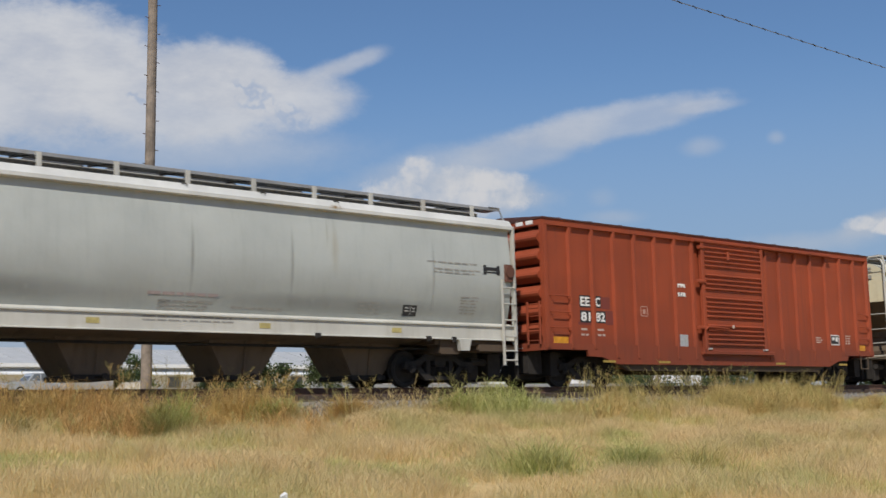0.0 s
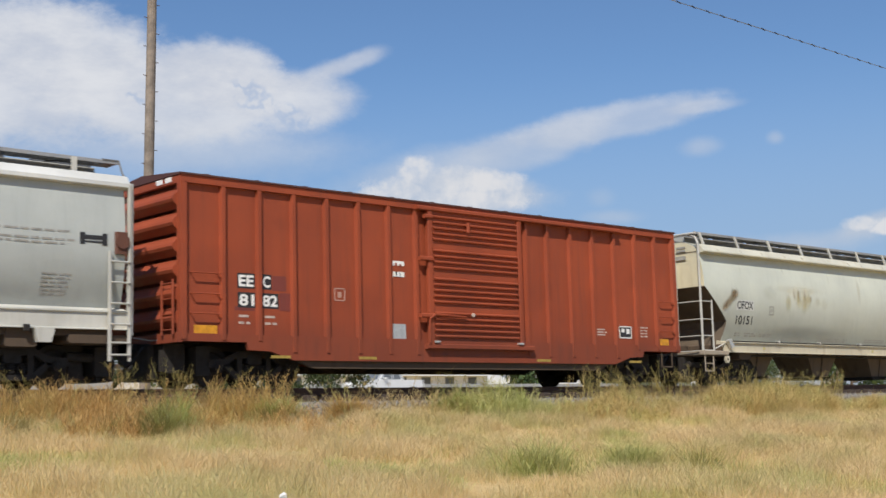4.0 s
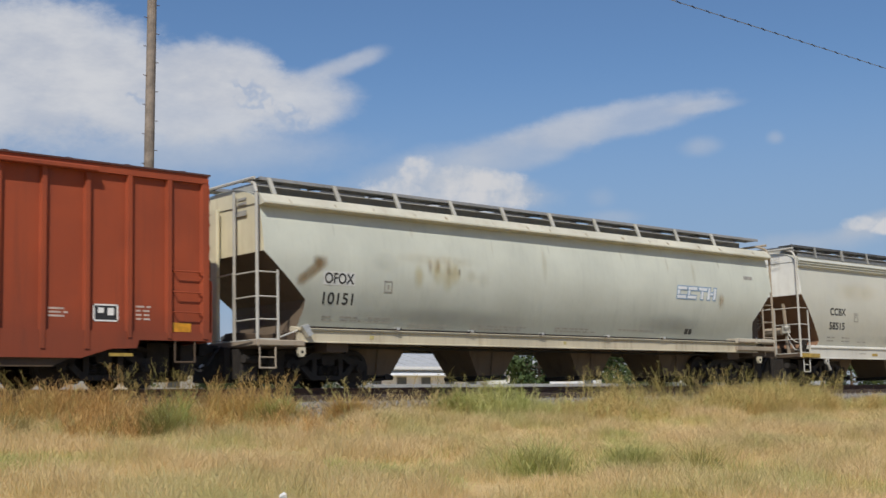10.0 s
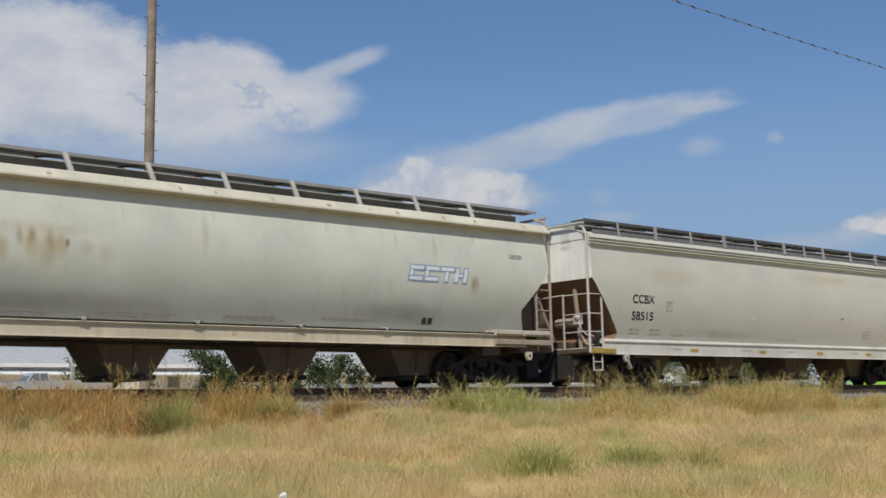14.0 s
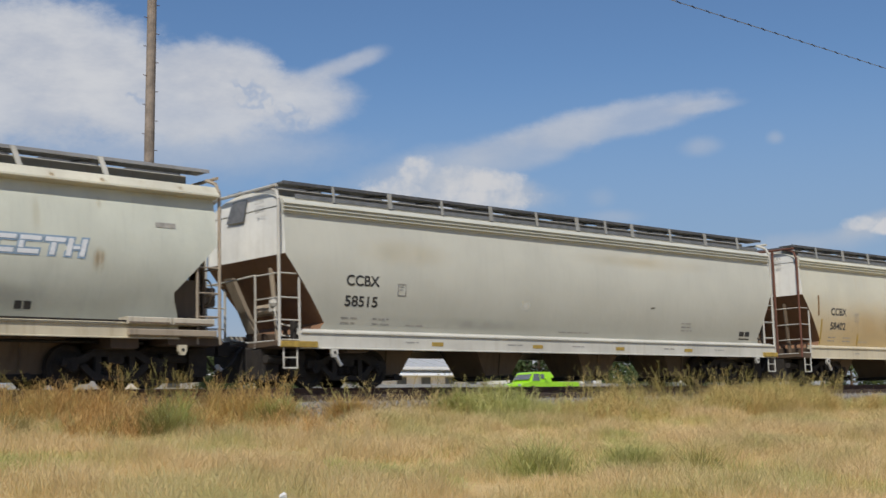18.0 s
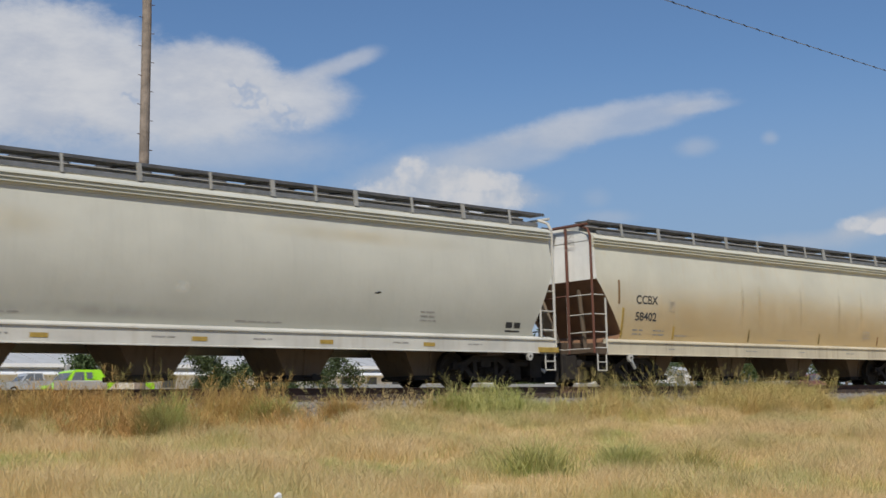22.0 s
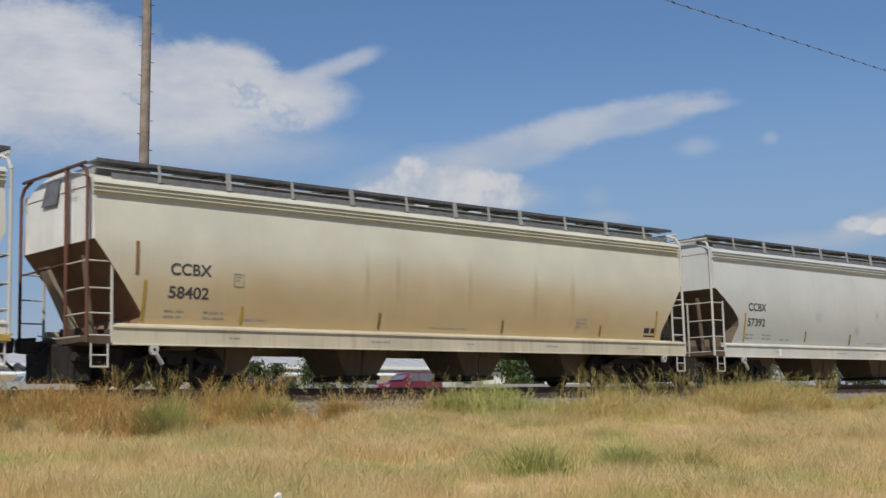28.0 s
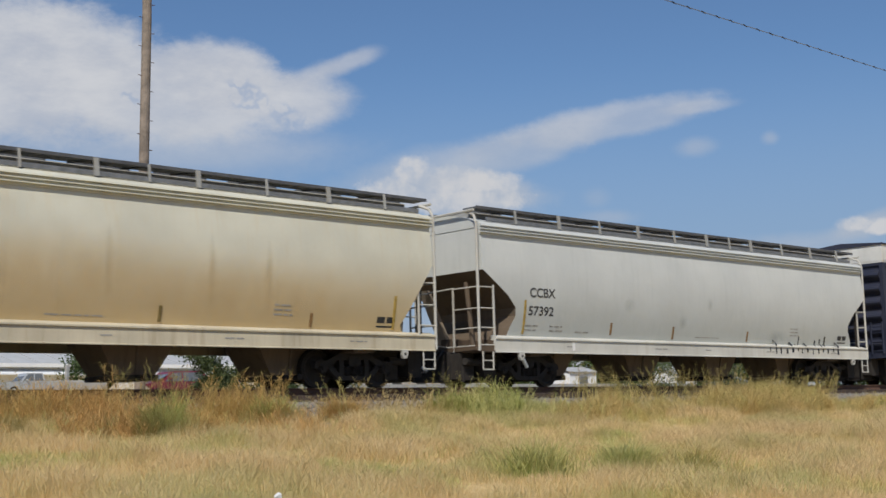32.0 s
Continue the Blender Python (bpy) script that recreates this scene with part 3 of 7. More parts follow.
def running_board(car, x0, x1, z, posts, post_mat, lean=0.0, foot=4.12, rail=False, upright=False):
    """The walkway along the roof on its posts, the trough below it and the hatches between."""
    for y0, y1 in ((-1.08, -0.62), (0.62, 1.08)):
        bars = Shape()
        for k in range(13):
            yb = y0 + 0.005 + (y1 - y0 - 0.036) * k / 12
            bars.box(x0, x1, yb, yb + 0.026, z - 0.035, z)
        for k in range(int((x1 - x0) / 0.8) + 1):
            bars.box(x0 + 0.8 * k, x0 + 0.8 * k + 0.02, y0, y1, z - 0.03, z - 0.005)
        board = part("running_board", bars, WALKWAY, car, "grey galvanised roof walkway with grating")
        part("walkway_edge", Shape().box(x0, x1, min(y0, y1) - 0.025, min(y0, y1) - 0.003, z - 0.055, z + 0.02, 0.006), WALKWAY_DARK if rail else WALKWAY_EDGE, board)
        if y0 < 0:
            near = board
    if rail:
        part("walkway_rail", Shape().box(x0 + 0.3, x1 - 0.3, -1.15, -1.12, foot + 0.01, foot + 0.11, 0.008), WALKWAY, near, "grey strip between the walkway posts")
    for i, p in enumerate(posts):
        h = 0.024 if rail and i % 2 == 0 else 0.05
        q = Shape()
        t, m = (-1.15, -1.20) if rail else (-1.15, -1.16) if upright else (-1.15, -1.22)
        q.add([(p - h, t, z), (p + h, t, z), (p + h + lean, m, foot), (p - h + lean, m, foot),
               (p - h, t + 0.04, z), (p + h, t + 0.04, z), (p + h + lean, m + 0.05, foot), (p - h + lean, m + 0.05, foot)],
              [(0, 1, 2, 3), (4, 5, 6, 7), (0, 1, 5, 4), (1, 2, 6, 5), (2, 3, 7, 6), (3, 0, 4, 7)])
        part("walkway_post", q, post_mat, near)
        k = Shape().tube((p, -1.09, z - 0.05), (p - 0.35, -0.6, z - 0.05), 0.018, 5)
        part("walkway_bracket", k, WALKWAY_DARK, near)
    part("hatch_trough", Shape().box(x0 + 0.25, x1 - 0.25, -0.58, 0.58, 4.1, z - 0.05, 0.02), POST_GREY, car, "grey hatch trough along the roof")
    n = 10
    for i in range(n):
        h = x0 + (x1 - x0) * (i + 0.5) / n
        hs = Shape().box(h - 0.62, h + 0.62, -0.46, 0.46, z - 0.05, z + 0.01, 0.02)
        hs.tube((h + 0.5, -0.6, z - 0.02), (h + 0.62, -0.4, z), 0.016, 6)
        part("hatch_cover", hs, WALKWAY_DARK, near)
    return near


WALKWAY_DARK = plain("dark_galvanised_edge", (0.10, 0.102, 0.108), 0.6, 0.4, 0.3, 5)
WALKWAY_EDGE = car_paint("galvanised_walkway_edge", (0.24, 0.245, 0.255), (0.14, 0.12, 0.10), 0.4, 0.2, 0.5)


def sill(car, x0, x1, z0, z1, mat, y=-1.53, ledge=0.2):
    """A side sill: a channel with its flanges outwards and a sloping ledge up to the body, on both sides."""
    for sgn in (1, -1):
        s = Shape()
        poly = [(sgn * (y + 0.10), z0), (sgn * y, z0), (sgn * y, z0 + 0.02), (sgn * (y + 0.035), z0 + 0.03), (sgn * (y + 0.035), z1 - 0.045), (sgn * y, z1 - 0.03), (sgn * y, z1), (sgn * (y + ledge), z1 + 0.07), (sgn * (y + ledge), z1 - 0.06), (sgn * (y + 0.10), z1 - 0.06)]
        s.run(poly, x0, x1, 1)
        part("side_sill", s, mat, car)


def end_deck(car, x0, x1, mat):
    s = Shape().box(min(x0, x1), max(x0, x1), -1.48, 1.48, 0.84, 1.0, 0.03)
    s.box(min(x0, x1) + 0.2, max(x0, x1) + 0.3, -0.35, 0.35, 0.62, 0.86, 0.03)
    return part("end_deck", s, mat, car, "dirty steel end platform")


def stirrup(car, x0, x1, y, mat):
    """The hanging step below an end ladder."""
    s = Shape().pipe([(x0, y, 0.84), (x0, y, 0.40), (x1, y, 0.40), (x1, y, 0.84)], 0.02)
    s.tube((x0, y, 0.62), (x1, y, 0.62), 0.016, 6)
    part("step", s, mat, car, "bent steel foot step")


def jack_pad(car, x, mat):
    s = Shape().prism([(x - 0.08, 0.84), (x + 0.10, 0.84), (x + 0.10, 0.72), (x + 0.05, 0.64), (x - 0.04, 0.64), (x - 0.08, 0.72)], -1.54, -1.46)
    ob = part("jacking_pad", s, mat, car)
    # no opening: a black disc paints the darkness of the hole
    part("hole_disc", Shape().tube((x + 0.01, -1.546, 0.74), (x + 0.01, -1.52, 0.74), 0.035, 10), BLACK, ob)
    return ob


def stencils(car, rects, depth, mat, label):
    """Small painted marks: each one a plate of its own."""
    for r in rects:
        part("stencil", plates([r], depth), mat, car, label)


def text_bars(car, x0, x1, z, rows, mat, depth, label, height=0.055, gap=0.075, seed=1):
    """Lines of small writing that cannot be read, as plain bars broken into word lengths."""
    rng = random.Random(seed)
    rects = []
    for i in range(rows):
        x, zz = x0, z - i * gap
        end = x1 - rng.random() * 0.2 * (x1 - x0)
        while x < end - 0.05:
            w = min(end - x, rng.uniform(0.10, 0.32))
            rects.append((x, x + w, zz, zz + 0.72 * height))
            x += w + 0.05
    if rects:
        part("stencil", plates(rects, depth), mat, car, label, kind="stuff")


def end_frame(car, x, way, length, mat, top=4.32, style="post", pipe=DIRTY):
    """The posts and ladders at one end of a hopper car; way 1: the end at x = 0 looks left, -1: the other end."""
    inn = x + way * 0.52
    rung_mat = POST_STEEL if mat is RUSTY else mat
    for y, nm in ((-1.47, "near"), (1.43, "far")):
        s = Shape().pipe([(x, y, 0.86), (x, y, top - 0.32), (x + way * 0.02, y * 0.93, top - 0.12), (x + way * 0.05, y * 0.72, top)], 0.036, 8)
        post = part("corner_post", s, mat, car, "tall bent steel corner post")
        g = Shape()
        for z in (1.0, 1.42, 1.9, 2.42):
            g.tube((x, y, z), (inn, y, z), 0.017, 6)
        g.box(min(inn - 0.025, inn + 0.025), max(inn - 0.025, inn + 0.025), y - 0.02, y + 0.02, 0.86, 2.48, 0.006)
        part("side_ladder", g, rung_mat, post)
    s = Shape()
    for z in (1.42, 1.9, 2.42):
        s.tube((x, -1.45, z), (x, -0.55, z), 0.017, 6)
    s.box(x - 0.02, x + 0.02, -0.6, -0.55, 0.86, 2.46, 0.006)
    part("end_ladder", s, rung_mat, car)
    b = Shape().tube((x, -1.4, top), (x, 1.35, top), 0.035, 6)
    part("top_rail", b, mat, car)
    if style == "bare":
        sl = Shape().box(min(x - 0.06, x + way * 0.1), max(x - 0.06, x + way * 0.1), -1.52, 1.5, 0.86, 1.0, 0.02)
        sl.box(min(x, x + way * 1.15), max(x, x + way * 1.15), -1.54, -1.44, 0.86, 0.99, 0.02)
        part("end_sill", sl, DIRTY, car, "dirty tan end sill")
        part("grab_bar", Shape().tube((x + way * 0.55, -1.5, 1.05), (x + way * 1.0, -1.5, 1.2), 0.02, 6), mat, car)
        part("inner_post", Shape().box(x - 0.025, x + 0.025, -0.64, -0.58, 0.9, top - 0.2, 0.008), mat, car)
        part("handrail", Shape().tube((x, -0.6, 2.45), (x, 1.35, 2.40), 0.02, 6), mat, car)
        return
    d = Shape()
    y, w = 0.66, 0.16
    d.add([(x + way * 0.10, y - w, 2.5), (x + way * 0.20, y - w, 2.5), (x + way * 0.98, y - w, 1.0), (x + way * 0.84, y - w, 1.0),
           (x + way * 0.10, y + w, 2.5), (x + way * 0.20, y + w, 2.5), (x + way * 0.98, y + w, 1.0), (x + way * 0.84, y + w, 1.0)],
          [(0, 1, 2, 3), (4, 5, 6, 7), (0, 1, 5, 4), (1, 2, 6, 5), (2, 3, 7, 6), (3, 0, 4, 7)])
    part("end_brace", d, DIRTY, car, "slanting tan steel brace of the end")
    part("vent_pipe", Shape().tube((x + way * 0.5, -0.72, 1.0), (x + way * 0.32, -0.72, 2.62), 0.06, 8), pipe, car, "dirty upright steel pipe")
    part("handrail", Shape().pipe([(x, -0.55, 2.44), (x - way * 0.02, 0.4, 2.40), (x, 1.35, 2.40)], 0.02), mat, car)
    if style == "twin":
        s = Shape().pipe([(x, -0.60, 0.86), (x, -0.60, top - 0.1), (x + way * 0.05, -0.56, top + 0.04)], 0.042, 8)
        part("corner_post", s, RUSTY, car, "tall rusted inner post")


def brake_gear(car, x, way, mat, wheel=True):
    """Air reservoir, valve and the hand brake's wheel on an end platform."""
    s = Shape().tube((x + way * 0.62, -0.45, 1.74), (x + way * 0.62, 0.2, 1.74), 0.13, 12)
    r = part("air_reservoir", s, mat, car)
    v = Shape().box(x + way * 0.75 - 0.1, x + way * 0.75 + 0.1, -1.3, -1.0, 1.0, 1.26, 0.03)
    v.ball((x + way * 0.75, -1.15, 1.33), 0.09, 8)
    v.box(x + way * 0.52 - 0.05, x + way * 0.52 + 0.05, -1.35, -1.2, 1.0, 1.42, 0.02)
    v.box(x + way * 0.92 - 0.05, x + way * 0.92 + 0.05, -1.35, -1.2, 1.0, 1.18, 0.02)
    part("brake_valve", v, CAST, car)
    h = Shape().box(x + way * 0.42 - 0.09, x + way * 0.42 + 0.09, -0.85, -0.6, 1.66, 1.92, 0.04)
    h.ball((x + way * 0.36, -0.78, 1.84), 0.1, 8)
    part("valve_head", h, POST_STEEL, car, "pale steel valve head")
    p = Shape().pipe([(x + way * 0.36, -0.8, 1.72), (x + way * 0.30, -0.95, 1.5), (x + way * 0.32, -1.1, 1.36), (x + way * 0.55, -1.25, 1.3)], 0.02)
    p.pipe([(x + way * 0.44, -0.7, 1.66), (x + way * 0.38, -0.85, 1.4), (x + way * 0.42, -1.0, 1.12), (x + way * 0.7, -1.2, 1.08)], 0.018)
    part("air_pipe", p, POST_STEEL, car)
    if not wheel:
        return r
    w = Shape()
    n = 20
    pts = [(x - way * 0.06, -0.75 + 0.26 * math.cos(2 * math.pi * i / n), 2.0 + 0.26 * math.sin(2 * math.pi * i / n)) for i in range(n + 1)]
    w.pipe(pts, 0.02)
    for i in range(0, n, 5):
        w.tube((x - way * 0.06, -0.75, 2.0), pts[i], 0.015, 5)
    part("brake_wheel", w, mat, car)
    return r


def hopper_car(label, X, length, paint, roof_mat, sill_mat, post_mat, style):
    """A covered hopper car with bulging sides. style: 'band' (grooved roof band and sloping ends), 'eave' (deep roof edge) or 'full' (upright ends)."""
    car = thing("covered_hopper_car", label, "freight car")
    CARS.append((car, X))
    if style == "band":
        ends = [(1.20, 1.06), (1.40, 1.18), (2.84, 0.06), (3.93, 0.06)]
        if paint is BODY_WHITE:
            ends = [(1.20, 0.98), (1.45, 1.08), (1.75, 1.24), (1.95, 1.22), (2.25, 0.92), (2.84, 0.06), (3.93, 0.06)]
        z1, low = 3.93, 0.82
    elif style == "eave":
        ends = [(1.20, 1.08), (1.70, 1.20), (1.88, 1.20), (2.86, 0.07), (3.93, 0.07)]
        z1, low = 3.93, 0.95
    else:
        ends = [(1.20, 0.05), (3.93, 0.05)]
        z1, low = 3.93, 1.10
    top_sill = {"band": 1.185, "eave": 1.24, "full": 1.46}[style]
    hull, slopes = hopper_body(length, ends, 1.20, z1, 0.08, {"band": 2.84, "eave": 2.86, "full": 0.0}[style], {"band": curve_y, "eave": round_y, "full": upright_y}[style], 0.48 if paint is BODY_PALE else {"band": 0.22, "eave": 0.3, "full": 0.0}[style])
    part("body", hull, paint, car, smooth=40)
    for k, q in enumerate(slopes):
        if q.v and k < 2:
            part("slope_sheet", q, RUST_SLOPE if paint in (BODY_STAINED, BODY_PALE) and k == 0 else SLOPE, car, "rust-brown sloping end sheet" if paint in (BODY_STAINED, BODY_PALE) and k == 0 else "dirty brown sloping end sheet with its shade in the colour")
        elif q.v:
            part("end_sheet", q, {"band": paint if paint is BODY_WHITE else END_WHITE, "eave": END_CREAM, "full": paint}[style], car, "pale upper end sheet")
    # roof: an arched sheet
    arc = [(1.45 * math.sin(a), 3.9 + 0.02 + 0.40 * (math.cos(a) - math.cos(1.25)) / (1 - math.cos(1.25))) for a in [1.25 * (i / 10 - 1) for i in range(21)]]
    r = Shape().run([(y * 1.02, z) for y, z in arc] + [(1.36, 3.88), (-1.36, 3.88)], 0.14, length - 0.14, 1)
    part("roof", r, roof_mat, car, smooth=30)
    if style != "full":
        for a in (0.126, length - 0.138):
            cap = Shape().run([(y * 1.01, z - 0.01) for y, z in arc] + [(1.35, 3.90), (-1.35, 3.90)], a, a + 0.012)
            part("end_cap", cap, END_CREAM if style == "eave" else paint if paint is BODY_WHITE else END_WHITE, car)
    for sgn in (-1, 1):
        if style == "band":
            s = Shape().run([(sgn * 1.38, 3.715), (sgn * 1.475, 3.715), (sgn * 1.475, 3.755), (sgn * 1.55, 3.765), (sgn * 1.55, 3.787), (sgn * 1.475, 3.797), (sgn * 1.475, 3.835), (sgn * 1.55, 3.845), (sgn * 1.55, 3.867),
                             (sgn * 1.475, 3.877), (sgn * 1.475, 3.915), (sgn * 1.55, 3.925), (sgn * 1.54, 3.955), (sgn * 1.45, 4.03), (sgn * 1.35, 4.04)], 0.13, length - 0.13)
        elif style == "eave":
            s = Shape().run([(sgn * 1.36, 3.83), (sgn * 1.59, 3.86), (sgn * 1.605, 3.875), (sgn * 1.60, 3.91), (sgn * 1.58, 3.93), (sgn * 1.43, 4.10), (sgn * 1.32, 4.12)], 0.12, length - 0.12)
        else:
            s = Shape().run([(sgn * 1.40, 3.82), (sgn * 1.57, 3.85), (sgn * 1.585, 3.865), (sgn * 1.58, 3.94), (sgn * 1.555, 3.96), (sgn * 1.45, 4.10), (sgn * 1.34, 4.13)], 0.05, length - 0.05)
        part("roof_band", s, roof_mat if style != "band" else paint, car, smooth=20)
    lo_x, hi_x = (1.02, length - 1.02) if style != "full" else (0.06, length - 0.06)
    if style == "band":
        lo_x, hi_x = 0.55, length - 0.08
    sill(car, lo_x, hi_x, low, top_sill, sill_mat, ledge={"band": 0.2, "eave": 0.31, "full": 0.22}[style])
    # centre sill and the dark works below
    for a, b in ((0.3, 3.3), (length - 3.3, length - 0.3)):
        part("centre_sill", Shape().box(a, b, -0.22, 0.22, 0.62, 1.22, 0.03), UNDER, car)
        part("floor_plate", Shape().box(a + 0.7, b - 0.1, -1.4, 1.4, 0.98, 1.20, 0.02), UNDER, car)
    # draft gear with added dark blocks that fill the shaded space below
    for a, b in ((-0.05, 1.15), (length - 1.15, length + 0.05)):
        g = Shape().box(a - 0.12, b + 0.12, -0.5, 0.5, 0.15, 0.88, 0.04)
        g.box(a + 0.02, a + 0.5, -0.8, 1.0, 0.17, 0.84, 0.03)
        g.box(a + 0.7, a + 1.12, -0.95, 0.9, 0.24, 0.80, 0.03)
        for k in range(5):
            g.box(a + 0.06 + 0.24 * k, a + 0.14 + 0.24 * k, -0.85 + 0.1 * (k % 3), -0.77 + 0.1 * (k % 3), 0.13 + 0.03 * (k % 2), 0.5, 0.01)
        g.tube((a + 0.1, -0.9, 0.62), (b - 0.1, -0.75, 0.58), 0.09, 8)
        part("draft_gear_fill", g, CAST, car, "dark draft gear bulked out to fill the shaded car end")
    part("brake_pipe", Shape().tube((1.5, -0.95, 0.9), (length - 1.5, -0.95, 0.9), 0.03, 6), BLACK, car)
    for x in (2.15, length - 2.15):
        part("body_bolster", Shape().box(x - 0.3, x + 0.3, -1.42, 1.42, 0.76, 1.2, 0.03), UNDER, car)
    for way, x in ((1, 0.0), (-1, length)):
        end_deck(car, x, x + way * 1.25, UNDER)
        coupler(car, x, -way)
    bogie(car, 2.15)
    bogie(car, length - 2.15)
    if style == "full":
        spans = [(length / 2 + 3.42 * i - 0.95, length / 2 + 3.42 * i + 0.95, length / 2 + 3.42 * i - 0.45, length / 2 + 3.42 * i + 0.45) for i in (-1.5, -0.5, 0.5, 1.5)]
    else:
        spans = [(length / 2 + 3.75 * i - 0.95, length / 2 + 3.75 * i + 0.95, length / 2 + 3.75 * i - 0.45, length / 2 + 3.75 * i + 0.45) for i in (-1.5, -0.5, 0.5, 1.5)]
    bays(car, spans, BAY_DIRT)
    return car


def stiffen_marks(car, marks, mat, depth):
    """Short upright paint or rust marks low on the side: x, z0, z1."""
    for x, z0, z1 in marks:
        part("stain_mark", plates([(x - 0.035, x + 0.035, z0, z1)], depth, 0.012), mat, car)


def grey_hopper():
    L = 18.2
    X = 1.0235 * 22.2 - L
    car = hopper_car("light grey covered hopper car with bulging welded sides and roof walkway", X, L, BODY_GREY, ROOF_WHITE, SILL_LIGHT, POST_STEEL, "full")
    running_board(car, 0.3, L - 0.05, 4.45, [L - 1.01 - 1.61 * i for i in range(11)], POST_STEEL, upright=True)
    # welded seams of the side sheets
    for i in range(10):
        x = L - 1.3 - 1.62 * i
        s = Shape()
        zs = [1.42 + 2.2 * k / 10 for k in range(11)]
        for a, b in zip(zs, zs[1:]):
            s.add([(x - 0.012, upright_y(a) - 0.004, a), (x + 0.012, upright_y(a) - 0.004, a), (x + 0.012, upright_y(b) - 0.004, b), (x - 0.012, upright_y(b) - 0.004, b)], [(0, 1, 2, 3)])
        part("weld_seam", s, BODY_GREY, car)
    ladder(car, "end_ladder", [(L - 0.47, 0.50, 2.6), (L - 0.06, 0.50, 3.9)], [0.62, 0.85, 1.2, 1.6, 2.0, 2.4], -1.58, POST_STEEL, "pale steel ladder with round rungs")
    post = Shape().box(L - 0.06, L + 0.04, -1.56, -1.44, 1.0, 3.95, 0.02)
    part("corner_post", post, POST_STEEL, car)
    b = Shape().box(L - 0.36, L - 0.10, -1.60, -1.50, 2.55, 2.98, 0.03)
    b.tube((L - 0.23, -1.63, 2.80), (L - 0.23, -1.60, 2.80), 0.15, 14)
    part("brake_box", b, RUSTY, car, "rusty red hand brake box")
    part("end_handrail", Shape().pipe([(L - 0.4, -1.1, 4.47), (L - 0.05, -1.1, 4.47), (L - 0.02, -1.2, 4.2), (L + 0.0, -1.4, 4.0)], 0.02), WALKWAY, car)
    d = upright_y
    part("emblem", plates([(L - 1.08, L - 0.98, 2.70, 2.93), (L - 0.62, L - 0.52, 2.70, 2.93), (L - 0.98, L - 0.62, 2.74, 2.775), (L - 0.98, L - 0.62, 2.80, 2.885)], d), INK_BLACK, car, "black painted emblem")
    two = part("emblem", plates([(L - 3.57, L - 3.15, 1.62, 1.87)], d), INK_BLACK, car, "black painted panel with pale marks")
    part("emblem_mark", plates([(L - 3.51, L - 3.40, 1.72, 1.75), (L - 3.51, L - 3.42, 1.79, 1.82), (L - 3.35, L - 3.335, 1.64, 1.85), (L - 3.28, L - 3.20, 1.72, 1.74), (L - 3.28, L - 3.22, 1.78, 1.81)], d, 0.008), INK_PALE, two)
    text_bars(car, L - 2.9, L - 1.15, 2.90, 1, INK_GREY, d, "faded grey lettering line", 0.05)
    text_bars(car, L - 2.7, L - 1.15, 2.74, 2, INK_GREY, d, "faded grey lettering lines", 0.05)
    text_bars(car, L - 10.15, L - 8.4, 1.83, 1, INK_RED, d, "faded red lettering line", 0.09)
    text_bars(car, L - 9.9, L - 8.6, 1.70, 3, INK_GREY, d, "faded grey lettering block", 0.05)
    text_bars(car, L - 8.2, L - 6.9, 1.62, 1, INK_GREY, d, "faded grey lettering line", 0.06)
    text_bars(car, L - 4.9, L - 4.2, 1.86, 4, INK_GREY, d, "small faded grey lettering block", 0.045)
    text_bars(car, L - 1.8, L - 1.2, 2.10, 6, INK_GREY, d, "small faded grey lettering block", 0.045)
    text_bars(car, L - 10.3, L - 8.2, 1.38, 2, INK_GREY, lambda z: -1.497, "small grey lettering on the sill", 0.04, 0.07)
    stencils(car, [(L - x - 0.28, L - x, 1.22, 1.33) for x in (11.2, 7.3, 3.7)], lambda z: -1.497, YELLOW, "yellow reflective patch")
    smear(car, 1.0, 8.5, 1.5, 2.2, STAIN_LOW_SHADE, d, "grey shade painted low on the side")
    smear(car, 8.0, 17.6, 1.5, 2.1, STAIN_LOW_SHADE, d, "grey shade painted low on the side")
    for x in (L - 6.75, L - 9.2, L - 2.7):
        smear(car, x - 0.07, x + 0.07, 1.6, 3.7, STAIN_SEAM, d, "dark streak down a seam", 0.006)
    smear(car, L - 5.75, L - 5.45, 2.2, 3.82, STAIN_STREAK, d, "tan streak run down from the roof", 0.007)
    smear(car, L - 5.85, L - 5.76, 2.9, 3.82, STAIN_STREAK, d, "thin tan streak run down from the roof", 0.008)
    smear(car, L - 5.85, L - 5.3, 3.86, 4.02, STAIN_RUST, lambda z: -1.588 + max(0.0, z - 3.95) * 0.8, "rust run on the roof edge", 0.006)
    for x in (L - 9.35, L - 7.45, L - 5.5):
        hook = Shape().pipe([(x - 0.06, -1.45, 4.08), (x, -1.50, 4.10), (x + 0.04, -1.53, 4.06)], 0.013)
        part("roof_hook", hook, CAST, car)
    for x in (L - 6.1, L - 2.9, L - 2.1):
        part("roping_eye", Shape().box(x - 0.06, x + 0.06, -1.57, -1.5, 1.04, 1.16, 0.02), CAST, car)
    part("jacking_pad", Shape().prism([(L - 1.95, 1.10), (L - 1.55, 1.10), (L - 1.62, 0.84), (L - 1.88, 0.84)], -1.55, -1.42), SILL_LIGHT, car)


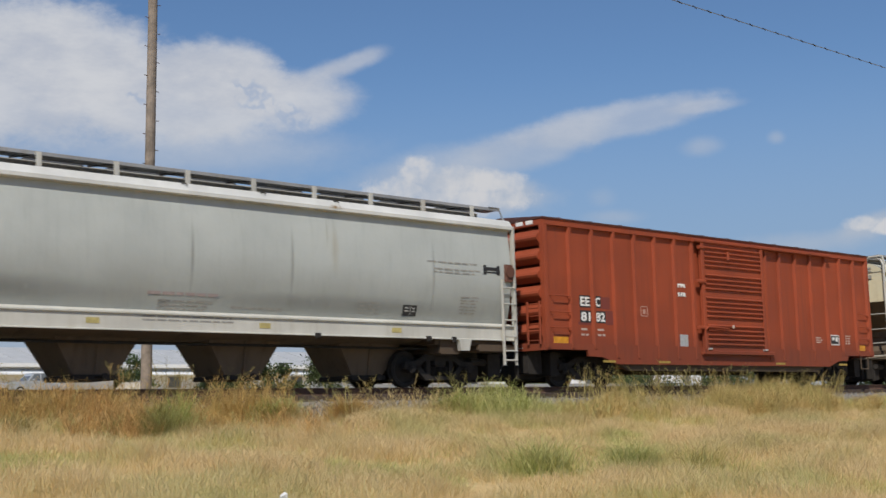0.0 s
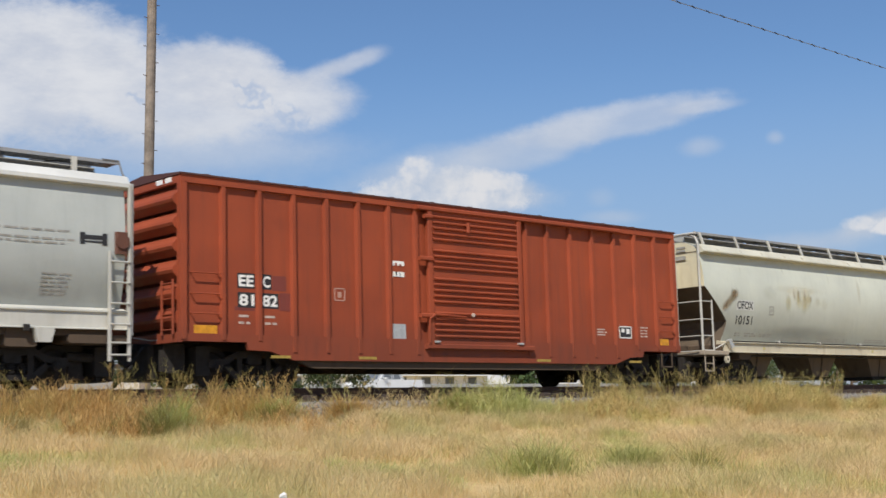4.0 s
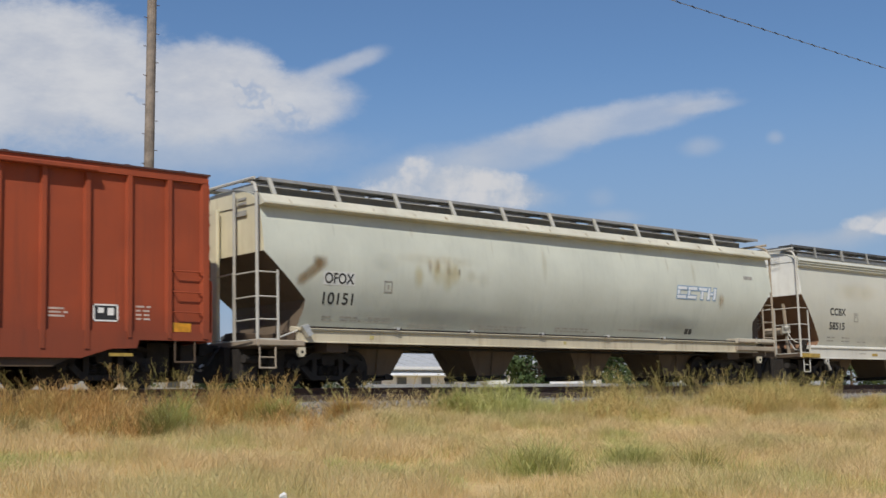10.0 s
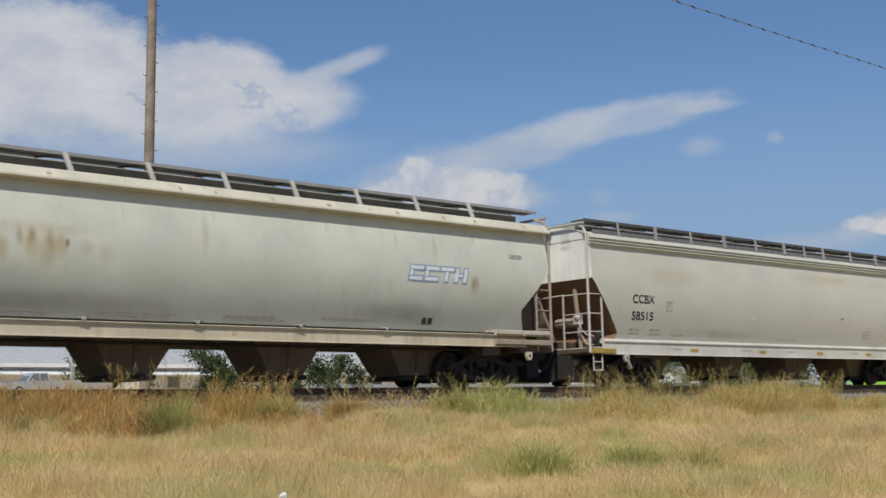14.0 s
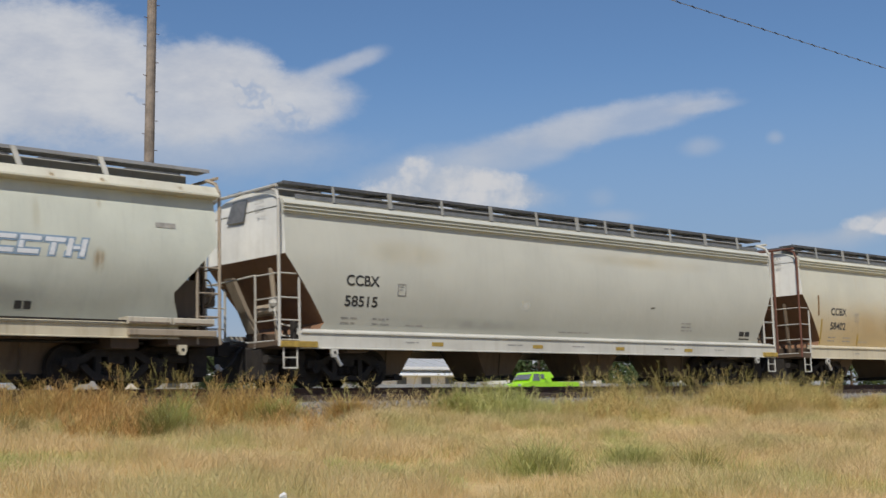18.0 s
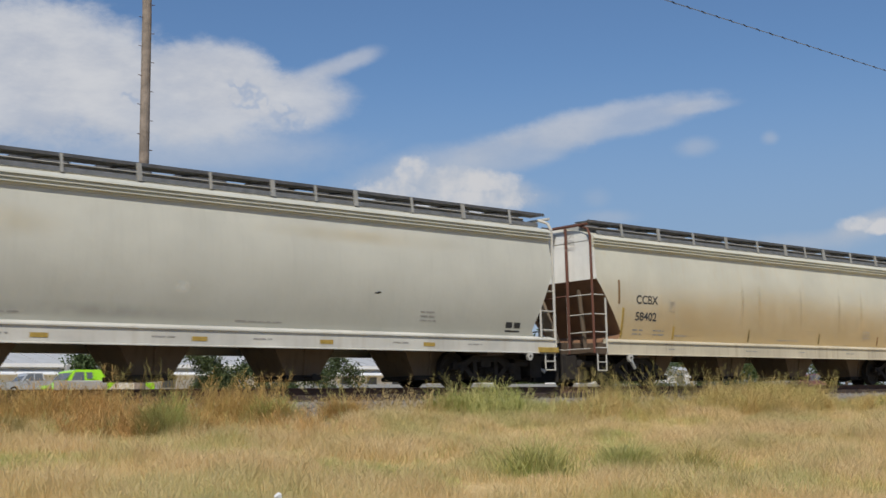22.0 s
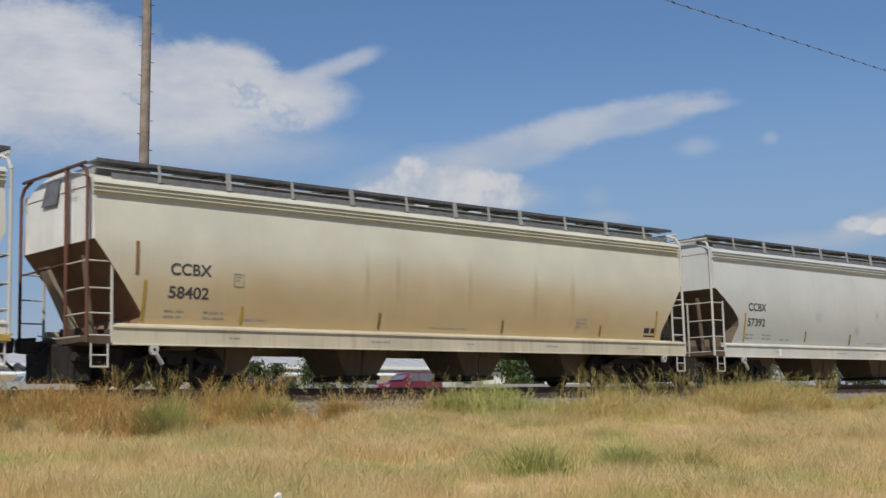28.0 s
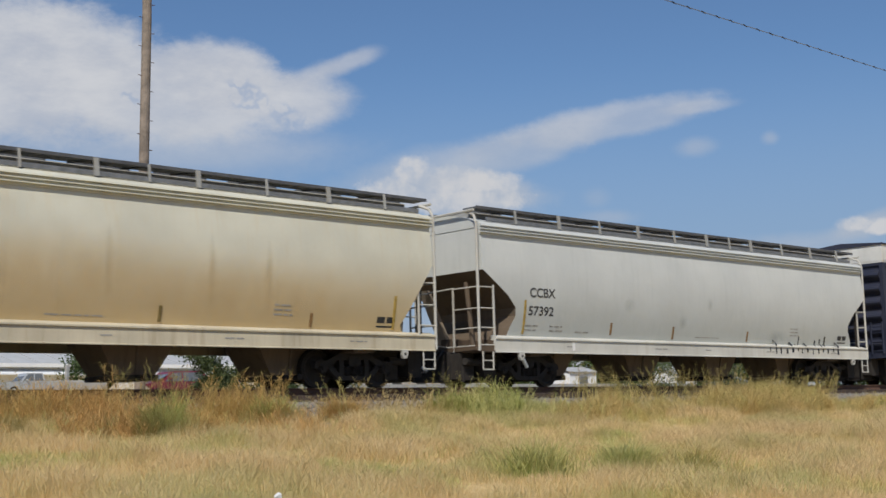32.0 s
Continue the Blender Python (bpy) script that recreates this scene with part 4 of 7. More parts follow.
def cream_hopper():
    L = 19.05
    X = 1.847 * 22.2
    car = hopper_car("cream-grey covered hopper car with rust-stained sides and sloping ends", X, L, BODY_CREAM, ROOF_LIGHT, SILL_TAN, POST_STEEL, "eave")
    running_board(car, 0.35, L - 0.05, 4.51, [0.57 + 1.77 * i for i in range(10)], POST_STEEL, lean=0.12)
    end_frame(car, 0.02, 1, L, POST_STEEL, 4.42, style="bare")
    part("end_post", Shape().box(-0.02, 0.07, 0.02, 0.28, 0.95, 3.92, 0.02), END_CREAM, car, "broad cream upright of the end")
    for z in (4.02, 3.92, 3.74, 3.68):
        part("end_lettering", Shape().box(0.106, 0.112, -0.95, -0.62 + 0.1 * (z < 3.8), z, z + 0.055), INK_GREY, car, "small faded lettering on the end sheet")
    end_frame(car, L - 0.05, -1, L, DIRTY, 4.3)
    brake_gear(car, L, -1, DIRTY)
    for y0 in (-0.9, -0.2, 0.5):
        part("end_stanchion", Shape().box(L - 0.10, L - 0.03, y0, y0 + 0.07, 0.95, 2.9, 0.01), SLOPE, car)
    for y0, y1, z0, z1 in ((0.55, 0.85, 0.95, 2.86), (1.12, 1.42, 0.95, 2.86), (0.3, 1.0, 1.75, 2.15), (-0.5, -0.2, 0.95, 2.86)):
        part("end_plate", Shape().box(L - 0.02, L + 0.05, y0, y1, z0, z1, 0.02), SLOPE, car, "dark dirty upright steel of the end")
    for a, b, y0, y1, z0, z1 in ((0.12, 0.34, -0.30, 0.0, 0.9, 2.85), (0.05, 0.25, 0.45, 0.75, 0.9, 2.7), (-0.1, 0.3, -0.75, 0.1, 1.7, 2.1), (-0.4, 0.2, -1.2, 1.2, 0.88, 0.98)):
        part("brake_mast", Shape().box(L + a, L + b, y0, y1, z0, z1, 0.03), SLOPE, car, "dark dirty mast and housing of the hand brake")
    # added plate that keeps the recess behind the ladder dark
    part("brake_grating", Shape().box(L - 0.06, L + 0.02, -0.1, 1.35, 0.95, 2.35, 0.02), SLOPE, car, "dark plate added to fill the end recess")
    part("control_box", Shape().box(L - 1.15, L - 0.25, -1.0, 1.0, 1.0, 2.2, 0.05), SLOPE, car, "dark dirty brake control box")
    for a in (L - 2.2, L - 1.22):
        tray = part("side_step_board", Shape().box(a, a + 0.94, -1.64, -1.25, 1.22, 1.36, 0.015), SILL_WORN, car, "rusty cream side platform")
        part("board_edge", Shape().box(a + 0.03, a + 0.91, -1.648, -1.642, 1.235, 1.265, 0.002), SLOPE, tray)
    part("side_beam", Shape().box(L - 2.15, L - 0.2, -1.6, -1.5, 1.0, 1.14, 0.02), DIRTY, car)
    d = round_y
    part("lettering", letters("OFOX", 0.82, 0.24, 1.75, 2.25, d, 0.02), INK_BLACK, car, "black lettering on a white ground")
    part("lettering", letters("10151", 0.84, 0.26, 1.74, 1.80, d, 0.015), INK_BLACK, car, "black painted number")
    part("lettering_ground", plates([(1.72, 2.60, 2.22, 2.52)], d, 0.003), INK_PALE, car)
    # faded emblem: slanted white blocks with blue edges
    def slanted(x, w, z0, z1, thick):
        k = 0.22 * (z0 - 2.45), 0.22 * (z1 - 2.45)
        ya, yb = d(z0), d(z1)
        p = [(x + k[0], z0), (x + w + k[0], z0), (x + w + k[1], z1), (x + k[1], z1)]
        return Shape().add([(a, (ya, ya, yb, yb)[n] - th, z) for th in (0, thick) for n, (a, z) in enumerate(p)],
                           [(0, 1, 2, 3), (4, 5, 6, 7), (0, 1, 5, 4), (1, 2, 6, 5), (2, 3, 7, 6), (3, 0, 4, 7)])
    for n, x in enumerate((14.17, 14.65, 15.13, 15.59)):
        bars = [(x, 0.42, 2.70, 2.80), (x, 0.11, 2.55, 2.70), (x, 0.42, 2.45, 2.55)] if n < 2 else [(x, 0.42, 2.70, 2.80), (x + 0.14, 0.12, 2.45, 2.70)] if n == 2 else [(x, 0.12, 2.45, 2.80), (x + 0.28, 0.12, 2.45, 2.80), (x + 0.12, 0.16, 2.58, 2.66)]
        for a, w, z0, z1 in bars:
            block = part("emblem", slanted(a - 0.025, w + 0.05, z0 - 0.025, z1 + 0.025, 0.004), INK_BLUE, car, "faded blue and white emblem block")
            part("emblem_face", slanted(a + 0.01, w - 0.02, z0 + 0.01, z1 - 0.01, 0.009), INK_EMBLEM, block)
    part("inspection_mark", plates([(3.44, 3.68, 2.12, 2.15), (3.44, 3.68, 2.36, 2.39), (3.44, 3.47, 2.12, 2.39), (3.65, 3.68, 2.12, 2.39), (3.53, 3.59, 2.2, 2.3)], d), INK_GREY, car)
    part("emblem", plates([(14.72, 14.86, 1.45, 1.60), (14.90, 15.04, 1.45, 1.60)], d), INK_BLACK, car, "two small black squares")
    for x0, x1, z, rows in ((1.8, 2.1, 1.52, 2), (2.3, 2.9, 1.52, 2), (3.1, 3.8, 1.52, 2), (4.3, 5.6, 1.42, 2), (6.3, 8.4, 1.44, 2), (9.3, 11.0, 1.46, 2), (11.8, 13.6, 1.48, 1)):
        text_bars(car, x0, x1, z, rows, INK_GREY, d, "faded grey lettering", 0.05, 0.07, seed=int(x0 * 10))
    for i in range(10):
        a, z = 0.92 + 0.07 * i, 2.27 + 0.05 * i
        smear(car, a, a + 0.36, z - 0.2, z + 0.2, STAIN_SOFT, d, "slanting smear of brown rust", 0.003 + 0.0003 * i)
    smear(car, 1.35, 1.78, 2.5, 2.92, STAIN_BROWN, d, "dark core of the rust smear", 0.0075)
    for a, w, z0, z1, mat in ((4.25, 0.45, 2.15, 2.9, STAIN_MOSS), (4.7, 0.24, 2.5, 3.05, STAIN_SOFT), (4.8, 0.5, 2.25, 3.05, STAIN_MOSS), (4.95, 0.22, 2.55, 3.05, STAIN_SOFT), (5.1, 0.55, 2.1, 3.0, STAIN_MOSS),
                              (5.3, 0.24, 2.45, 3.05, STAIN_SOFT), (5.4, 0.45, 2.3, 3.0, STAIN_MOSS), (5.7, 0.12, 2.55, 2.85, STAIN_BROWN), (5.9, 0.5, 2.4, 2.85, STAIN_STREAK), (6.3, 0.5, 2.3, 2.8, STAIN_STREAK)):
        smear(car, a, a + w, z0, z1, mat, d, "smeared rust and moss-coloured stain", 0.003 + 0.0005 * (a - 4))
    smear(car, 2.9, 4.0, 2.5, 3.1, STAIN_FAINT, d, "faint grey scuffs", 0.003)
    smear(car, 3.3, 6.9, 2.75, 3.15, STAIN_STREAK, d, "faint tan smear")
    smear(car, 16.1, 16.5, 2.1, 2.75, STAIN_RUST, d, "small rust stain")
    smear(car, 14.9, 15.15, 2.7, 3.7, STAIN_STREAK, d, "tan streak run down from the roof")
    smear(car, 8.6, 8.9, 2.4, 3.7, STAIN_STREAK, d, "tan streak run down from the roof", 0.004)
    smear(car, 12.0, 16.0, 1.3, 2.1, STAIN_LOW_SHADE, d, "grey shade painted low on the side")
    smear(car, 2.0, 9.0, 1.25, 1.95, STAIN_LOW_SHADE, d, "grey shade painted low on the side")
    rng = random.Random(77)
    for i in range(15):
        a = 0.6 + 1.22 * i + rng.uniform(-0.3, 0.3)
        w = rng.uniform(0.05, 0.22)
        smear(car, a, a + w, 3.88 + rng.uniform(0, 0.03), 4.05, STAIN_RUST, lambda z: -1.607 + max(0.0, z - 3.905) * 0.86, "small rust run on the roof edge", 0.006)
        if i % 2:
            smear(car, a, a + w * 0.8, 3.0 + rng.uniform(0, 0.4), 3.72, STAIN_STREAK, d, "tan streak run down from the roof", 0.004)
    part("label_plate", plates([(17.5, 17.95, 3.15, 3.25)], d), INK_GREY, car)
    for x in (3.76, 6.08, 8.54, 11.07, 13.45):
        hook = part("latch", Shape().box(x - 0.05, x + 0.05, -1.6, -1.48, 1.27, 1.33, 0.015), BRIGHT, car, "small bright latch over the sill")
        part("latch_pin", Shape().tube((x - 0.13, -1.58, 1.28), (x + 0.1, -1.58, 1.31), 0.014, 6), CAST, hook)
    # edge rail coloured black to draw the shadow line above the sill
    part("sill_shadow_rail", Shape().tube((1.2, -1.55, 1.275), (L - 2.2, -1.55, 1.275), 0.02, 6), CAST, car)
    f = Shape().prism([(1.05, 1.28), (1.2, 1.34), (1.34, 1.12), (1.22, 1.06)], -1.64, -1.52)
    part("air_valve", f, BRIGHT, car, "bright metal valve")
    jack_pad(car, 1.1, SILL_TAN)
    jack_pad(car, L - 0.95, SILL_TAN)
    stirrup(car, 0.05, 0.45, -1.5, DIRTY)
    stencils(car, [(3.0, 3.12, 1.05, 1.13), (9.4, 9.5, 1.05, 1.13)], lambda z: -1.497, YELLOW, "small yellow sill mark")


def band_hopper(label, X, L, paint, roof, sill_mat, posts, number, marks, mark_mat, post_left, ink):
    car = hopper_car(label, X, L, paint, roof, sill_mat, posts, "band")
    running_board(car, 0.4, L + 0.12, 4.49, [1.75, 3.4, 5.05, 6.71, 8.37, 9.94, 11.1, 12.24, 13.95, 15.62, 17.26], POST_GREY, rail=True)
    end_frame(car, 0.02, 1, L, post_left, style="twin" if post_left is RUSTY else "post", pipe=DIRTY if number == "58515" else SLOPE)
    if number != "57392":
        for txt, w, z in (("CCBX", 0.34, 4.0), (number, 0.34, 3.80)):
            part("end_lettering", letters(txt, w, 0.10, 0, z, lambda q: 0.0, 0.0), INK_GREY, car, "small dark lettering on the end sheet", at=pose(0.045, -0.55, 0, 0, 0, -90))
    end_frame(car, L - 0.02, -1, L, posts)
    part("inner_post", Shape().box(L - 0.50, L - 0.38, -1.40, -1.32, 0.95, 2.78, 0.01), CAST, car, "dark post behind the ladder")
    for y0, y1 in ((0.1, 0.4), (0.75, 1.3)):
        part("end_plate", Shape().box(L - 0.22, L - 0.16, y0, y1, 0.98, 2.4, 0.015), SLOPE, car, "dark dirty upright steel of the end")
    if number == "58515":
        brake_gear(car, 0, 1, DIRTY, wheel=False)
    d = curve_y
    part("lettering", letters("CCBX", 0.95, 0.24, 1.79, 2.23, d, 0.02), ink, car, "dark painted letters")
    part("lettering", letters(number, 0.93, 0.24, 1.77, 1.77, d, 0.02), ink, car, "dark painted number")
    if number != "57392":
        part("inspection_mark", plates([(3.28, 3.53, 2.06, 2.08), (3.28, 3.53, 2.32, 2.34), (3.28, 3.30, 2.06, 2.34), (3.51, 3.53, 2.06, 2.34), (3.34, 3.47, 2.26, 2.28), (3.34, 3.42, 2.19, 2.21)], d), INK_GREY, car)
    part("emblem", plates([(L - 1.75, L - 1.52, 1.44, 1.58), (L - 1.46, L - 1.24, 1.44, 1.58), (L - 1.75, L - 1.24, 1.34, 1.38)], d), INK_BLACK, car, "two small black squares over a line")
    text_bars(car, 1.7, 2.2, 1.50, 2, INK_GREY, d, "faded grey lettering", 0.05, 0.11, seed=3)
    text_bars(car, 2.6, 3.1, 1.50, 2, INK_GREY, d, "faded grey lettering", 0.05, 0.11, seed=4)
    text_bars(car, 3.6, 4.2, 1.38, 1, INK_GREY, d, "faded grey lettering", 0.05, 0.11, seed=5)
    text_bars(car, 8.8, 10.2, 1.36, 1, INK_GREY, d, "faded grey lettering", 0.04, seed=6)
    text_bars(car, L - 4.6, L - 4.1, 1.72, 3, INK_GREY, d, "faded grey lettering", 0.05, 0.1, seed=7)
    stiffen_marks(car, marks, mark_mat, d)
    jack_pad(car, 1.42, POST_STEEL)
    jack_pad(car, L - 1.05, POST_STEEL)
    stirrup(car, 0.1, 0.45, -1.5, POST_STEEL)
    stirrup(car, L - 0.45, L - 0.1, -1.5, POST_STEEL)
    pipe = Shape().tube((1.46, -1.5, 0.7), (1.62, -1.5, 0.46), 0.045, 8)
    part("drain_pipe", pipe, BRIGHT, car)
    rng = random.Random(int(number))
    for i in range(5):
        x = 3 + 3 * i + rng.random()
        text_bars(car, x, x + rng.uniform(0.3, 0.6), 0.99, 1, INK_GREY, lambda z: -1.497, "small lettering on the sill", 0.04, seed=i)
    return car


def window_patch(car, x, mat):
    q = [(-0.02, 3.70), (0.66, 3.72), (0.40, 4.18), (-0.18, 4.18)]
    s = Shape().add([(a, y, z) for a in (x - 0.014, x) for y, z in q], [(0, 1, 2, 3), (4, 5, 6, 7), (0, 1, 5, 4), (1, 2, 6, 5), (2, 3, 7, 6), (3, 0, 4, 7)])
    part("end_placard", s, mat, car, "grey slanted placard on the end sheet")


def boxcar(label, X, L, paint, roof_mat, end_mat, door, lettered):
    """A box car with outside posts, a ribbed sliding door and corrugated ends."""
    car = thing("box_car", label, "freight car")
    CARS.append((car, X))
    y = SIDE - 0.085
    s = Shape().box(0.04, L - 0.04, -y, y, 0.98, 4.16)
    part("body", s, paint, car)
    side = [(0.0, 0.92), (1.55, 0.92), (1.6, 0.76), (2.15, 0.74), (2.75, 0.56), (L - 2.75, 0.56), (L - 2.15, 0.74), (L - 1.6, 0.76), (L - 1.55, 0.92), (L, 0.92), (L, 1.08), (0, 1.08)]
    for sgn in (-1, 1):
        q = Shape().prism(side, sgn * (SIDE - 0.02), sgn * (SIDE - 0.10))
        part("side_sill", q, paint, car)
        q = Shape().prism([(2.9, 0.57), (3.3, 0.40), (L - 3.3, 0.40), (L - 2.9, 0.57)], sgn * (SIDE - 0.10), sgn * (SIDE - 0.22))
        part("lower_sill", q, UNDER, car)
        q = Shape().run([(sgn * (y - 0.02), 4.12), (sgn * (SIDE + 0.0), 4.12), (sgn * (SIDE + 0.0), 4.28), (sgn * (y - 0.02), 4.30)], 0, L)
        part("top_plate", q, paint, car)
    posts = [0.08] + [1.0 + 0.885 * i for i in range(6)] + [6.26, 9.94, 10.72, 11.6, 12.47, 13.35, 14.23, 15.1, L - 0.08]
    for px in posts:
        for sgn in (-1, 1):
            w = 0.07 if 0.5 < px < L - 0.5 else 0.085
            z0 = 0.70 if 2.2 < px < L - 2.2 else 0.93
            q = Shape()
            a, b = sgn * (y - 0.01), sgn * SIDE
            q.add([(px - w, a, z0), (px + w, a, z0), (px + w * 0.6, b, z0 + 0.03), (px - w * 0.6, b, z0 + 0.03), (px - w, a, 4.13), (px + w, a, 4.13), (px + w * 0.6, b, 4.13), (px - w * 0.6, b, 4.13)],
                  [(0, 1, 2, 3), (4, 5, 6, 7), (0, 1, 5, 4), (1, 2, 6, 5), (2, 3, 7, 6), (3, 0, 4, 7)])
            part("side_post", q, paint, car)
    # the roof, slightly peaked, with its seams and rim
    r = Shape().run([(-SIDE - 0.03, 4.28), (-SIDE - 0.03, 4.315), (0, 4.46), (SIDE + 0.03, 4.315), (SIDE + 0.03, 4.28)], -0.03, L + 0.03)
    roof = part("roof", r, roof_mat, car)
    for i in range(13):
        x = 0.6 + (L - 1.2) * i / 12
        q = Shape()
        for sgn in (-1, 1):
            q.add([(x - 0.05, sgn * (SIDE + 0.03), 4.315), (x + 0.05, sgn * (SIDE + 0.03), 4.315), (x + 0.05, 0, 4.46), (x - 0.05, 0, 4.46), (x - 0.05, sgn * (SIDE + 0.03), 4.328), (x + 0.05, sgn * (SIDE + 0.03), 4.328), (x + 0.05, 0, 4.48), (x - 0.05, 0, 4.48)],
                  [(0, 1, 2, 3), (4, 5, 6, 7), (0, 1, 5, 4), (1, 2, 6, 5), (2, 3, 7, 6), (3, 0, 4, 7)])
        part("roof_seam", q, roof_mat, roof)
    # corrugated ends: deep rounded ribs
    for way, x in ((-1, 0.04), (1, L - 0.04)):
        q = Shape()
        n = 6
        prof = []
        for k in range(n):
            z = 1.2 + 0.48 * k
            prof += [(0.0, z), (0.02, z + 0.02), (0.14, z + 0.13), (0.165, z + 0.19), (0.14, z + 0.25), (0.02, z + 0.36), (0.0, z + 0.40)]
        poly = [(x, 1.0)] + [(x + way * d, z) for d, z in prof] + [(x, 4.14)]
        q.prism(poly, -SIDE + 0.14, SIDE - 0.14)
        part("end_wall", q, end_mat, car, "corrugated steel end with deep ribs")
        q = Shape().prism([(x, 4.10), (x + way * 0.05, 4.12), (x + way * 0.05, 4.27), (x, 4.285)], -SIDE + 0.02, SIDE - 0.02)
        q.box(min(x, x + way * 0.06), max(x, x + way * 0.06), -SIDE + 0.01, -SIDE + 0.14, 0.95, 4.12)
        q.box(min(x, x + way * 0.06), max(x, x + way * 0.06), SIDE - 0.14, SIDE - 0.01, 0.95, 4.12)
        q.box(min(x, x + way * 0.12), max(x, x + way * 0.12), -SIDE + 0.02, SIDE - 0.02, 0.90, 1.10)
        part("end_frame", q, end_mat, car)
        lad = Shape().box(min(x + way * 0.14, x + way * 0.18), max(x + way * 0.14, x + way * 0.18), -1.03, -0.97, 1.05, 2.15, 0.01)
        lad.box(min(x + way * 0.14, x + way * 0.18), max(x + way * 0.14, x + way * 0.18), -1.46, -1.40, 1.05, 2.15, 0.01)
        cage = part("end_ladder", lad, end_mat, car)
        for i in range(4):
            z = 1.15 + 0.31 * i
            part("rung", Shape().tube((x + way * 0.16, -1.42, z), (x + way * 0.16, -1.0, z), 0.016, 6), end_mat, cage)
        coupler(car, x, way)
    # the sliding door with rows of ribs, its track and its fittings
    x0, x1 = door
    d = Shape().box(x0, x1, -SIDE - 0.045, -SIDE + 0.03, 0.98, 4.10)
    panel = part("door", d, paint, car, "ribbed steel sliding door, closed")
    for sgn in (1,):
        for i in range(22):
            z = 1.12 + i * 0.134
            if i in (5, 11, 16):
                continue
            q = Shape().run([(-SIDE - 0.04, z), (-SIDE - 0.095, z + 0.02), (-SIDE - 0.10, z + 0.045), (-SIDE - 0.04, z + 0.082)], x0 + 0.16, x1 - 0.16)
            part("door_rib", q, paint, panel)
    for xx in (x0 + 0.06, x1 - 0.06):
        part("door_stile", Shape().box(xx - 0.07, xx + 0.07, -SIDE - 0.085, -SIDE - 0.04, 0.98, 4.10, 0.01), paint, panel)
    part("door_track", Shape().box(x0 - 0.35, L - 2.5, -SIDE - 0.11, -SIDE + 0.02, 4.10, 4.20, 0.02), paint, car)
    part("door_track", Shape().box(x0 - 0.1, x1 + 0.35, -SIDE - 0.10, -SIDE + 0.02, 0.86, 0.98, 0.02), paint, car)
    for z, w in ((3.95, 0.12), (2.95, 0.28), (1.62, 0.3)):
        part("door_latch", Shape().box(x0 - w, x0 + 0.12, -SIDE - 0.12, -SIDE - 0.02, z - 0.04, z + 0.06, 0.02), paint, panel)
    part("door_bar", Shape().pipe([(x0 - 0.05, -SIDE - 0.12, 1.0), (x0 - 0.05, -SIDE - 0.12, 1.55), (x0 + 0.12, -SIDE - 0.12, 1.66), (x0 + 1.1, -SIDE - 0.13, 1.62)], 0.025), paint, panel)
    part("door_seal", Shape().tube((x0 + 1.36, -SIDE - 0.115, 1.68), (x0 + 1.36, -SIDE - 0.09, 1.68), 0.05, 14), FADED_WHITE, panel, "round pale disc")
    part("door_handle", Shape().box(x0 + 1.22, x0 + 1.32, -SIDE - 0.14, -SIDE - 0.08, 3.66, 3.9, 0.02), paint, panel)
    for xx in (x0 + 0.1, x1 - 0.22):
        part("door_foot", Shape().box(xx, xx + 0.16, -SIDE - 0.13, -SIDE - 0.04, 1.0, 1.05, 0.01), BRIGHT, panel)
    # grab irons at both ends
    for a, b in ((0.25, 0.88), (L - 0.78, L - 0.2)):
        for z in (2.30, 1.88, 1.48):
            part("grab_iron", Shape().pipe([(a, -SIDE + 0.08, z + 0.01), (a, -SIDE - 0.03, z), (b, -SIDE - 0.03, z), (b, -SIDE + 0.08, z + 0.01)], 0.014), paint, car)
    # same added dark blocks below the box car's ends
    for a, b in ((-0.05, 1.05), (L - 1.05, L + 0.05)):
        g = Shape().box(a - 0.1, b + 0.1, -0.5, 0.5, 0.17, 0.92, 0.04)
        g.box(a + 0.05, a + 0.55, -0.85, 1.0, 0.32, 0.9, 0.03)
        g.box(a + 0.72, a + 1.05, -1.0, 0.95, 0.26, 0.86, 0.03)
        part("draft_gear_fill", g, CAST, car, "dark draft gear bulked out to fill the shaded car end")
    part("side_step", Shape().pipe([(L - 0.75, -SIDE + 0.05, 0.92), (L - 0.75, -SIDE + 0.05, 0.5), (L - 0.3, -SIDE + 0.05, 0.5), (L - 0.3, -SIDE + 0.05, 0.92)], 0.018), UNDER, car)
    part("centre_sill", Shape().box(0.3, L - 0.3, -0.25, 0.25, 0.6, 1.0, 0.03), UNDER, car)
    part("floor_beam", Shape().box(3.4, L - 3.4, -1.2, 1.2, 0.62, 0.98, 0.03), UNDER, car)
    bogie(car, 2.05)
    bogie(car, L - 2.05)
    if lettered:
        f = lambda z: -y
        p = lambda z: -y - 0.003
        for txt, a, w, z in (("EE", 1.40, 0.37, 2.08), ("C", 2.0, 0.19, 2.08), ("81", 1.41, 0.37, 1.68), ("82", 1.99, 0.38, 1.68)):
            part("lettering_ground", plates([(a - 0.03, a + w + 0.03, z - 0.04, z + 0.28)], f, 0.003), INK_BLACK, car, "black painted ground")
            part("lettering", letters(txt, w, 0.24, a, z, lambda q: -y - 0.002, 0.03), INK_WHITE, car, "white painted characters")
        for rect in ((2.42, 2.80, 1.60, 1.98), (2.24, 2.60, 2.02, 2.34), (1.30, 1.80, 1.58, 1.66)):
            part("paint_patch", plates([rect], f, 0.002), OXIDE_PATCH, car, "darker red-brown patch of paint behind the lettering")
        for a in (1.40, 2.05):
            text_bars(car, a, a + 0.32, 1.44, 2, FADED_WHITE, f, "small white lettering", 0.07, 0.14, seed=int(a * 9))
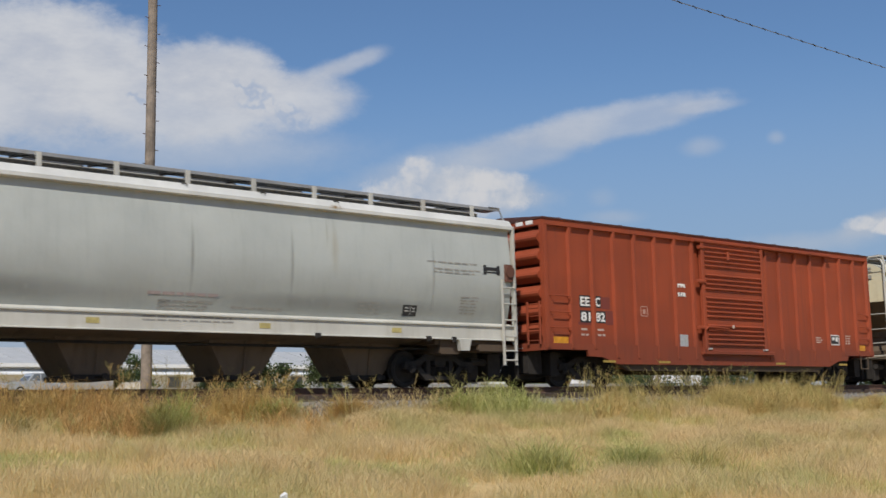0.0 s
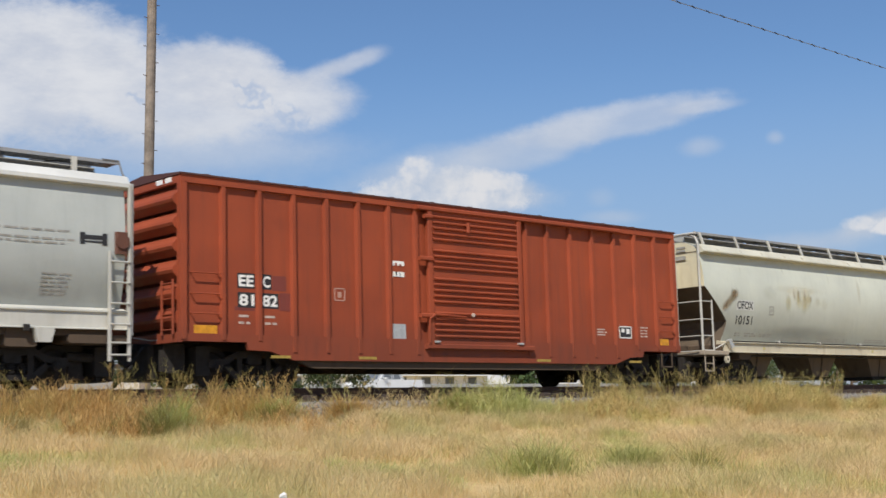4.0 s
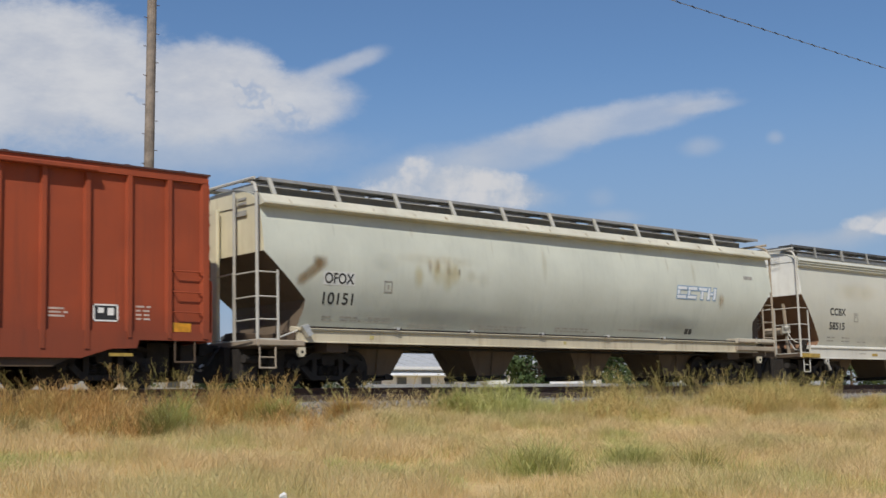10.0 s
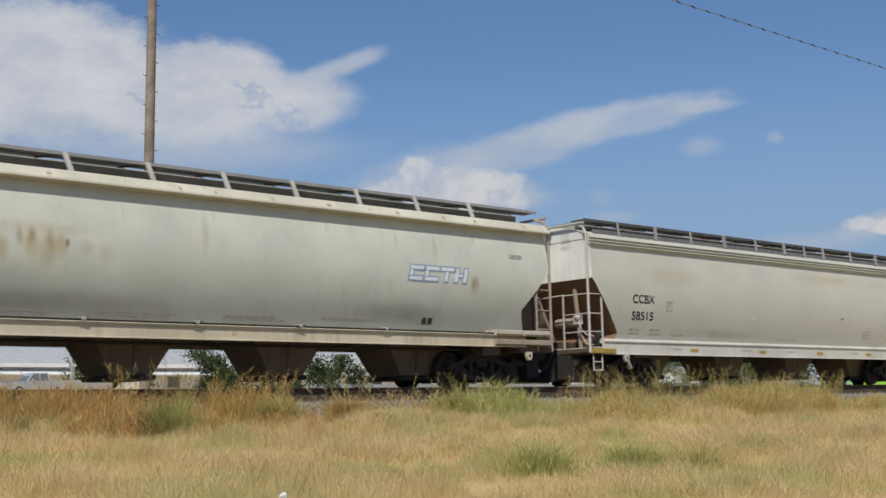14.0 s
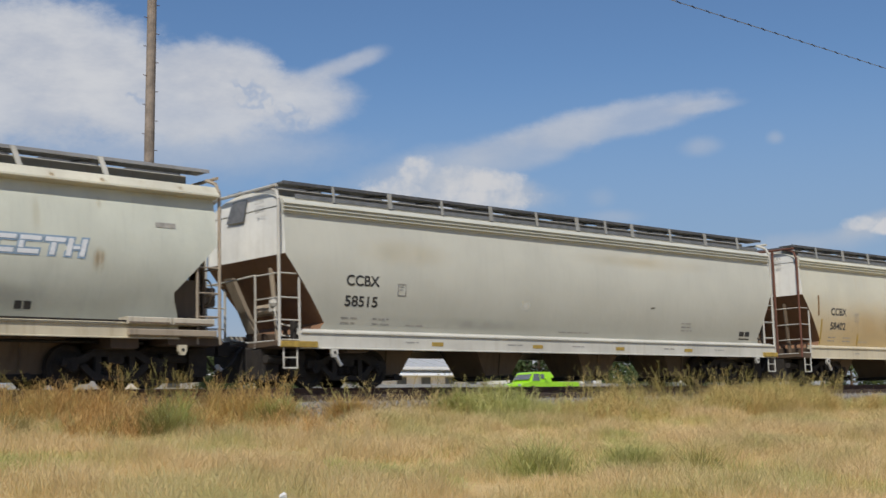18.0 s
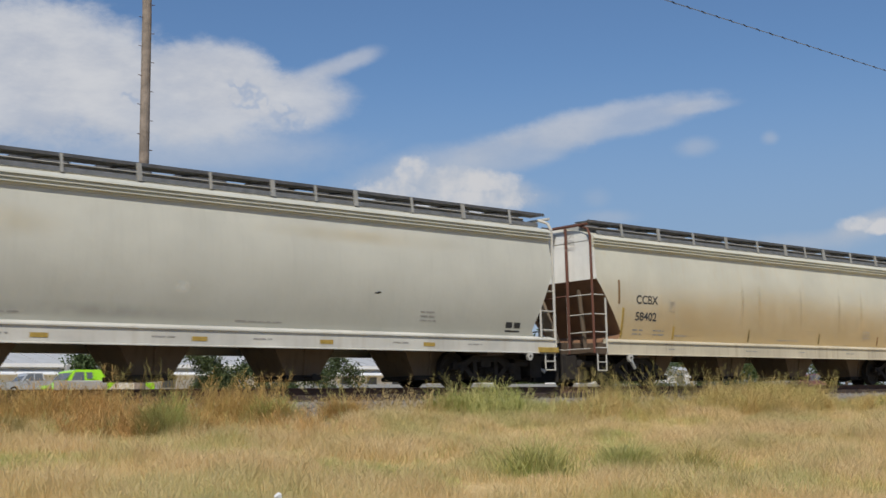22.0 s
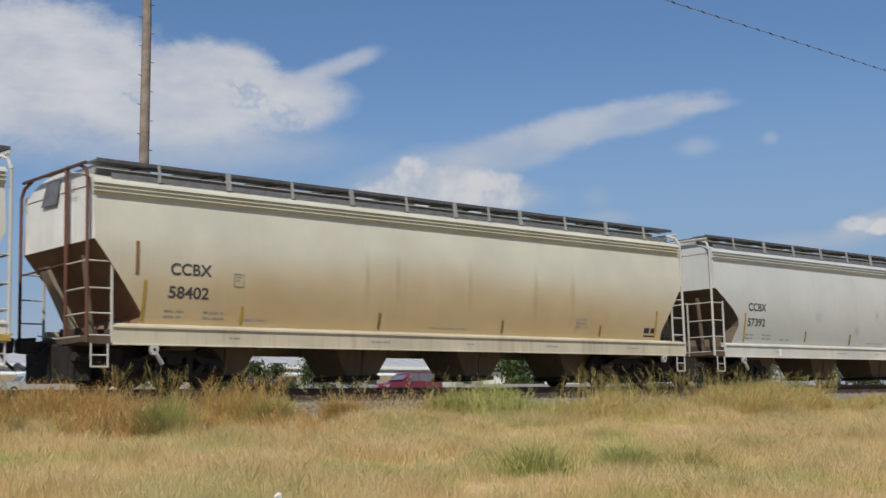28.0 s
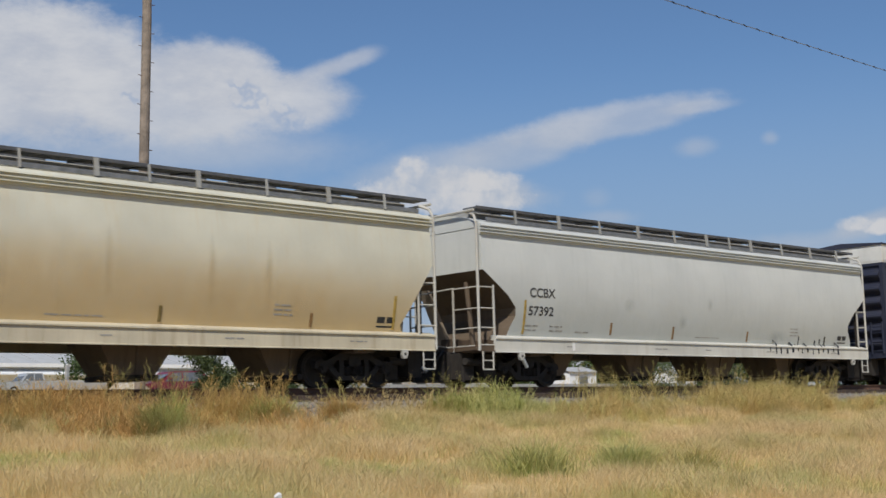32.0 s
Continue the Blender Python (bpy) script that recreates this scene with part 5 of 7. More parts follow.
        part("inspection_mark", plates([(3.88, 4.18, 1.88, 1.905), (3.88, 4.18, 2.14, 2.165), (3.88, 3.905, 1.88, 2.165), (4.155, 4.18, 1.88, 2.165), (3.98, 4.08, 1.95, 2.08)], f), plain_ink, car)
        part("notice", plates([(5.58, 5.92, 2.76, 2.87)], f), INK_WHITE, car, "white notice")
        low_note = part("notice", plates([(5.58, 5.92, 2.50, 2.62)], f), INK_WHITE, car, "white notice")
        part("notice_line", plates([(5.66, 5.70, 2.53, 2.62), (5.78, 5.80, 2.52, 2.6), (5.6, 5.88, 2.50, 2.51)], f, 0.008), INK_DARK, low_note)
        part("notice_line", plates([(5.64, 5.70, 2.76, 2.82), (5.76, 5.84, 2.76, 2.80)], f, 0.008), OXIDE, low_note)
        part("placard_board", plates([(5.53, 5.92, 1.08, 1.42)], f, 0.02), BRIGHT, car, "bare metal placard board")
        part("yellow_patch", plates([(0.34, 0.88, 1.0, 1.25)], f, 0.006), ORANGE, car, "orange-yellow painted patch")
        part("yellow_patch", plates([(15.2, 15.62, 1.10, 1.28)], f, 0.006), ORANGE, car, "orange-yellow painted patch")
        frame_rects = [(13.5, 14.02, 1.26, 1.29), (13.5, 14.02, 1.56, 1.59), (13.5, 13.53, 1.26, 1.59), (13.99, 14.02, 1.26, 1.59)]
        part("emblem_ground", plates([(13.5, 14.02, 1.26, 1.59)], f, 0.003), INK_BLACK, car, "black square with a white frame")
        part("emblem_frame", plates(frame_rects + [(13.6, 13.72, 1.42, 1.52), (13.8, 13.93, 1.38, 1.52)], f, 0.008), INK_WHITE, car)
        text_bars(car, 12.6, 13.0, 1.46, 3, FADED_WHITE, f, "small faded white lettering", 0.05, 0.07, seed=8)
        text_bars(car, 14.4, 14.75, 1.55, 4, FADED_WHITE, f, "small faded white lettering", 0.05, 0.08, seed=9)
        e = Shape()
        for i in range(2):
            e.box(-0.022, -0.012, -1.2 + 0.35 * i, -0.95 + 0.35 * i, 4.16, 4.26)
        part("end_lettering", e, INK_WHITE, car, "small white lettering on the end")
        for a in (0.95, 3.3, 9.0, 12.6):
            part("yellow_patch", plates([(a + 1.2, a + 1.7, 0.60, 0.66)], lambda z: -SIDE + 0.02, 0.004), MUSTARD, car)
    return car


plain_ink = plain("faded_pale_lettering_paint", (0.42, 0.25, 0.20), 0.6, 0, 0.2, 9)
D = 22.2
grey_hopper()
boxcar("red oxide box car with outside posts and ribbed sliding door", 1.0727 * D, 15.99, OXIDE, OXIDE_ROOF, OXIDE, (6.55, 9.66), True)
cream_hopper()
c = band_hopper("pale grey covered hopper car with grooved roof band and clean sides", 2.7684 * D, 18.48, BODY_PALE, ROOF_LIGHT, SILL_LIGHT, POST_STEEL, "58515", [], STREAK, POST_STEEL, INK_BLACK)
window_patch(c, 0.10, WALKWAY)
smear(c, 8.0, 16.5, 3.1, 3.62, STAIN_FILM, curve_y, "faint tan dirt below the roof band")
smear(c, 1.5, 5.5, 2.6, 3.5, STAIN_FILM, curve_y, "faint tan film", 0.005)
part("scuff", plates([(12.46, 12.58, 2.10, 2.125), (12.54, 12.64, 2.118, 2.143)], curve_y), INK_BLACK, c, "short dark scuff")
smear(c, 2.5, 9.0, 1.25, 1.7, STAIN_FAINT, curve_y, "faint grey dirt along the sill")
smear(c, 7.2, 7.8, 1.8, 2.2, STAIN_PALE, curve_y, "pale scuff")
stencils(c, [(x, x + 0.36, 0.93, 1.02) for x in (4.3, 7.7, 10.9, 13.9)], lambda z: -1.497, MUSTARD, "yellow reflective sill patch")
part("step_edge", Shape().box(0.02, 0.95, -1.57, -1.45, 0.84, 0.97, 0.01), MUSTARD, c, "yellow painted step edge")
part("step_edge", Shape().box(18.48 - 0.7, 18.46, -1.57, -1.45, 0.84, 0.97, 0.01), MUSTARD, c, "yellow painted step edge")
c = band_hopper("tan-stained covered hopper car with rusted end posts", 3.6673 * D, 18.5, BODY_STAINED, ROOF_LIGHT, SILL_TAN, POST_STEEL, "58402",
                [(1.24, 1.3, 2.1), (3.53, 1.3, 1.66), (17.24, 1.3, 2.06)], MUSTARD, RUSTY, INK_DARK)
window_patch(c, 0.10, WALKWAY)
stiffen_marks(c, [(1.05, 2.2, 2.85), (14.9, 1.3, 1.6)], STREAK, curve_y)
stiffen_marks(c, [(7.24, 1.3, 1.66), (11.2, 1.3, 1.62)], OLIVE_MARK, curve_y)
for a, b, z0, z1 in ((0.5, 8.0, 1.0, 2.9), (3.5, 14.0, 1.0, 3.3), (9.0, 18.2, 1.0, 2.9)):
    smear(c, a, b, z0, z1, STAIN_TAN, curve_y, "broad tan dirt over the side", 0.002 + 0.0005 * a / 4)
for a in (6.7, 7.6, 9.9, 12.2, 13.6):
    smear(c, a, a + 0.25, 1.5, 3.3, STAIN_STREAK, curve_y, "tan streak", 0.005)
c = band_hopper("white-grey covered hopper car with faded lettering and graffiti scrawl", 4.5494 * D + 0.3, 18.3, BODY_WHITE, ROOF_DULL, SILL_LIGHT, POST_STEEL, "57392",
                [(1.64, 1.3, 2.15)], MUSTARD, POST_STEEL, INK_DARK)
stiffen_marks(c, [(5.03, 1.35, 1.68), (7.75, 1.3, 1.65), (11.4, 1.3, 1.6)], STREAK, curve_y)
part("sill_tag", plates([(3.35, 3.45, 0.9, 1.12)], lambda z: -1.497, 0.01), INK_WHITE, c, "small white sill tag")
for a, z, w in ((5.4, 2.2, 0.7), (7.9, 1.8, 0.5), (9.2, 2.35, 0.4), (12.3, 1.5, 1.6)):
    smear(c, a, a + w, z - 0.3, z + 0.25, STAIN_FAINT, curve_y, "faint grey blotch", 0.005)
rng = random.Random(7)
for i in range(14):
    a = 12.4 + 0.3 * i + 0.1 * rng.random()
    part("graffiti_stroke", plates([(a, a + rng.uniform(0.03, 0.10), 0.95 + 0.1 * rng.random(), 1.15 + 0.45 * rng.random())], lambda z: curve_y(z) if z > 1.24 else -1.5, 0.01), INK_BLACK, c, "thin dark graffiti stroke")
c = boxcar("tall dark blue box car with corrugated end and white top", 4.5494 * D + 0.3 + 18.3 + 1.3, 15.99, NAVY, ROOF_WHITE, NAVY, (6.55, 9.66), False)
q = Shape().run([(-1.56, 4.22), (1.56, 4.22), (1.56, 4.84), (-1.56, 4.84)], -0.02, 16.01)
upper = part("upper_band", q, ROOF_WHITE, c, "white painted upper band")
part("roof_cap", Shape().run([(-1.6, 4.84), (1.6, 4.84), (1.6, 4.90), (0, 5.03), (-1.6, 4.90)], -0.06, 16.05), NAVY, upper, "dark roof cap")
for car, X in CARS:
    car["group"] = "train of freight cars"

# ---- ground, track ----
def ground_z(x, y):
    """Height of the land: it climbs gently to the track and on to the road and the buildings behind it."""
    base = np.interp(y, [-3000, 0, 20, 21.5, 26, 28, 58, 72, 108, 400, 3000], [0, 0, 1.45, 1.5, 1.5, 1.72, 2.80, 2.92, 4.5, 5.2, 5.2])
    return base + 0.05 * np.sin(x * 0.71 + 1.3 * np.sin(y * 0.53)) * np.sin(y * 0.9 + 0.4) * (np.abs(y - 13) < 8)


def field_material():
    m, t, sh = material("dry_field_soil", 0.95)
    pos = t.node("ShaderNodeNewGeometry").outputs["Position"]
    a, b, c = t.noise(pos, 0.35, 4), t.noise(pos, 3.0, 5), t.noise(pos, 40, 3)
    col = t.mix(t.ramp(b, 0.3, 0.7), (0.46, 0.32, 0.135), (0.60, 0.44, 0.21))
    col = t.mix(t.math("MULTIPLY", t.ramp(a, 0.5, 0.65), 0.5), col, (0.32, 0.31, 0.11))
    col = t.mix(t.math("MULTIPLY", t.ramp(c, 0.5, 0.75), 0.4), col, (0.30, 0.21, 0.10))
    t.put(sh, "Base Color", col)
    bumped(t, sh, t.math("ADD", b, t.math("MULTIPLY", c, 0.5)), 0.6, 0.05)
    return m


FIELD = field_material()
xs = np.concatenate([np.linspace(-2500, -60, 12), np.linspace(-50, -4, 14), np.linspace(-2, 60, 110), np.linspace(64, 260, 40), np.linspace(300, 3000, 12)])
ys = np.concatenate([np.linspace(-2500, -20, 10), np.linspace(-10, 4, 8), np.linspace(5, 28, 80), np.linspace(30, 120, 46), np.linspace(140, 3000, 14)])
g = Shape()
gx, gy = np.meshgrid(xs, ys)
gz = ground_z(gx, gy)
g.v = list(zip(gx.ravel().tolist(), gy.ravel().tolist(), gz.ravel().tolist()))
w = len(xs)
g.f = [(j * w + i, j * w + i + 1, (j + 1) * w + i + 1, (j + 1) * w + i) for j in range(len(ys) - 1) for i in range(w - 1)]
ground = single("ground", g, FIELD, "dry sloping field with straw-coloured soil", "ground", kind="structure", smooth=60)

BALLAST = plain("grey_crushed_stone", (0.20, 0.185, 0.165), 0.9, 0, 0.4, 9, 0.8)
WOOD = plain("tarred_sleeper_wood", (0.060, 0.042, 0.032), 0.85, 0, 0.35, 7, 0.5)
RAIL_STEEL = plain("rusty_rail_steel", (0.10, 0.052, 0.034), 0.75, 0.2, 0.3, 7, 0.3)
RAIL_TOP = plain("polished_rail_head", (0.50, 0.49, 0.47), 0.28, 0.95, 0.1, 7)
bed = Shape().run([(20.6, 1.40), (22.0, 1.94), (25.5, 1.94), (27.0, 1.5)], -400, 900)
single("ballast", bed, BALLAST, "grey crushed stone bed under the track", "ballast", kind="structure")
for y, nm in ((TRACK - 0.755, "rail"), (TRACK + 0.755, "rail")):
    r = Shape().run([(y - 0.07, RAIL - 0.17), (y + 0.07, RAIL - 0.17), (y + 0.07, RAIL - 0.155), (y + 0.012, RAIL - 0.13), (y + 0.012, RAIL - 0.045), (y + 0.036, RAIL - 0.035), (y + 0.036, RAIL - 0.004),
                     (y - 0.036, RAIL - 0.004), (y - 0.036, RAIL - 0.035), (y - 0.012, RAIL - 0.045), (y - 0.012, RAIL - 0.13), (y - 0.07, RAIL - 0.155)], -400, 900)
    rail = single(nm, r, RAIL_STEEL, "rusty steel rail with a worn bright head", "rail", kind="structure", group="rails of the track")
    part("rail_head", Shape().run([(y - 0.034, RAIL - 0.004), (y + 0.034, RAIL - 0.004), (y + 0.028, RAIL), (y - 0.028, RAIL)], -400, 900), RAIL_TOP, rail)
rng = random.Random(11)
tie_meshes = []
for k in range(4):
    s = Shape().box(-0.115, 0.115, -1.3, 1.3, -0.17, 0.0, 0.012)
    s.v = [(a + rng.uniform(-0.008, 0.008), b + rng.uniform(-0.03, 0.03), c + rng.uniform(-0.006, 0.006)) for a, b, c in s.v]
    tie_meshes.append(mesh_of("sleeper", s, WOOD))
track = thing("track_sleepers", "row of dark tarred wooden sleepers under the rails", "sleepers", kind="structure")
for i in range(280):
    part("sleeper", tie_meshes[i % 4], None, track, at=pose(-12 + 0.53 * i + rng.uniform(-0.03, 0.03), TRACK + rng.uniform(-0.03, 0.03), RAIL - 0.172, 0, 0, rng.uniform(-1, 1)))


def scatter_mesh(name, verts, faces_tri, mat, label, category, faces_quad=None):
    """A joined mesh of very many small pieces."""
    me = bpy.data.meshes.new(name)
    nq = 0 if faces_quad is None else len(faces_quad)
    nt = len(faces_tri)
    me.vertices.add(len(verts))
    me.vertices.foreach_set("co", np.asarray(verts, np.float32).ravel())
    loops = np.concatenate(([np.asarray(faces_quad).ravel()] if nq else []) + [np.asarray(faces_tri).ravel()]).astype(np.int32)
    starts = np.concatenate([np.arange(nq) * 4, nq * 4 + np.arange(nt) * 3]).astype(np.int32)
    me.loops.add(len(loops))
    me.loops.foreach_set("vertex_index", loops)
    me.polygons.add(nq + nt)
    me.polygons.foreach_set("loop_start", starts)
    me.update(calc_edges=True)
    me.materials.append(mat)
    ob = new(name, me)
    return tagged(ob, label, category, kind="stuff")


# crushed stones on the shoulder
rs = np.random.RandomState(5)
n = 11500
cx, u = rs.uniform(4, 62, n), rs.uniform(0, 1, n)
cy = 20.15 + 1.9 * u
# some have rolled down into the bare spot
cx[9000:], cy[9000:] = rs.normal(14.55, 0.5, n - 9000), rs.normal(19.7, 0.55, n - 9000)
cx[9000:] += 0.35 * (cy[9000:] - 19.6)
cz = np.where(cy > 20.15, np.interp(cy, [20.0, 20.6, 22.0, 22.4], [1.45, 1.47, 1.94, 1.95]), ground_z(cx, cy)) + 0.01
size = rs.uniform(0.018, 0.045, n)
octa = np.array([[1, 0, 0], [-1, 0, 0], [0, 1, 0], [0, -1, 0], [0, 0, 1], [0, 0, -1]], float)
stone = octa[None] * rs.uniform(0.6, 1.3, (n, 6, 1)) + rs.uniform(-0.25, 0.25, (n, 6, 3))
verts = stone * size[:, None, None] + np.stack([cx, cy, cz], -1)[:, None]
tri = np.array([[0, 2, 4], [2, 1, 4], [1, 3, 4], [3, 0, 4], [2, 0, 5], [1, 2, 5], [3, 1, 5], [0, 3, 5]])
scatter_mesh("gravel", verts.reshape(-1, 3), (tri[None] + 6 * np.arange(n)[:, None, None]).reshape(-1, 3), BALLAST, "loose grey crushed stones on the track shoulder", "gravel")


# ---- grass ----
def blade_material(name, dark, light, tip, patch=None, much=0.8):
    """Thin leaves: half the light is thrown back, half goes through."""
    m = bpy.data.materials.new(name)
    m.use_nodes = True
    t = Tree(m.node_tree)
    geo = t.node("ShaderNodeNewGeometry")
    rnd, pos = geo.outputs["Random Per Island"], geo.outputs["Position"]
    col = t.mix(rnd, dark, light)
    if patch:
        f = t.noise(t.stretch(pos, 1.0, 1.6, 1.0), 0.42, 4)
        col = t.mix(t.math("MULTIPLY", t.ramp(t.math("ADD", f, t.math("MULTIPLY", rnd, 0.12)), 0.50, 0.68), much), col, patch)
        col = t.mix(t.ramp(t.noise(t.stretch(pos, 0.8, 1.5, 1.0), 0.3, 3, 0.5), 0.48, 0.66, 0.0, 0.45), col, tuple(c * k for c, k in zip(light, (0.70, 0.66, 0.62))))
        col = t.mix(t.ramp(t.noise(t.stretch(pos, 1.0, 1.8, 1.0), 0.9, 3), 0.55, 0.75, 0.0, 0.35), col, tuple(c * 0.7 for c in dark))
    col = t.mix(t.ramp(t.noise(pos, 1.3, 4), 0.40, 0.72, 0.0, 0.6), col, tip)
    a, b = t.node("ShaderNodeBsdfDiffuse", Color=col), t.node("ShaderNodeBsdfTranslucent", Color=col)
    mix = t.node("ShaderNodeMixShader", Fac=0.42)
    t.put(mix, 1, a.outputs[0])
    t.put(mix, 2, b.outputs[0])
    t.node("ShaderNodeOutputMaterial", Surface=mix.outputs[0])
    return m


STRAW = blade_material("straw_grass", (0.655, 0.505, 0.26), (0.76, 0.605, 0.335), (0.80, 0.63, 0.38), (0.49, 0.48, 0.21), 0.85)
RUSSET = blade_material("russet_grass", (0.22, 0.135, 0.045), (0.84, 0.58, 0.26), (0.74, 0.44, 0.17), (0.60, 0.44, 0.17))
OLIVE = blade_material("olive_weeds", (0.34, 0.28, 0.10), (0.78, 0.62, 0.29), (0.74, 0.52, 0.24), (0.52, 0.47, 0.18))
GREEN = blade_material("green_grass", (0.37, 0.40, 0.13), (0.64, 0.61, 0.26), (0.68, 0.60, 0.30))
LUSH = blade_material("lush_green_grass", (0.16, 0.21, 0.05), (0.50, 0.52, 0.17), (0.60, 0.54, 0.24))
LEAFY = blade_material("dark_green_weeds", (0.20, 0.19, 0.065), (0.42, 0.36, 0.14), (0.50, 0.37, 0.16))
SEED = blade_material("seed_heads", (0.36, 0.28, 0.12), (0.66, 0.52, 0.27), (0.56, 0.43, 0.20))


def blades(x, y, h, w, lean, seed, z=None):
    """Bent, pointed blades: arrays of places, heights, widths and leans. Gives verts, quads, tris."""
    r = np.random.RandomState(seed)
    n = len(x)
    z = ground_z(x, y) - 0.01 if z is None else z
    a, b = r.uniform(0, 2 * np.pi, n), r.uniform(0, 2 * np.pi, n)
    side = np.stack([np.cos(a), np.sin(a), np.zeros(n)], -1) * (w / 2)[:, None]
    out = np.stack([np.cos(b), np.sin(b), np.zeros(n)], -1) * (lean * h)[:, None]
    p = np.stack([x, y, z], -1)
    up = np.zeros((n, 3))
    up[:, 2] = h
    mid = p + up * 0.55 + out * 0.35
    tip = p + up * (1 - 0.25 * lean)[:, None] + out
    v = np.stack([p - side, p + side, mid + side * 0.8, mid - side * 0.8, tip], 1).reshape(-1, 3)
    k = 5 * np.arange(n)[:, None]
    return v, np.array([[0, 1, 2, 3]]) + k, np.array([[3, 2, 4]]) + k


def field_points(n, y0, y1, seed, spread=2.0):
    """Random places in the wedge of the field before the track."""
    r = np.random.RandomState(seed)
    y = np.sqrt(r.uniform(y0 * y0, y1 * y1, n))
    a = r.uniform(0.36, spread, n)
    return y * a, y, r


WAVES = [(a, f, p) for a, f, p in zip(np.random.RandomState(3).uniform(0, np.pi, 26), np.geomspace(0.9, 9.0, 26), np.random.RandomState(4).uniform(0, 6.3, 26))]


def clumpy(x, y, k=1.0):
    """Uneven growth between 0 and 1: drifts and clumps of many sizes."""
    v = sum(np.sin((x * np.cos(a) + y * np.sin(a)) * f * k + p) * f**-0.35 for a, f, p in WAVES)
    return np.clip(0.5 + v * 0.20, 0, 1)


def bare(x, y):
    """1 over the stony spots at the edge of the field, 0 elsewhere."""
    return np.maximum(np.clip(2.2 - 2 * np.hypot((x - 14.6 - 0.35 * (y - 19.6)) / 0.6, (y - 19.6) / 1.7), 0, 1), np.clip(2 - 2 * np.hypot((x - 16.95) / 0.45, (y - 20.3) / 0.8), 0, 1))


# low dry grass, thicker and higher in drifts
x, y, r = field_points(600000, 6.2, 20.6, 21)
c = clumpy(x, y)
keep = r.uniform(0, 1, len(x)) < 0.35 + c
x, y, c = x[keep], y[keep], c[keep]
h = (0.05 + 0.34 * c**1.5 * r.uniform(0.3, 1.2, len(x))) * np.interp(y, [7, 12, 20], [0.75, 1.0, 1.1]) * (1 - 0.75 * bare(x, y))
v, q, t3 = blades(x, y, h, r.uniform(0.0025, 0.006, len(x)), r.uniform(0.2, 1.15, len(x)), 1)
scatter_mesh("dry_grass", v, t3, STRAW, "short dry straw-coloured grass with faint green patches", "grass", q)

# the high band of weeds along the track's foot, thin where the stones show
BAND_X = [4, 9, 13.0, 13.7, 14.2, 14.5, 15.5, 16.3, 16.9, 17.5, 18.1, 18.7, 21.0, 24, 28, 33, 34.2, 35.8]
BAND_H = [1.1, 1.15, 1.15, 1.1, 0.7, 0.12, 0.15, 0.35, 0.15, 0.3, 0.6, 1.0, 0.95, 1.15, 1.25, 1.3, 0.9, 0.12]


def band_places(n, seed, x0=4.0, x1=35.6, front=(4.0, 3.6, 2.6, 3.0)):
    """Random places in the band, with how far back they are, how high it grows there and how thickly."""
    r = np.random.RandomState(seed)
    x, u = r.uniform(x0, x1, n), r.uniform(0, 1, n)
    y = 20.95 - (1 - u) * np.interp(x, [4, 12.5, 15, 36], front)
    prof, c = np.interp(x, BAND_X, BAND_H), clumpy(x, y, 0.8)
    keep = r.uniform(0, 1, n) < (0.03 + 1.25 * c**1.5) * np.clip(prof * 1.2, 0.08, 1) * (1 - 0.85 * bare(x, y))
    return x[keep], y[keep], u[keep], prof[keep], c[keep], r


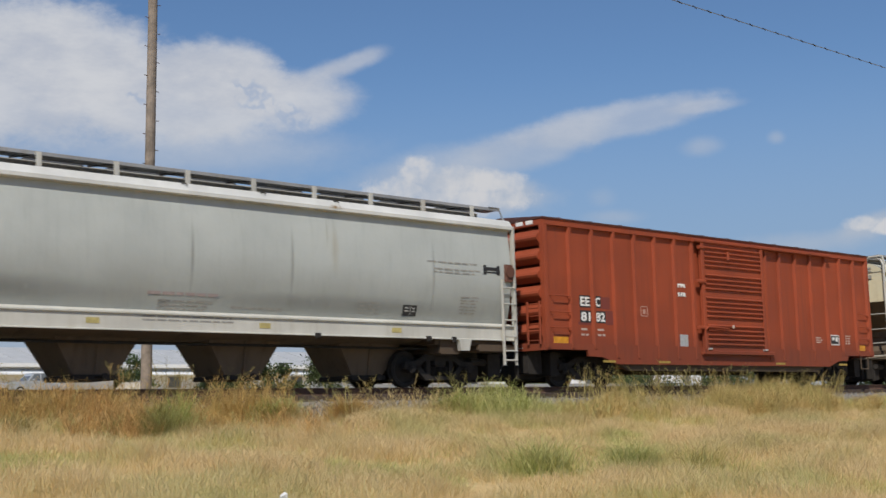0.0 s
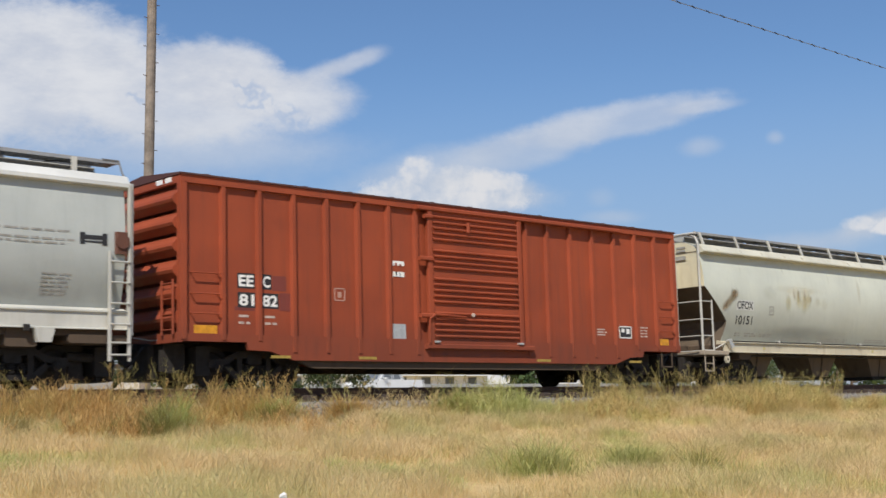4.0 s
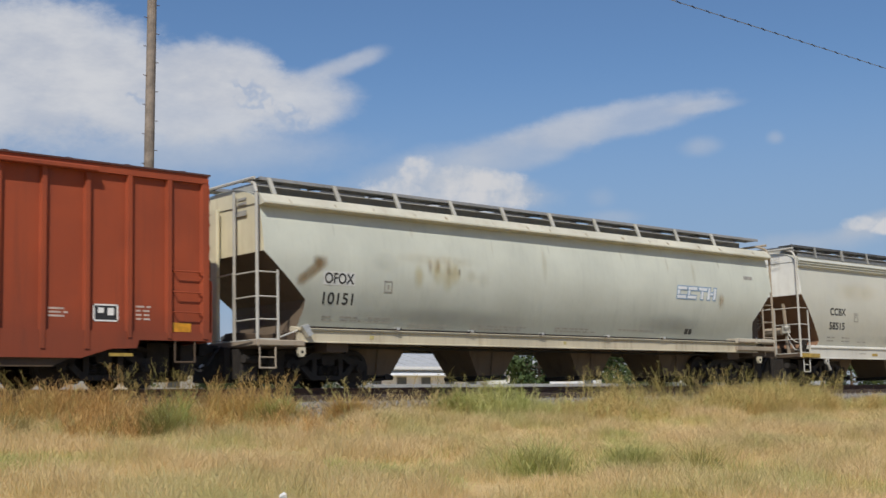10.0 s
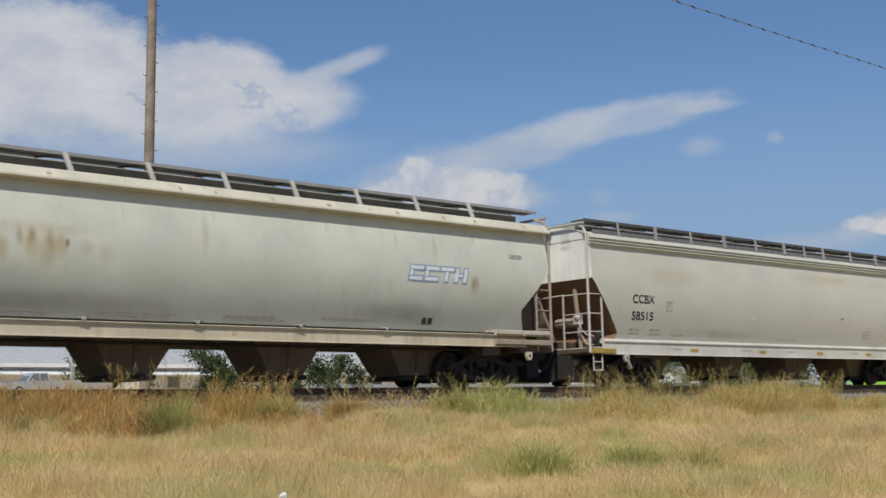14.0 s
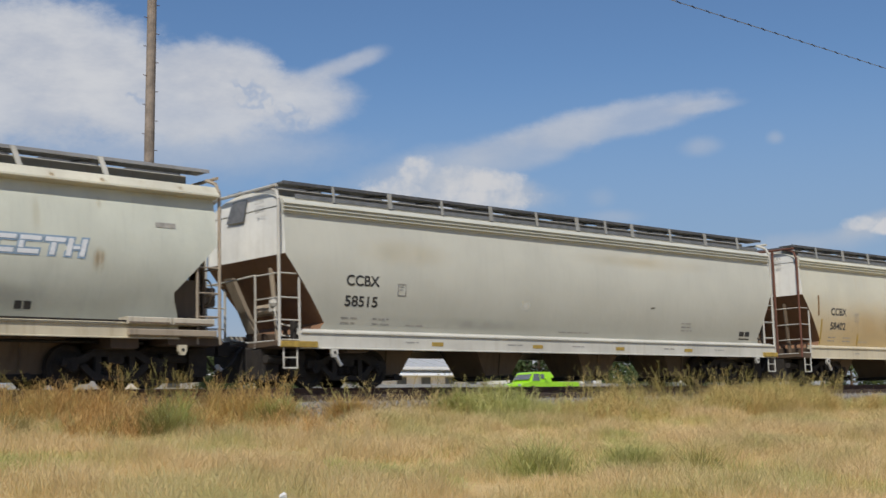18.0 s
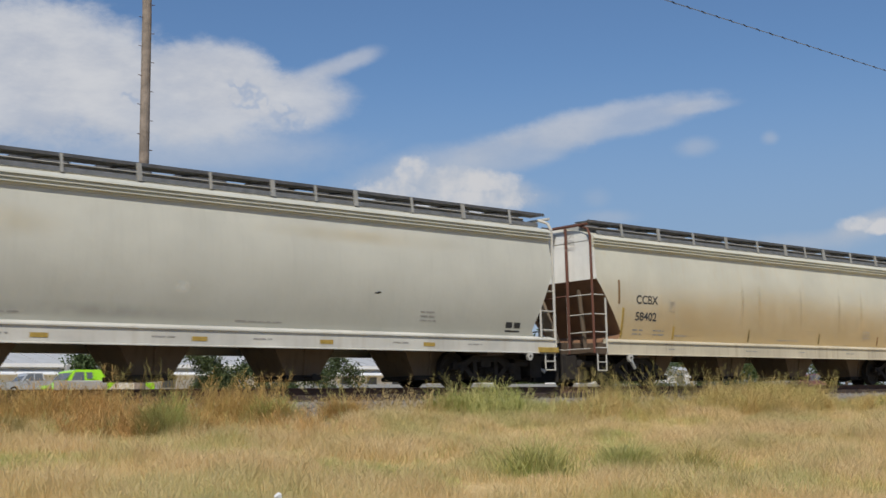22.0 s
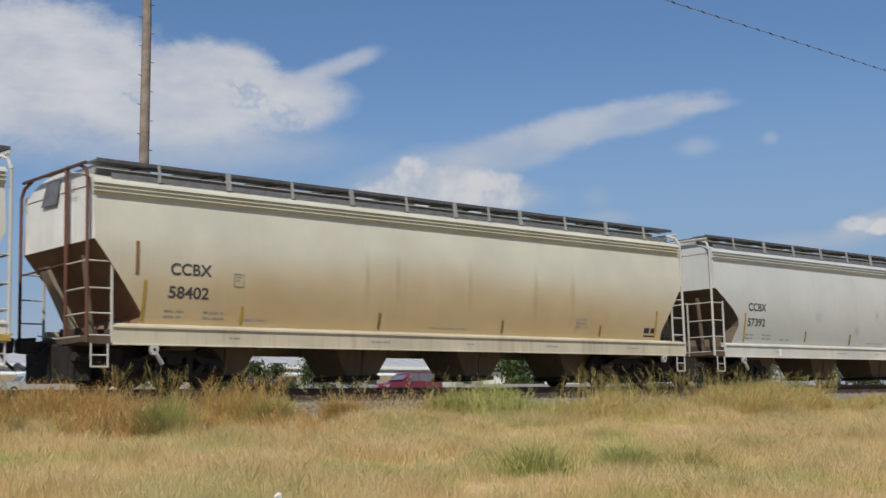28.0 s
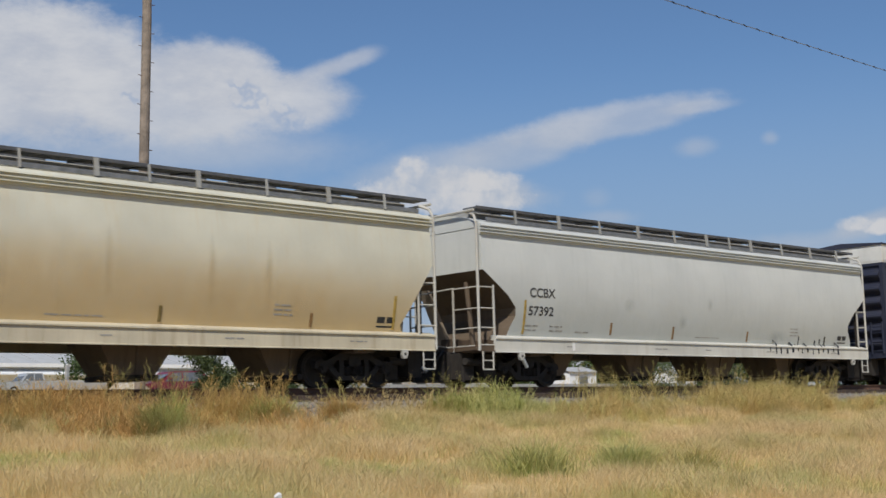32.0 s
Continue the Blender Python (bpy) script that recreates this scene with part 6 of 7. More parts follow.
def weeds(name, x, y, h, leaves, mat, label, seed, reach=(0.16, 0.44), lean=0.45, width=(0.005, 0.010), head=7):
    """Leafy weeds: a bent stem each, arching leaves along it and a loose head of short spikes."""
    r = np.random.RandomState(seed)
    n = len(x)
    p = np.stack([x, y, ground_z(x, y) - 0.01], -1)
    a = r.uniform(0, 2 * np.pi, n)
    out = np.stack([np.cos(a), np.sin(a), np.zeros(n)], -1) * (h * r.uniform(0.03, lean, n))[:, None]
    up = np.array([[0, 0, 1.0]])

    def on_stem(q, k):
        return p[k] + out[k] * (q * q)[:, None] + up * (h[k] * (q - 0.12 * q * q))[:, None]

    def ribbon(a0, a1, a2, w):
        m = len(a0)
        b = r.uniform(0, 2 * np.pi, m)
        side = np.stack([np.cos(b), np.sin(b), r.uniform(-0.4, 0.4, m)], -1) * (w / 2)[:, None]
        return np.stack([a0 - side, a0 + side, a1 + side, a1 - side, a2], 1).reshape(-1, 3)

    every = np.arange(n)
    one = np.ones(n)
    parts = [ribbon(p, on_stem(0.5 * one, every), on_stem(one, every), np.full(n, 0.008))]
    k = np.repeat(every, leaves)
    m = len(k)
    q = r.uniform(0.08, 0.95, m)
    length = r.uniform(*reach, m) * (0.45 + 0.6 * h[k]) * (1.15 - 0.5 * q)
    b = r.uniform(0, 2 * np.pi, m)
    way = np.stack([np.cos(b), np.sin(b), np.zeros(m)], -1)
    a0 = on_stem(q, k)
    rise = r.uniform(0.35, 1.0, m)
    a1 = a0 + way * (length * 0.45)[:, None] + up * (length * rise)[:, None]
    a2 = a0 + way * length[:, None] + up * (length * (rise + r.uniform(-0.55, 0.3, m)))[:, None]
    parts.append(ribbon(a0, a1, a2, r.uniform(*width, m)))
    if head:
        k = np.repeat(every, head)
        m = len(k)
        q = r.uniform(0.70, 1.0, m)
        length = r.uniform(0.02, 0.075, m)
        b = r.uniform(0, 2 * np.pi, m)
        way = np.stack([np.cos(b), np.sin(b), r.uniform(0.3, 1.4, m)], -1) * length[:, None]
        a0 = on_stem(q, k)
        parts.append(ribbon(a0, a0 + way * 0.55, a0 + way, r.uniform(0.003, 0.006, m)))
    v = np.concatenate(parts)
    kk = 5 * np.arange(len(v) // 5)[:, None]
    scatter_mesh(name, v, np.array([[3, 2, 4]]) + kk, mat, label, "weeds", np.array([[0, 1, 2, 3]]) + kk)


# the thick undergrowth
x, y, u, prof, c, r = band_places(110000, 22)
h = 0.62 * prof * r.uniform(0.4, 1.0, len(x)) * (0.45 + 0.75 * c) * np.interp(u, [0, 0.25, 0.6, 1], [0.5, 0.85, 1.0, 1.0]) * np.interp(x, [4, 12, 16], [1.25, 1.25, 1.0])
for lo, hi, mat, label in ((0, 17.5, RUSSET, "thick russet undergrowth along the foot of the track"), (17.5, 40, OLIVE, "thick olive-tan undergrowth along the foot of the track")):
    k = (x >= lo) & (x < hi)
    v, q, t3 = blades(x[k], y[k], h[k] * (1.0 if lo == 0 else 1.25), r.uniform(0.005, 0.010, k.sum()), r.uniform(0.2, 1.0, k.sum()), 2)
    scatter_mesh("undergrowth", v, t3, mat, label, "weeds", q)
# leafy weeds standing in it
for lo, hi, n, mat, tall, seed, label in ((4, 17.5, 3400, RUSSET, 0.80, 31, "bent russet weeds with arching dry leaves"), (4, 17.5, 330, GREEN, 0.7, 32, "green weeds among the dry ones"),
                                          (17.5, 35.6, 4600, OLIVE, 0.80, 33, "bent olive-tan weeds with arching leaves"), (17.5, 35.6, 380, GREEN, 0.8, 34, "green weeds among the dry ones")):
    x, y, u, prof, c, r = band_places(n, seed, lo, hi)
    h = tall * prof * r.uniform(0.5, 1.0, len(x)) * (0.6 + 0.5 * c) * np.interp(u, [0, 0.3, 1], [0.6, 0.9, 1.0])
    weeds("weeds", x, y, h, 20, mat, label, seed, (0.12, 0.40), 0.5, (0.003, 0.0065), 9)
# the highest stems, dark against the wheels
for lo, hi, n, mat, seed, tall in ((4, 8, 14, LEAFY, 35, (0.8, 1.35)), (4, 14.5, 60, RUSSET, 36, (0.8, 1.3)), (5, 14.3, 60, LEAFY, 56, (0.8, 1.3)), (10.9, 12.5, 26, LEAFY, 51, (1.0, 1.5)), (13.4, 14.3, 24, RUSSET, 52, (0.8, 1.2)),
                                    (15.3, 16.3, 14, OLIVE, 53, (0.6, 1.1)), (16.7, 17.2, 7, SEED, 54, (0.6, 1.1)), (18.4, 19.8, 24, LEAFY, 37, (0.8, 1.2)), (22.4, 29.5, 110, LEAFY, 38, (0.8, 1.5)), (29.5, 34.2, 40, LEAFY, 55, (0.8, 1.3)), (22.0, 34.3, 105, OLIVE, 39, (0.8, 1.35))):
    r = np.random.RandomState(seed)
    x, y = r.uniform(lo, hi, n), r.uniform(19.6, 20.9, n)
    weeds("tall_weeds", x, y, r.uniform(*tall, n), 18, mat, "tall thin weeds with narrow leaves", seed, (0.07, 0.20), 0.6, (0.003, 0.006), 22)
# dry stalks lying about the gap
r = np.random.RandomState(24)
n = 700
x, y = r.uniform(13.6, 19.5, n), r.uniform(18.6, 21.2, n)
v, q, t3 = blades(x, y, r.uniform(0.12, 0.42, n), np.full(n, 0.012), r.uniform(0.8, 2.4, n), 7)
scatter_mesh("fallen_stalks", v, t3, SEED, "bent dry stalks over the stones", "weeds", q)
n = 90
x, y = r.uniform(16.6, 19.0, n), r.uniform(19.6, 20.9, n)
weeds("dry_weeds", x, y, r.uniform(0.4, 0.85, n), 10, SEED, "bent pale dry stalks with a few leaves", 41, (0.1, 0.3), 0.9, (0.007, 0.012), 6)


def tuft(name, x0, y0, rx, ry, n, h0, h1, mat, label, seed, lean=(0.3, 1.4)):
    r = np.random.RandomState(seed)
    a, d = r.uniform(0, 2 * np.pi, n), np.abs(r.normal(0, 0.6, n))
    x, y = x0 + rx * d * np.cos(a), y0 + ry * d * np.sin(a)
    h = r.uniform(h0, h1, n) * np.clip(1.1 - 0.35 * d, 0.3, 1)
    v, q, t3 = blades(x, y, h, r.uniform(0.006, 0.012, n), r.uniform(*lean, n), seed)
    return scatter_mesh(name, v, t3, mat, label, "grass", q)


def patch(name, x0, y0, rx, ry, tufts, each, h0, h1, mat, label, seed, lean=(0.2, 1.1)):
    """Many small tufts of uneven size, thinning out towards the edge of a patch."""
    r = np.random.RandomState(seed)
    a, d = r.uniform(0, 2 * np.pi, tufts), np.abs(r.normal(0, 0.55, tufts))
    tx, ty, size = x0 + rx * d * np.cos(a), y0 + ry * d * np.sin(a), r.uniform(0.4, 1.0, tufts) * np.clip(1.15 - 0.4 * d, 0.35, 1)
    k = r.choice(tufts, tufts * each, p=size / size.sum())
    n = len(k)
    x, y = tx[k] + r.normal(0, 0.06, n), ty[k] + r.normal(0, 0.06, n)
    h = r.uniform(0.45, 1.0, n) * (h0 + (h1 - h0) * size[k])
    v, q, t3 = blades(x, y, h, r.uniform(0.0035, 0.008, n), r.uniform(*lean, n), seed)
    return scatter_mesh(name, v, t3, mat, label, "grass", q)


# the dark LEAFY tufts also stand for shaded gaps in the weed band
for i, (x0, y0, rx, ry, tufts, each, h0, h1, mat) in enumerate([
        (10.3, 17.5, 0.45, 0.35, 12, 60, 0.5, 1.0, GREEN), (10.1, 17.6, 0.9, 0.5, 22, 80, 0.35, 0.8, LEAFY), (13.85, 19.7, 0.35, 0.35, 12, 90, 0.45, 0.85, GREEN), (13.6, 19.6, 0.6, 0.5, 12, 70, 0.35, 0.7, LEAFY), (8.2, 18.6, 1.6, 0.6, 20, 60, 0.3, 0.7, LEAFY),
        (19.0, 20.0, 1.0, 0.7, 40, 80, 0.4, 0.95, LUSH), (20.2, 19.6, 0.9, 0.6, 36, 80, 0.35, 0.85, LUSH), (19.6, 19.4, 1.3, 0.7, 30, 60, 0.25, 0.6, GREEN), (6.2, 18.6, 0.8, 0.6, 16, 50, 0.3, 0.7, GREEN), (8.9, 18.6, 0.8, 0.6, 14, 50, 0.25, 0.5, GREEN),
        (11.78, 11.12, 0.85, 0.7, 46, 26, 0.25, 0.85, GREEN), (11.85, 11.15, 0.7, 0.55, 20, 24, 0.3, 0.75, LUSH), (11.8, 11.2, 0.8, 0.7, 22, 30, 0.1, 0.3, GREEN), (12.8, 10.5, 0.85, 0.65, 44, 28, 0.25, 0.8, GREEN), (12.8, 10.55, 0.5, 0.45, 20, 34, 0.3, 0.75, LUSH), (12.7, 10.5, 0.6, 0.6, 20, 30, 0.1, 0.3, GREEN),
        (13.25, 9.75, 0.5, 0.4, 20, 30, 0.3, 0.75, OLIVE), (13.25, 9.75, 0.5, 0.4, 12, 26, 0.25, 0.7, GREEN), (12.0, 11.0, 1.0, 0.9, 26, 26, 0.08, 0.2, GREEN), (6.6, 14.9, 1.6, 1.0, 60, 40, 0.08, 0.3, GREEN), (7.6, 15.2, 1.3, 0.8, 26, 24, 0.08, 0.24, GREEN),
        (9.2, 14.7, 0.9, 0.7, 30, 36, 0.08, 0.24, GREEN), (9.8, 12.0, 0.9, 1.2, 40, 60, 0.12, 0.34, GREEN), (9.4, 10.7, 0.6, 0.7, 20, 34, 0.1, 0.28, GREEN), (18.0, 12.0, 1.4, 0.9, 40, 60, 0.12, 0.4, GREEN),
        (14.2, 9.2, 1.0, 0.6, 22, 30, 0.08, 0.2, GREEN), (18.0, 12.2, 0.6, 0.5, 16, 34, 0.2, 0.5, LUSH), (22.4, 20.0, 1.1, 0.5, 30, 50, 0.2, 0.5, RUSSET), (17.5, 14.6, 2.4, 0.9, 44, 30, 0.1, 0.26, GREEN), (24.0, 15.0, 3.0, 1.2, 50, 34, 0.1, 0.3, GREEN)]):
    dry = mat is OLIVE or mat is RUSSET
    patch("straw_tuft" if dry else "green_tuft", x0, y0, rx, ry, tufts, each, h0, h1, mat, "patch of dry tan grass tufts among the straw" if dry else "patch of green grass tufts among the straw", 140 + i, (0.3, 1.6) if y0 < 12 else (0.2, 1.1))
# leafy green growth standing out of the band
for x0, y0, rx, ry, n, tall, mat, seed in ((18.75, 18.9, 0.62, 0.42, 85, (0.5, 1.0), GREEN, 171), (18.9, 19.1, 0.6, 0.4, 55, (0.55, 1.05), LUSH, 172), (19.9, 18.9, 0.6, 0.4, 45, (0.4, 0.8), GREEN, 173),
                                           (10.4, 17.75, 0.22, 0.2, 26, (0.5, 0.9), LUSH, 174), (10.3, 17.8, 0.2, 0.2, 20, (0.5, 0.95), LEAFY, 175), (13.65, 19.3, 0.2, 0.2, 44, (0.4, 0.75), LUSH, 176)):
    r = np.random.RandomState(seed)
    x, y = r.normal(x0, rx, n), r.normal(y0, ry, n)
    weeds("green_weeds", x, y, r.uniform(*tall, n) * np.clip(1.15 - 0.3 * np.abs(x - x0) / rx, 0.4, 1.0), 22, mat, "leafy green weeds with fine drooping leaves", seed, (0.12, 0.40), 0.45, (0.003, 0.006), 12)
# loose tussocks all over the field, each with its own shade
x, y, r = field_points(2600, 7.0, 19.5, 91)
c = clumpy(x, y, 0.5)
keep = r.uniform(0, 1, len(x)) < 0.25 + 0.9 * c
x, y, c = x[keep], y[keep], c[keep]
k = r.randint(0, len(x), 70000)
n = len(k)
size = r.uniform(0.5, 1.0, len(x)) * (0.55 + 0.6 * c)
px, py = x[k] + r.normal(0, 0.07, n), y[k] + r.normal(0, 0.07, n)
h = 0.36 * size[k] * r.uniform(0.4, 1.0, n) * (1 - 0.8 * bare(px, py))
which = r.uniform(0, 1, len(x))[k]
for lo, hi, mat, label in ((0.0, 0.55, STRAW, "loose straw-coloured tussocks over the field"), (0.55, 0.85, OLIVE, "loose olive-tan tussocks over the field"), (0.85, 1.0, GREEN, "loose greenish tussocks over the field")):
    m = (which >= lo) & (which < hi)
    v, q, t3 = blades(px[m], py[m], h[m], r.uniform(0.003, 0.007, m.sum()), r.uniform(0.2, 1.2, m.sum()), 92)
    scatter_mesh("tussock_grass", v, t3, mat, label, "grass", q)
tuft("straw_tuft", 15.4, 18.6, 0.4, 0.4, 700, 0.25, 0.5, STRAW, "standing tuft of straw-coloured grass", 61)
tuft("straw_tuft", 15.9, 20.3, 0.5, 0.35, 1500, 0.35, 0.8, RUSSET, "standing tuft of russet grass by the stones", 62)
scrap = Shape().add([(6.70, 9.52, 0.68), (6.80, 9.56, 0.68), (6.82, 9.60, 0.905), (6.71, 9.55, 0.885), (6.71, 9.55, 0.68), (6.79, 9.58, 0.68), (6.81, 9.63, 0.92), (6.72, 9.58, 0.895)],
                    [(0, 1, 2, 3), (4, 5, 6, 7), (0, 1, 5, 4), (1, 2, 6, 5), (2, 3, 7, 6), (3, 0, 4, 7)])
single("paper_scrap", scrap, INK_WHITE, "crumpled white paper scrap in the grass", "litter")


# ---- bushes and trees behind the track ----
def leaf_material(name, dark, light):
    m, t, sh = material(name, 0.6)
    geo = t.node("ShaderNodeNewGeometry")
    t.put(sh, "Base Color", t.mix(geo.outputs["Random Per Island"], dark, light))
    t.put(sh, "Specular IOR Level", 0.3)
    return m


LEAF = leaf_material("green_leaves", (0.022, 0.042, 0.012), (0.075, 0.11, 0.035))
FROND = leaf_material("feathery_green_leaves", (0.022, 0.038, 0.014), (0.085, 0.112, 0.042))
BARK = plain("brown_bark", (0.11, 0.08, 0.055), 0.9, 0, 0.3, 8, 0.8)


def tree(label, x, y, height, spread, leaves, mat, seed, leaf=0.07, low=0.25):
    """A tapered trunk with limbs and a crown of many small leaves in uneven clumps."""
    r = np.random.RandomState(seed)
    base = float(ground_z(np.array([x]), np.array([y]))[0]) - 0.05
    ob = thing("tree", label, "tree", pose(x, y, base))
    s = Shape().tube((0, 0, 0), (0.05, 0, height * 0.55), 0.035 * height, 8, 0.018 * height)
    s.tube((0.05, 0, height * 0.55), (0.0, 0.05, height * 0.9), 0.018 * height, 6, 0.006 * height)
    part("trunk", s, BARK, ob)
    clumps = []
    for i in range(16):
        a, zz = r.uniform(0, 2 * np.pi), height * r.uniform(low, 0.95)
        reach = spread * r.uniform(0.35, 1.0) * (1.15 - 0.6 * abs(zz / height - 0.5))
        e = (reach * math.cos(a), reach * math.sin(a), zz)
        limb = Shape().tube((0.03, 0, max(0.1, zz - 0.35 * reach)), e, 0.012 * height, 5, 0.004 * height)
        part("limb", limb, BARK, ob)
        clumps.append(e)
    cl = np.array(clumps)
    k = r.randint(0, len(cl), leaves)
    p = cl[k] + r.normal(0, 1, (leaves, 3)) * np.array([0.3, 0.3, 0.22]) * spread * 0.62
    p[:, 2] = np.clip(p[:, 2], height * low * 0.5, height * 1.05)
    d1, d2 = r.normal(0, 1, (leaves, 3)), r.normal(0, 1, (leaves, 3))
    d1 /= np.linalg.norm(d1, axis=1)[:, None]
    d2 -= d1 * (d1 * d2).sum(1)[:, None]
    d2 /= np.linalg.norm(d2, axis=1)[:, None]
    sz = r.uniform(0.6, 1.3, leaves)[:, None] * leaf
    v = np.stack([p - d1 * sz, p + d2 * sz * 0.4, p + d1 * sz, p - d2 * sz * 0.4], 1).reshape(-1, 3)
    kk = 4 * np.arange(leaves)[:, None]
    crown = scatter_mesh("crown", v, np.zeros((0, 3), int), mat, "", "", np.array([[0, 1, 2, 3]]) + kk)
    crown.parent = ob
    return ob


tree("small dark green leafy tree beyond the road", 37.4, 72.0, 3.3, 2.0, 6000, LEAF, 1, 0.11, 0.1)
tree("small dark green leafy tree beyond the road", 39.9, 73.0, 2.9, 1.5, 3800, LEAF, 2, 0.11, 0.1)
tree("feathery green bush beside the track", 19.3, 30.0, 1.9, 0.95, 9000, FROND, 3, 0.05, 0.12)
tree("feathery green bush beside the track", 20.6, 29.6, 1.35, 0.75, 5600, FROND, 5, 0.05, 0.12)
tree("feathery green bush beside the track", 22.9, 30.0, 1.6, 0.9, 6000, FROND, 4, 0.05, 0.12)
# three bushes added only to keep the openings under the far cars dark
tree("feathery green bush beside the track", 40.0, 31.5, 1.7, 1.3, 3400, FROND, 12, 0.05, 0.12)
tree("feathery green bush beside the track", 44.5, 31.5, 1.7, 1.3, 3400, FROND, 13, 0.05, 0.12)
tree("feathery green bush beside the track", 49.0, 31.5, 1.8, 1.4, 3400, FROND, 14, 0.05, 0.12)
for i, (x, y) in enumerate([(91.0, 86), (94.0, 87), (103.5, 86), (106.5, 89)] + [(118 + 8.5 * k, 85 + 3 * (k % 3)) for k in range(11)]):
    tree("dark green leafy tree beyond the road", x, y, 5.4 + 0.9 * (i % 2), 3.2 if i < 4 else 4.6, 3600, LEAF, 20 + i, 0.24, 0.06)
tree("small dark green leafy tree behind the track", 78.0, 62.0, 3.0, 1.8, 3000, LEAF, 9, 0.10)

# ---- pole and wires ----
CABLE = plain("grey_cable_jacket", (0.16, 0.17, 0.18), 0.6, 0.1, 0.2, 6)
POLE_WOOD = plain("grey_brown_pole_wood", (0.20, 0.165, 0.135), 0.85, 0, 0.35, 4, 0.8)
pz = float(ground_z(np.array([19.6]), np.array([35.0]))[0]) - 0.1
pole = thing("utility_pole", "tall weathered wooden utility pole with climbing pegs", "utility pole", pose(19.66, 35.0, pz, 0, 0.95, 0))
H = 20.9 - pz
s = Shape()
nseg, ns = 14, 14
for i in range(nseg + 1):
    rr = 0.172 - 0.04 * i / nseg
    s.v += [(0.008 * math.sin(i) + rr * math.cos(2 * math.pi * k / ns), 0.008 * math.cos(i * 1.7) + rr * math.sin(2 * math.pi * k / ns), H * i / nseg) for k in range(ns)]
s.f = [(i * ns + k, i * ns + (k + 1) % ns, (i + 1) * ns + (k + 1) % ns, (i + 1) * ns + k) for i in range(nseg) for k in range(ns)] + [tuple(range(nseg * ns, nseg * ns + ns))]
part("shaft", s, POLE_WOOD, pole)
for i in range(26):
    z = 3.0 + 0.47 * i
    sgn = 1 if i % 2 else -1
    part("climbing_peg", Shape().tube((sgn * 0.1, 0, z), (sgn * 0.27, -0.02, z + 0.01), 0.012, 6), RAIL_STEEL, pole)
part("crossarm", Shape().box(-0.06, 0.06, -1.2, 1.2, H - 0.45, H - 0.32, 0.01), POLE_WOOD, pole)
for y in (-1.05, 0.0, 1.05):
    part("insulator", Shape().tube((0, y, H - 0.32), (0, y, H - 0.16), 0.05, 8, 0.035), BRIGHT, pole)
s = Shape()
nw = 60
for i in range(nw):
    a, b = -160 + 420 * i / nw, -160 + 420 * (i + 1) / nw
    sag = lambda x: 20.42
    s.tube((a, 35.0, sag(a)), (b, 35.0, sag(b)), 0.020, 6)
wire = single("overhead_cable", s, CABLE, "thick black overhead cable with spiral ties", "cable")
tie = Shape().tube((0, -0.045, 0), (0.42, 0.045, 0), 0.032, 6)
tie_mesh = mesh_of("cable_tie", tie, CAST)
for i in range(40):
    part("cable_tie", tie_mesh, None, wire, at=pose(38 + 1.15 * i, 35.0, 20.42))

# ---- road, barrier and buildings beyond ----
ASPHALT = plain("worn_asphalt", (0.06, 0.06, 0.06), 0.9, 0, 0.25, 2, 0.5)
CONCRETE = plain("pale_concrete", (0.33, 0.325, 0.31), 0.85, 0, 0.15, 2, 0.4)
WALL_WHITE = plain("white_metal_siding", (0.70, 0.72, 0.74), 0.5, 0, 0.06, 1.2, 0.2)
ROOF_GREY = plain("grey_metal_roof", (0.38, 0.39, 0.40), 0.75, 0.0, 0.1, 1.0, 0.2)
DARK_GLASS = plain("dark_window_glass", (0.13, 0.14, 0.15), 0.12, 0, 0.2, 1)
road = Shape()
for i, (ya, yb) in enumerate(((60.5, 69.5),)):
    n = 40
    for k in range(n):
        a, b = -300 + 900 * k / n, -300 + 900 * (k + 1) / n
        za, zb = 2.88, 2.98
        road.add([(a, ya, za), (b, ya, za), (b, yb, zb), (a, yb, zb), (a, ya, za - 0.4), (b, ya, za - 0.4), (b, yb, zb - 0.4), (a, yb, zb - 0.4)], [(0, 1, 2, 3), (0, 1, 5, 4), (2, 3, 7, 6)])
single("road", road, ASPHALT, "grey asphalt road running beside the track", "road", kind="structure")
bar = thing("road_barrier", "long low pale concrete barrier beside the road", "barrier")
for k in range(13):
    x0 = 48.6 + 3.6 * k
    s = Shape().run([(70.1, 2.85), (70.68, 2.85), (70.68, 3.0), (70.5, 3.2), (70.46, 3.95), (70.32, 3.95), (70.28, 3.2), (70.1, 3.0)], x0, x0 + 3.57)
    part("barrier_block", s, CONCRETE, bar)


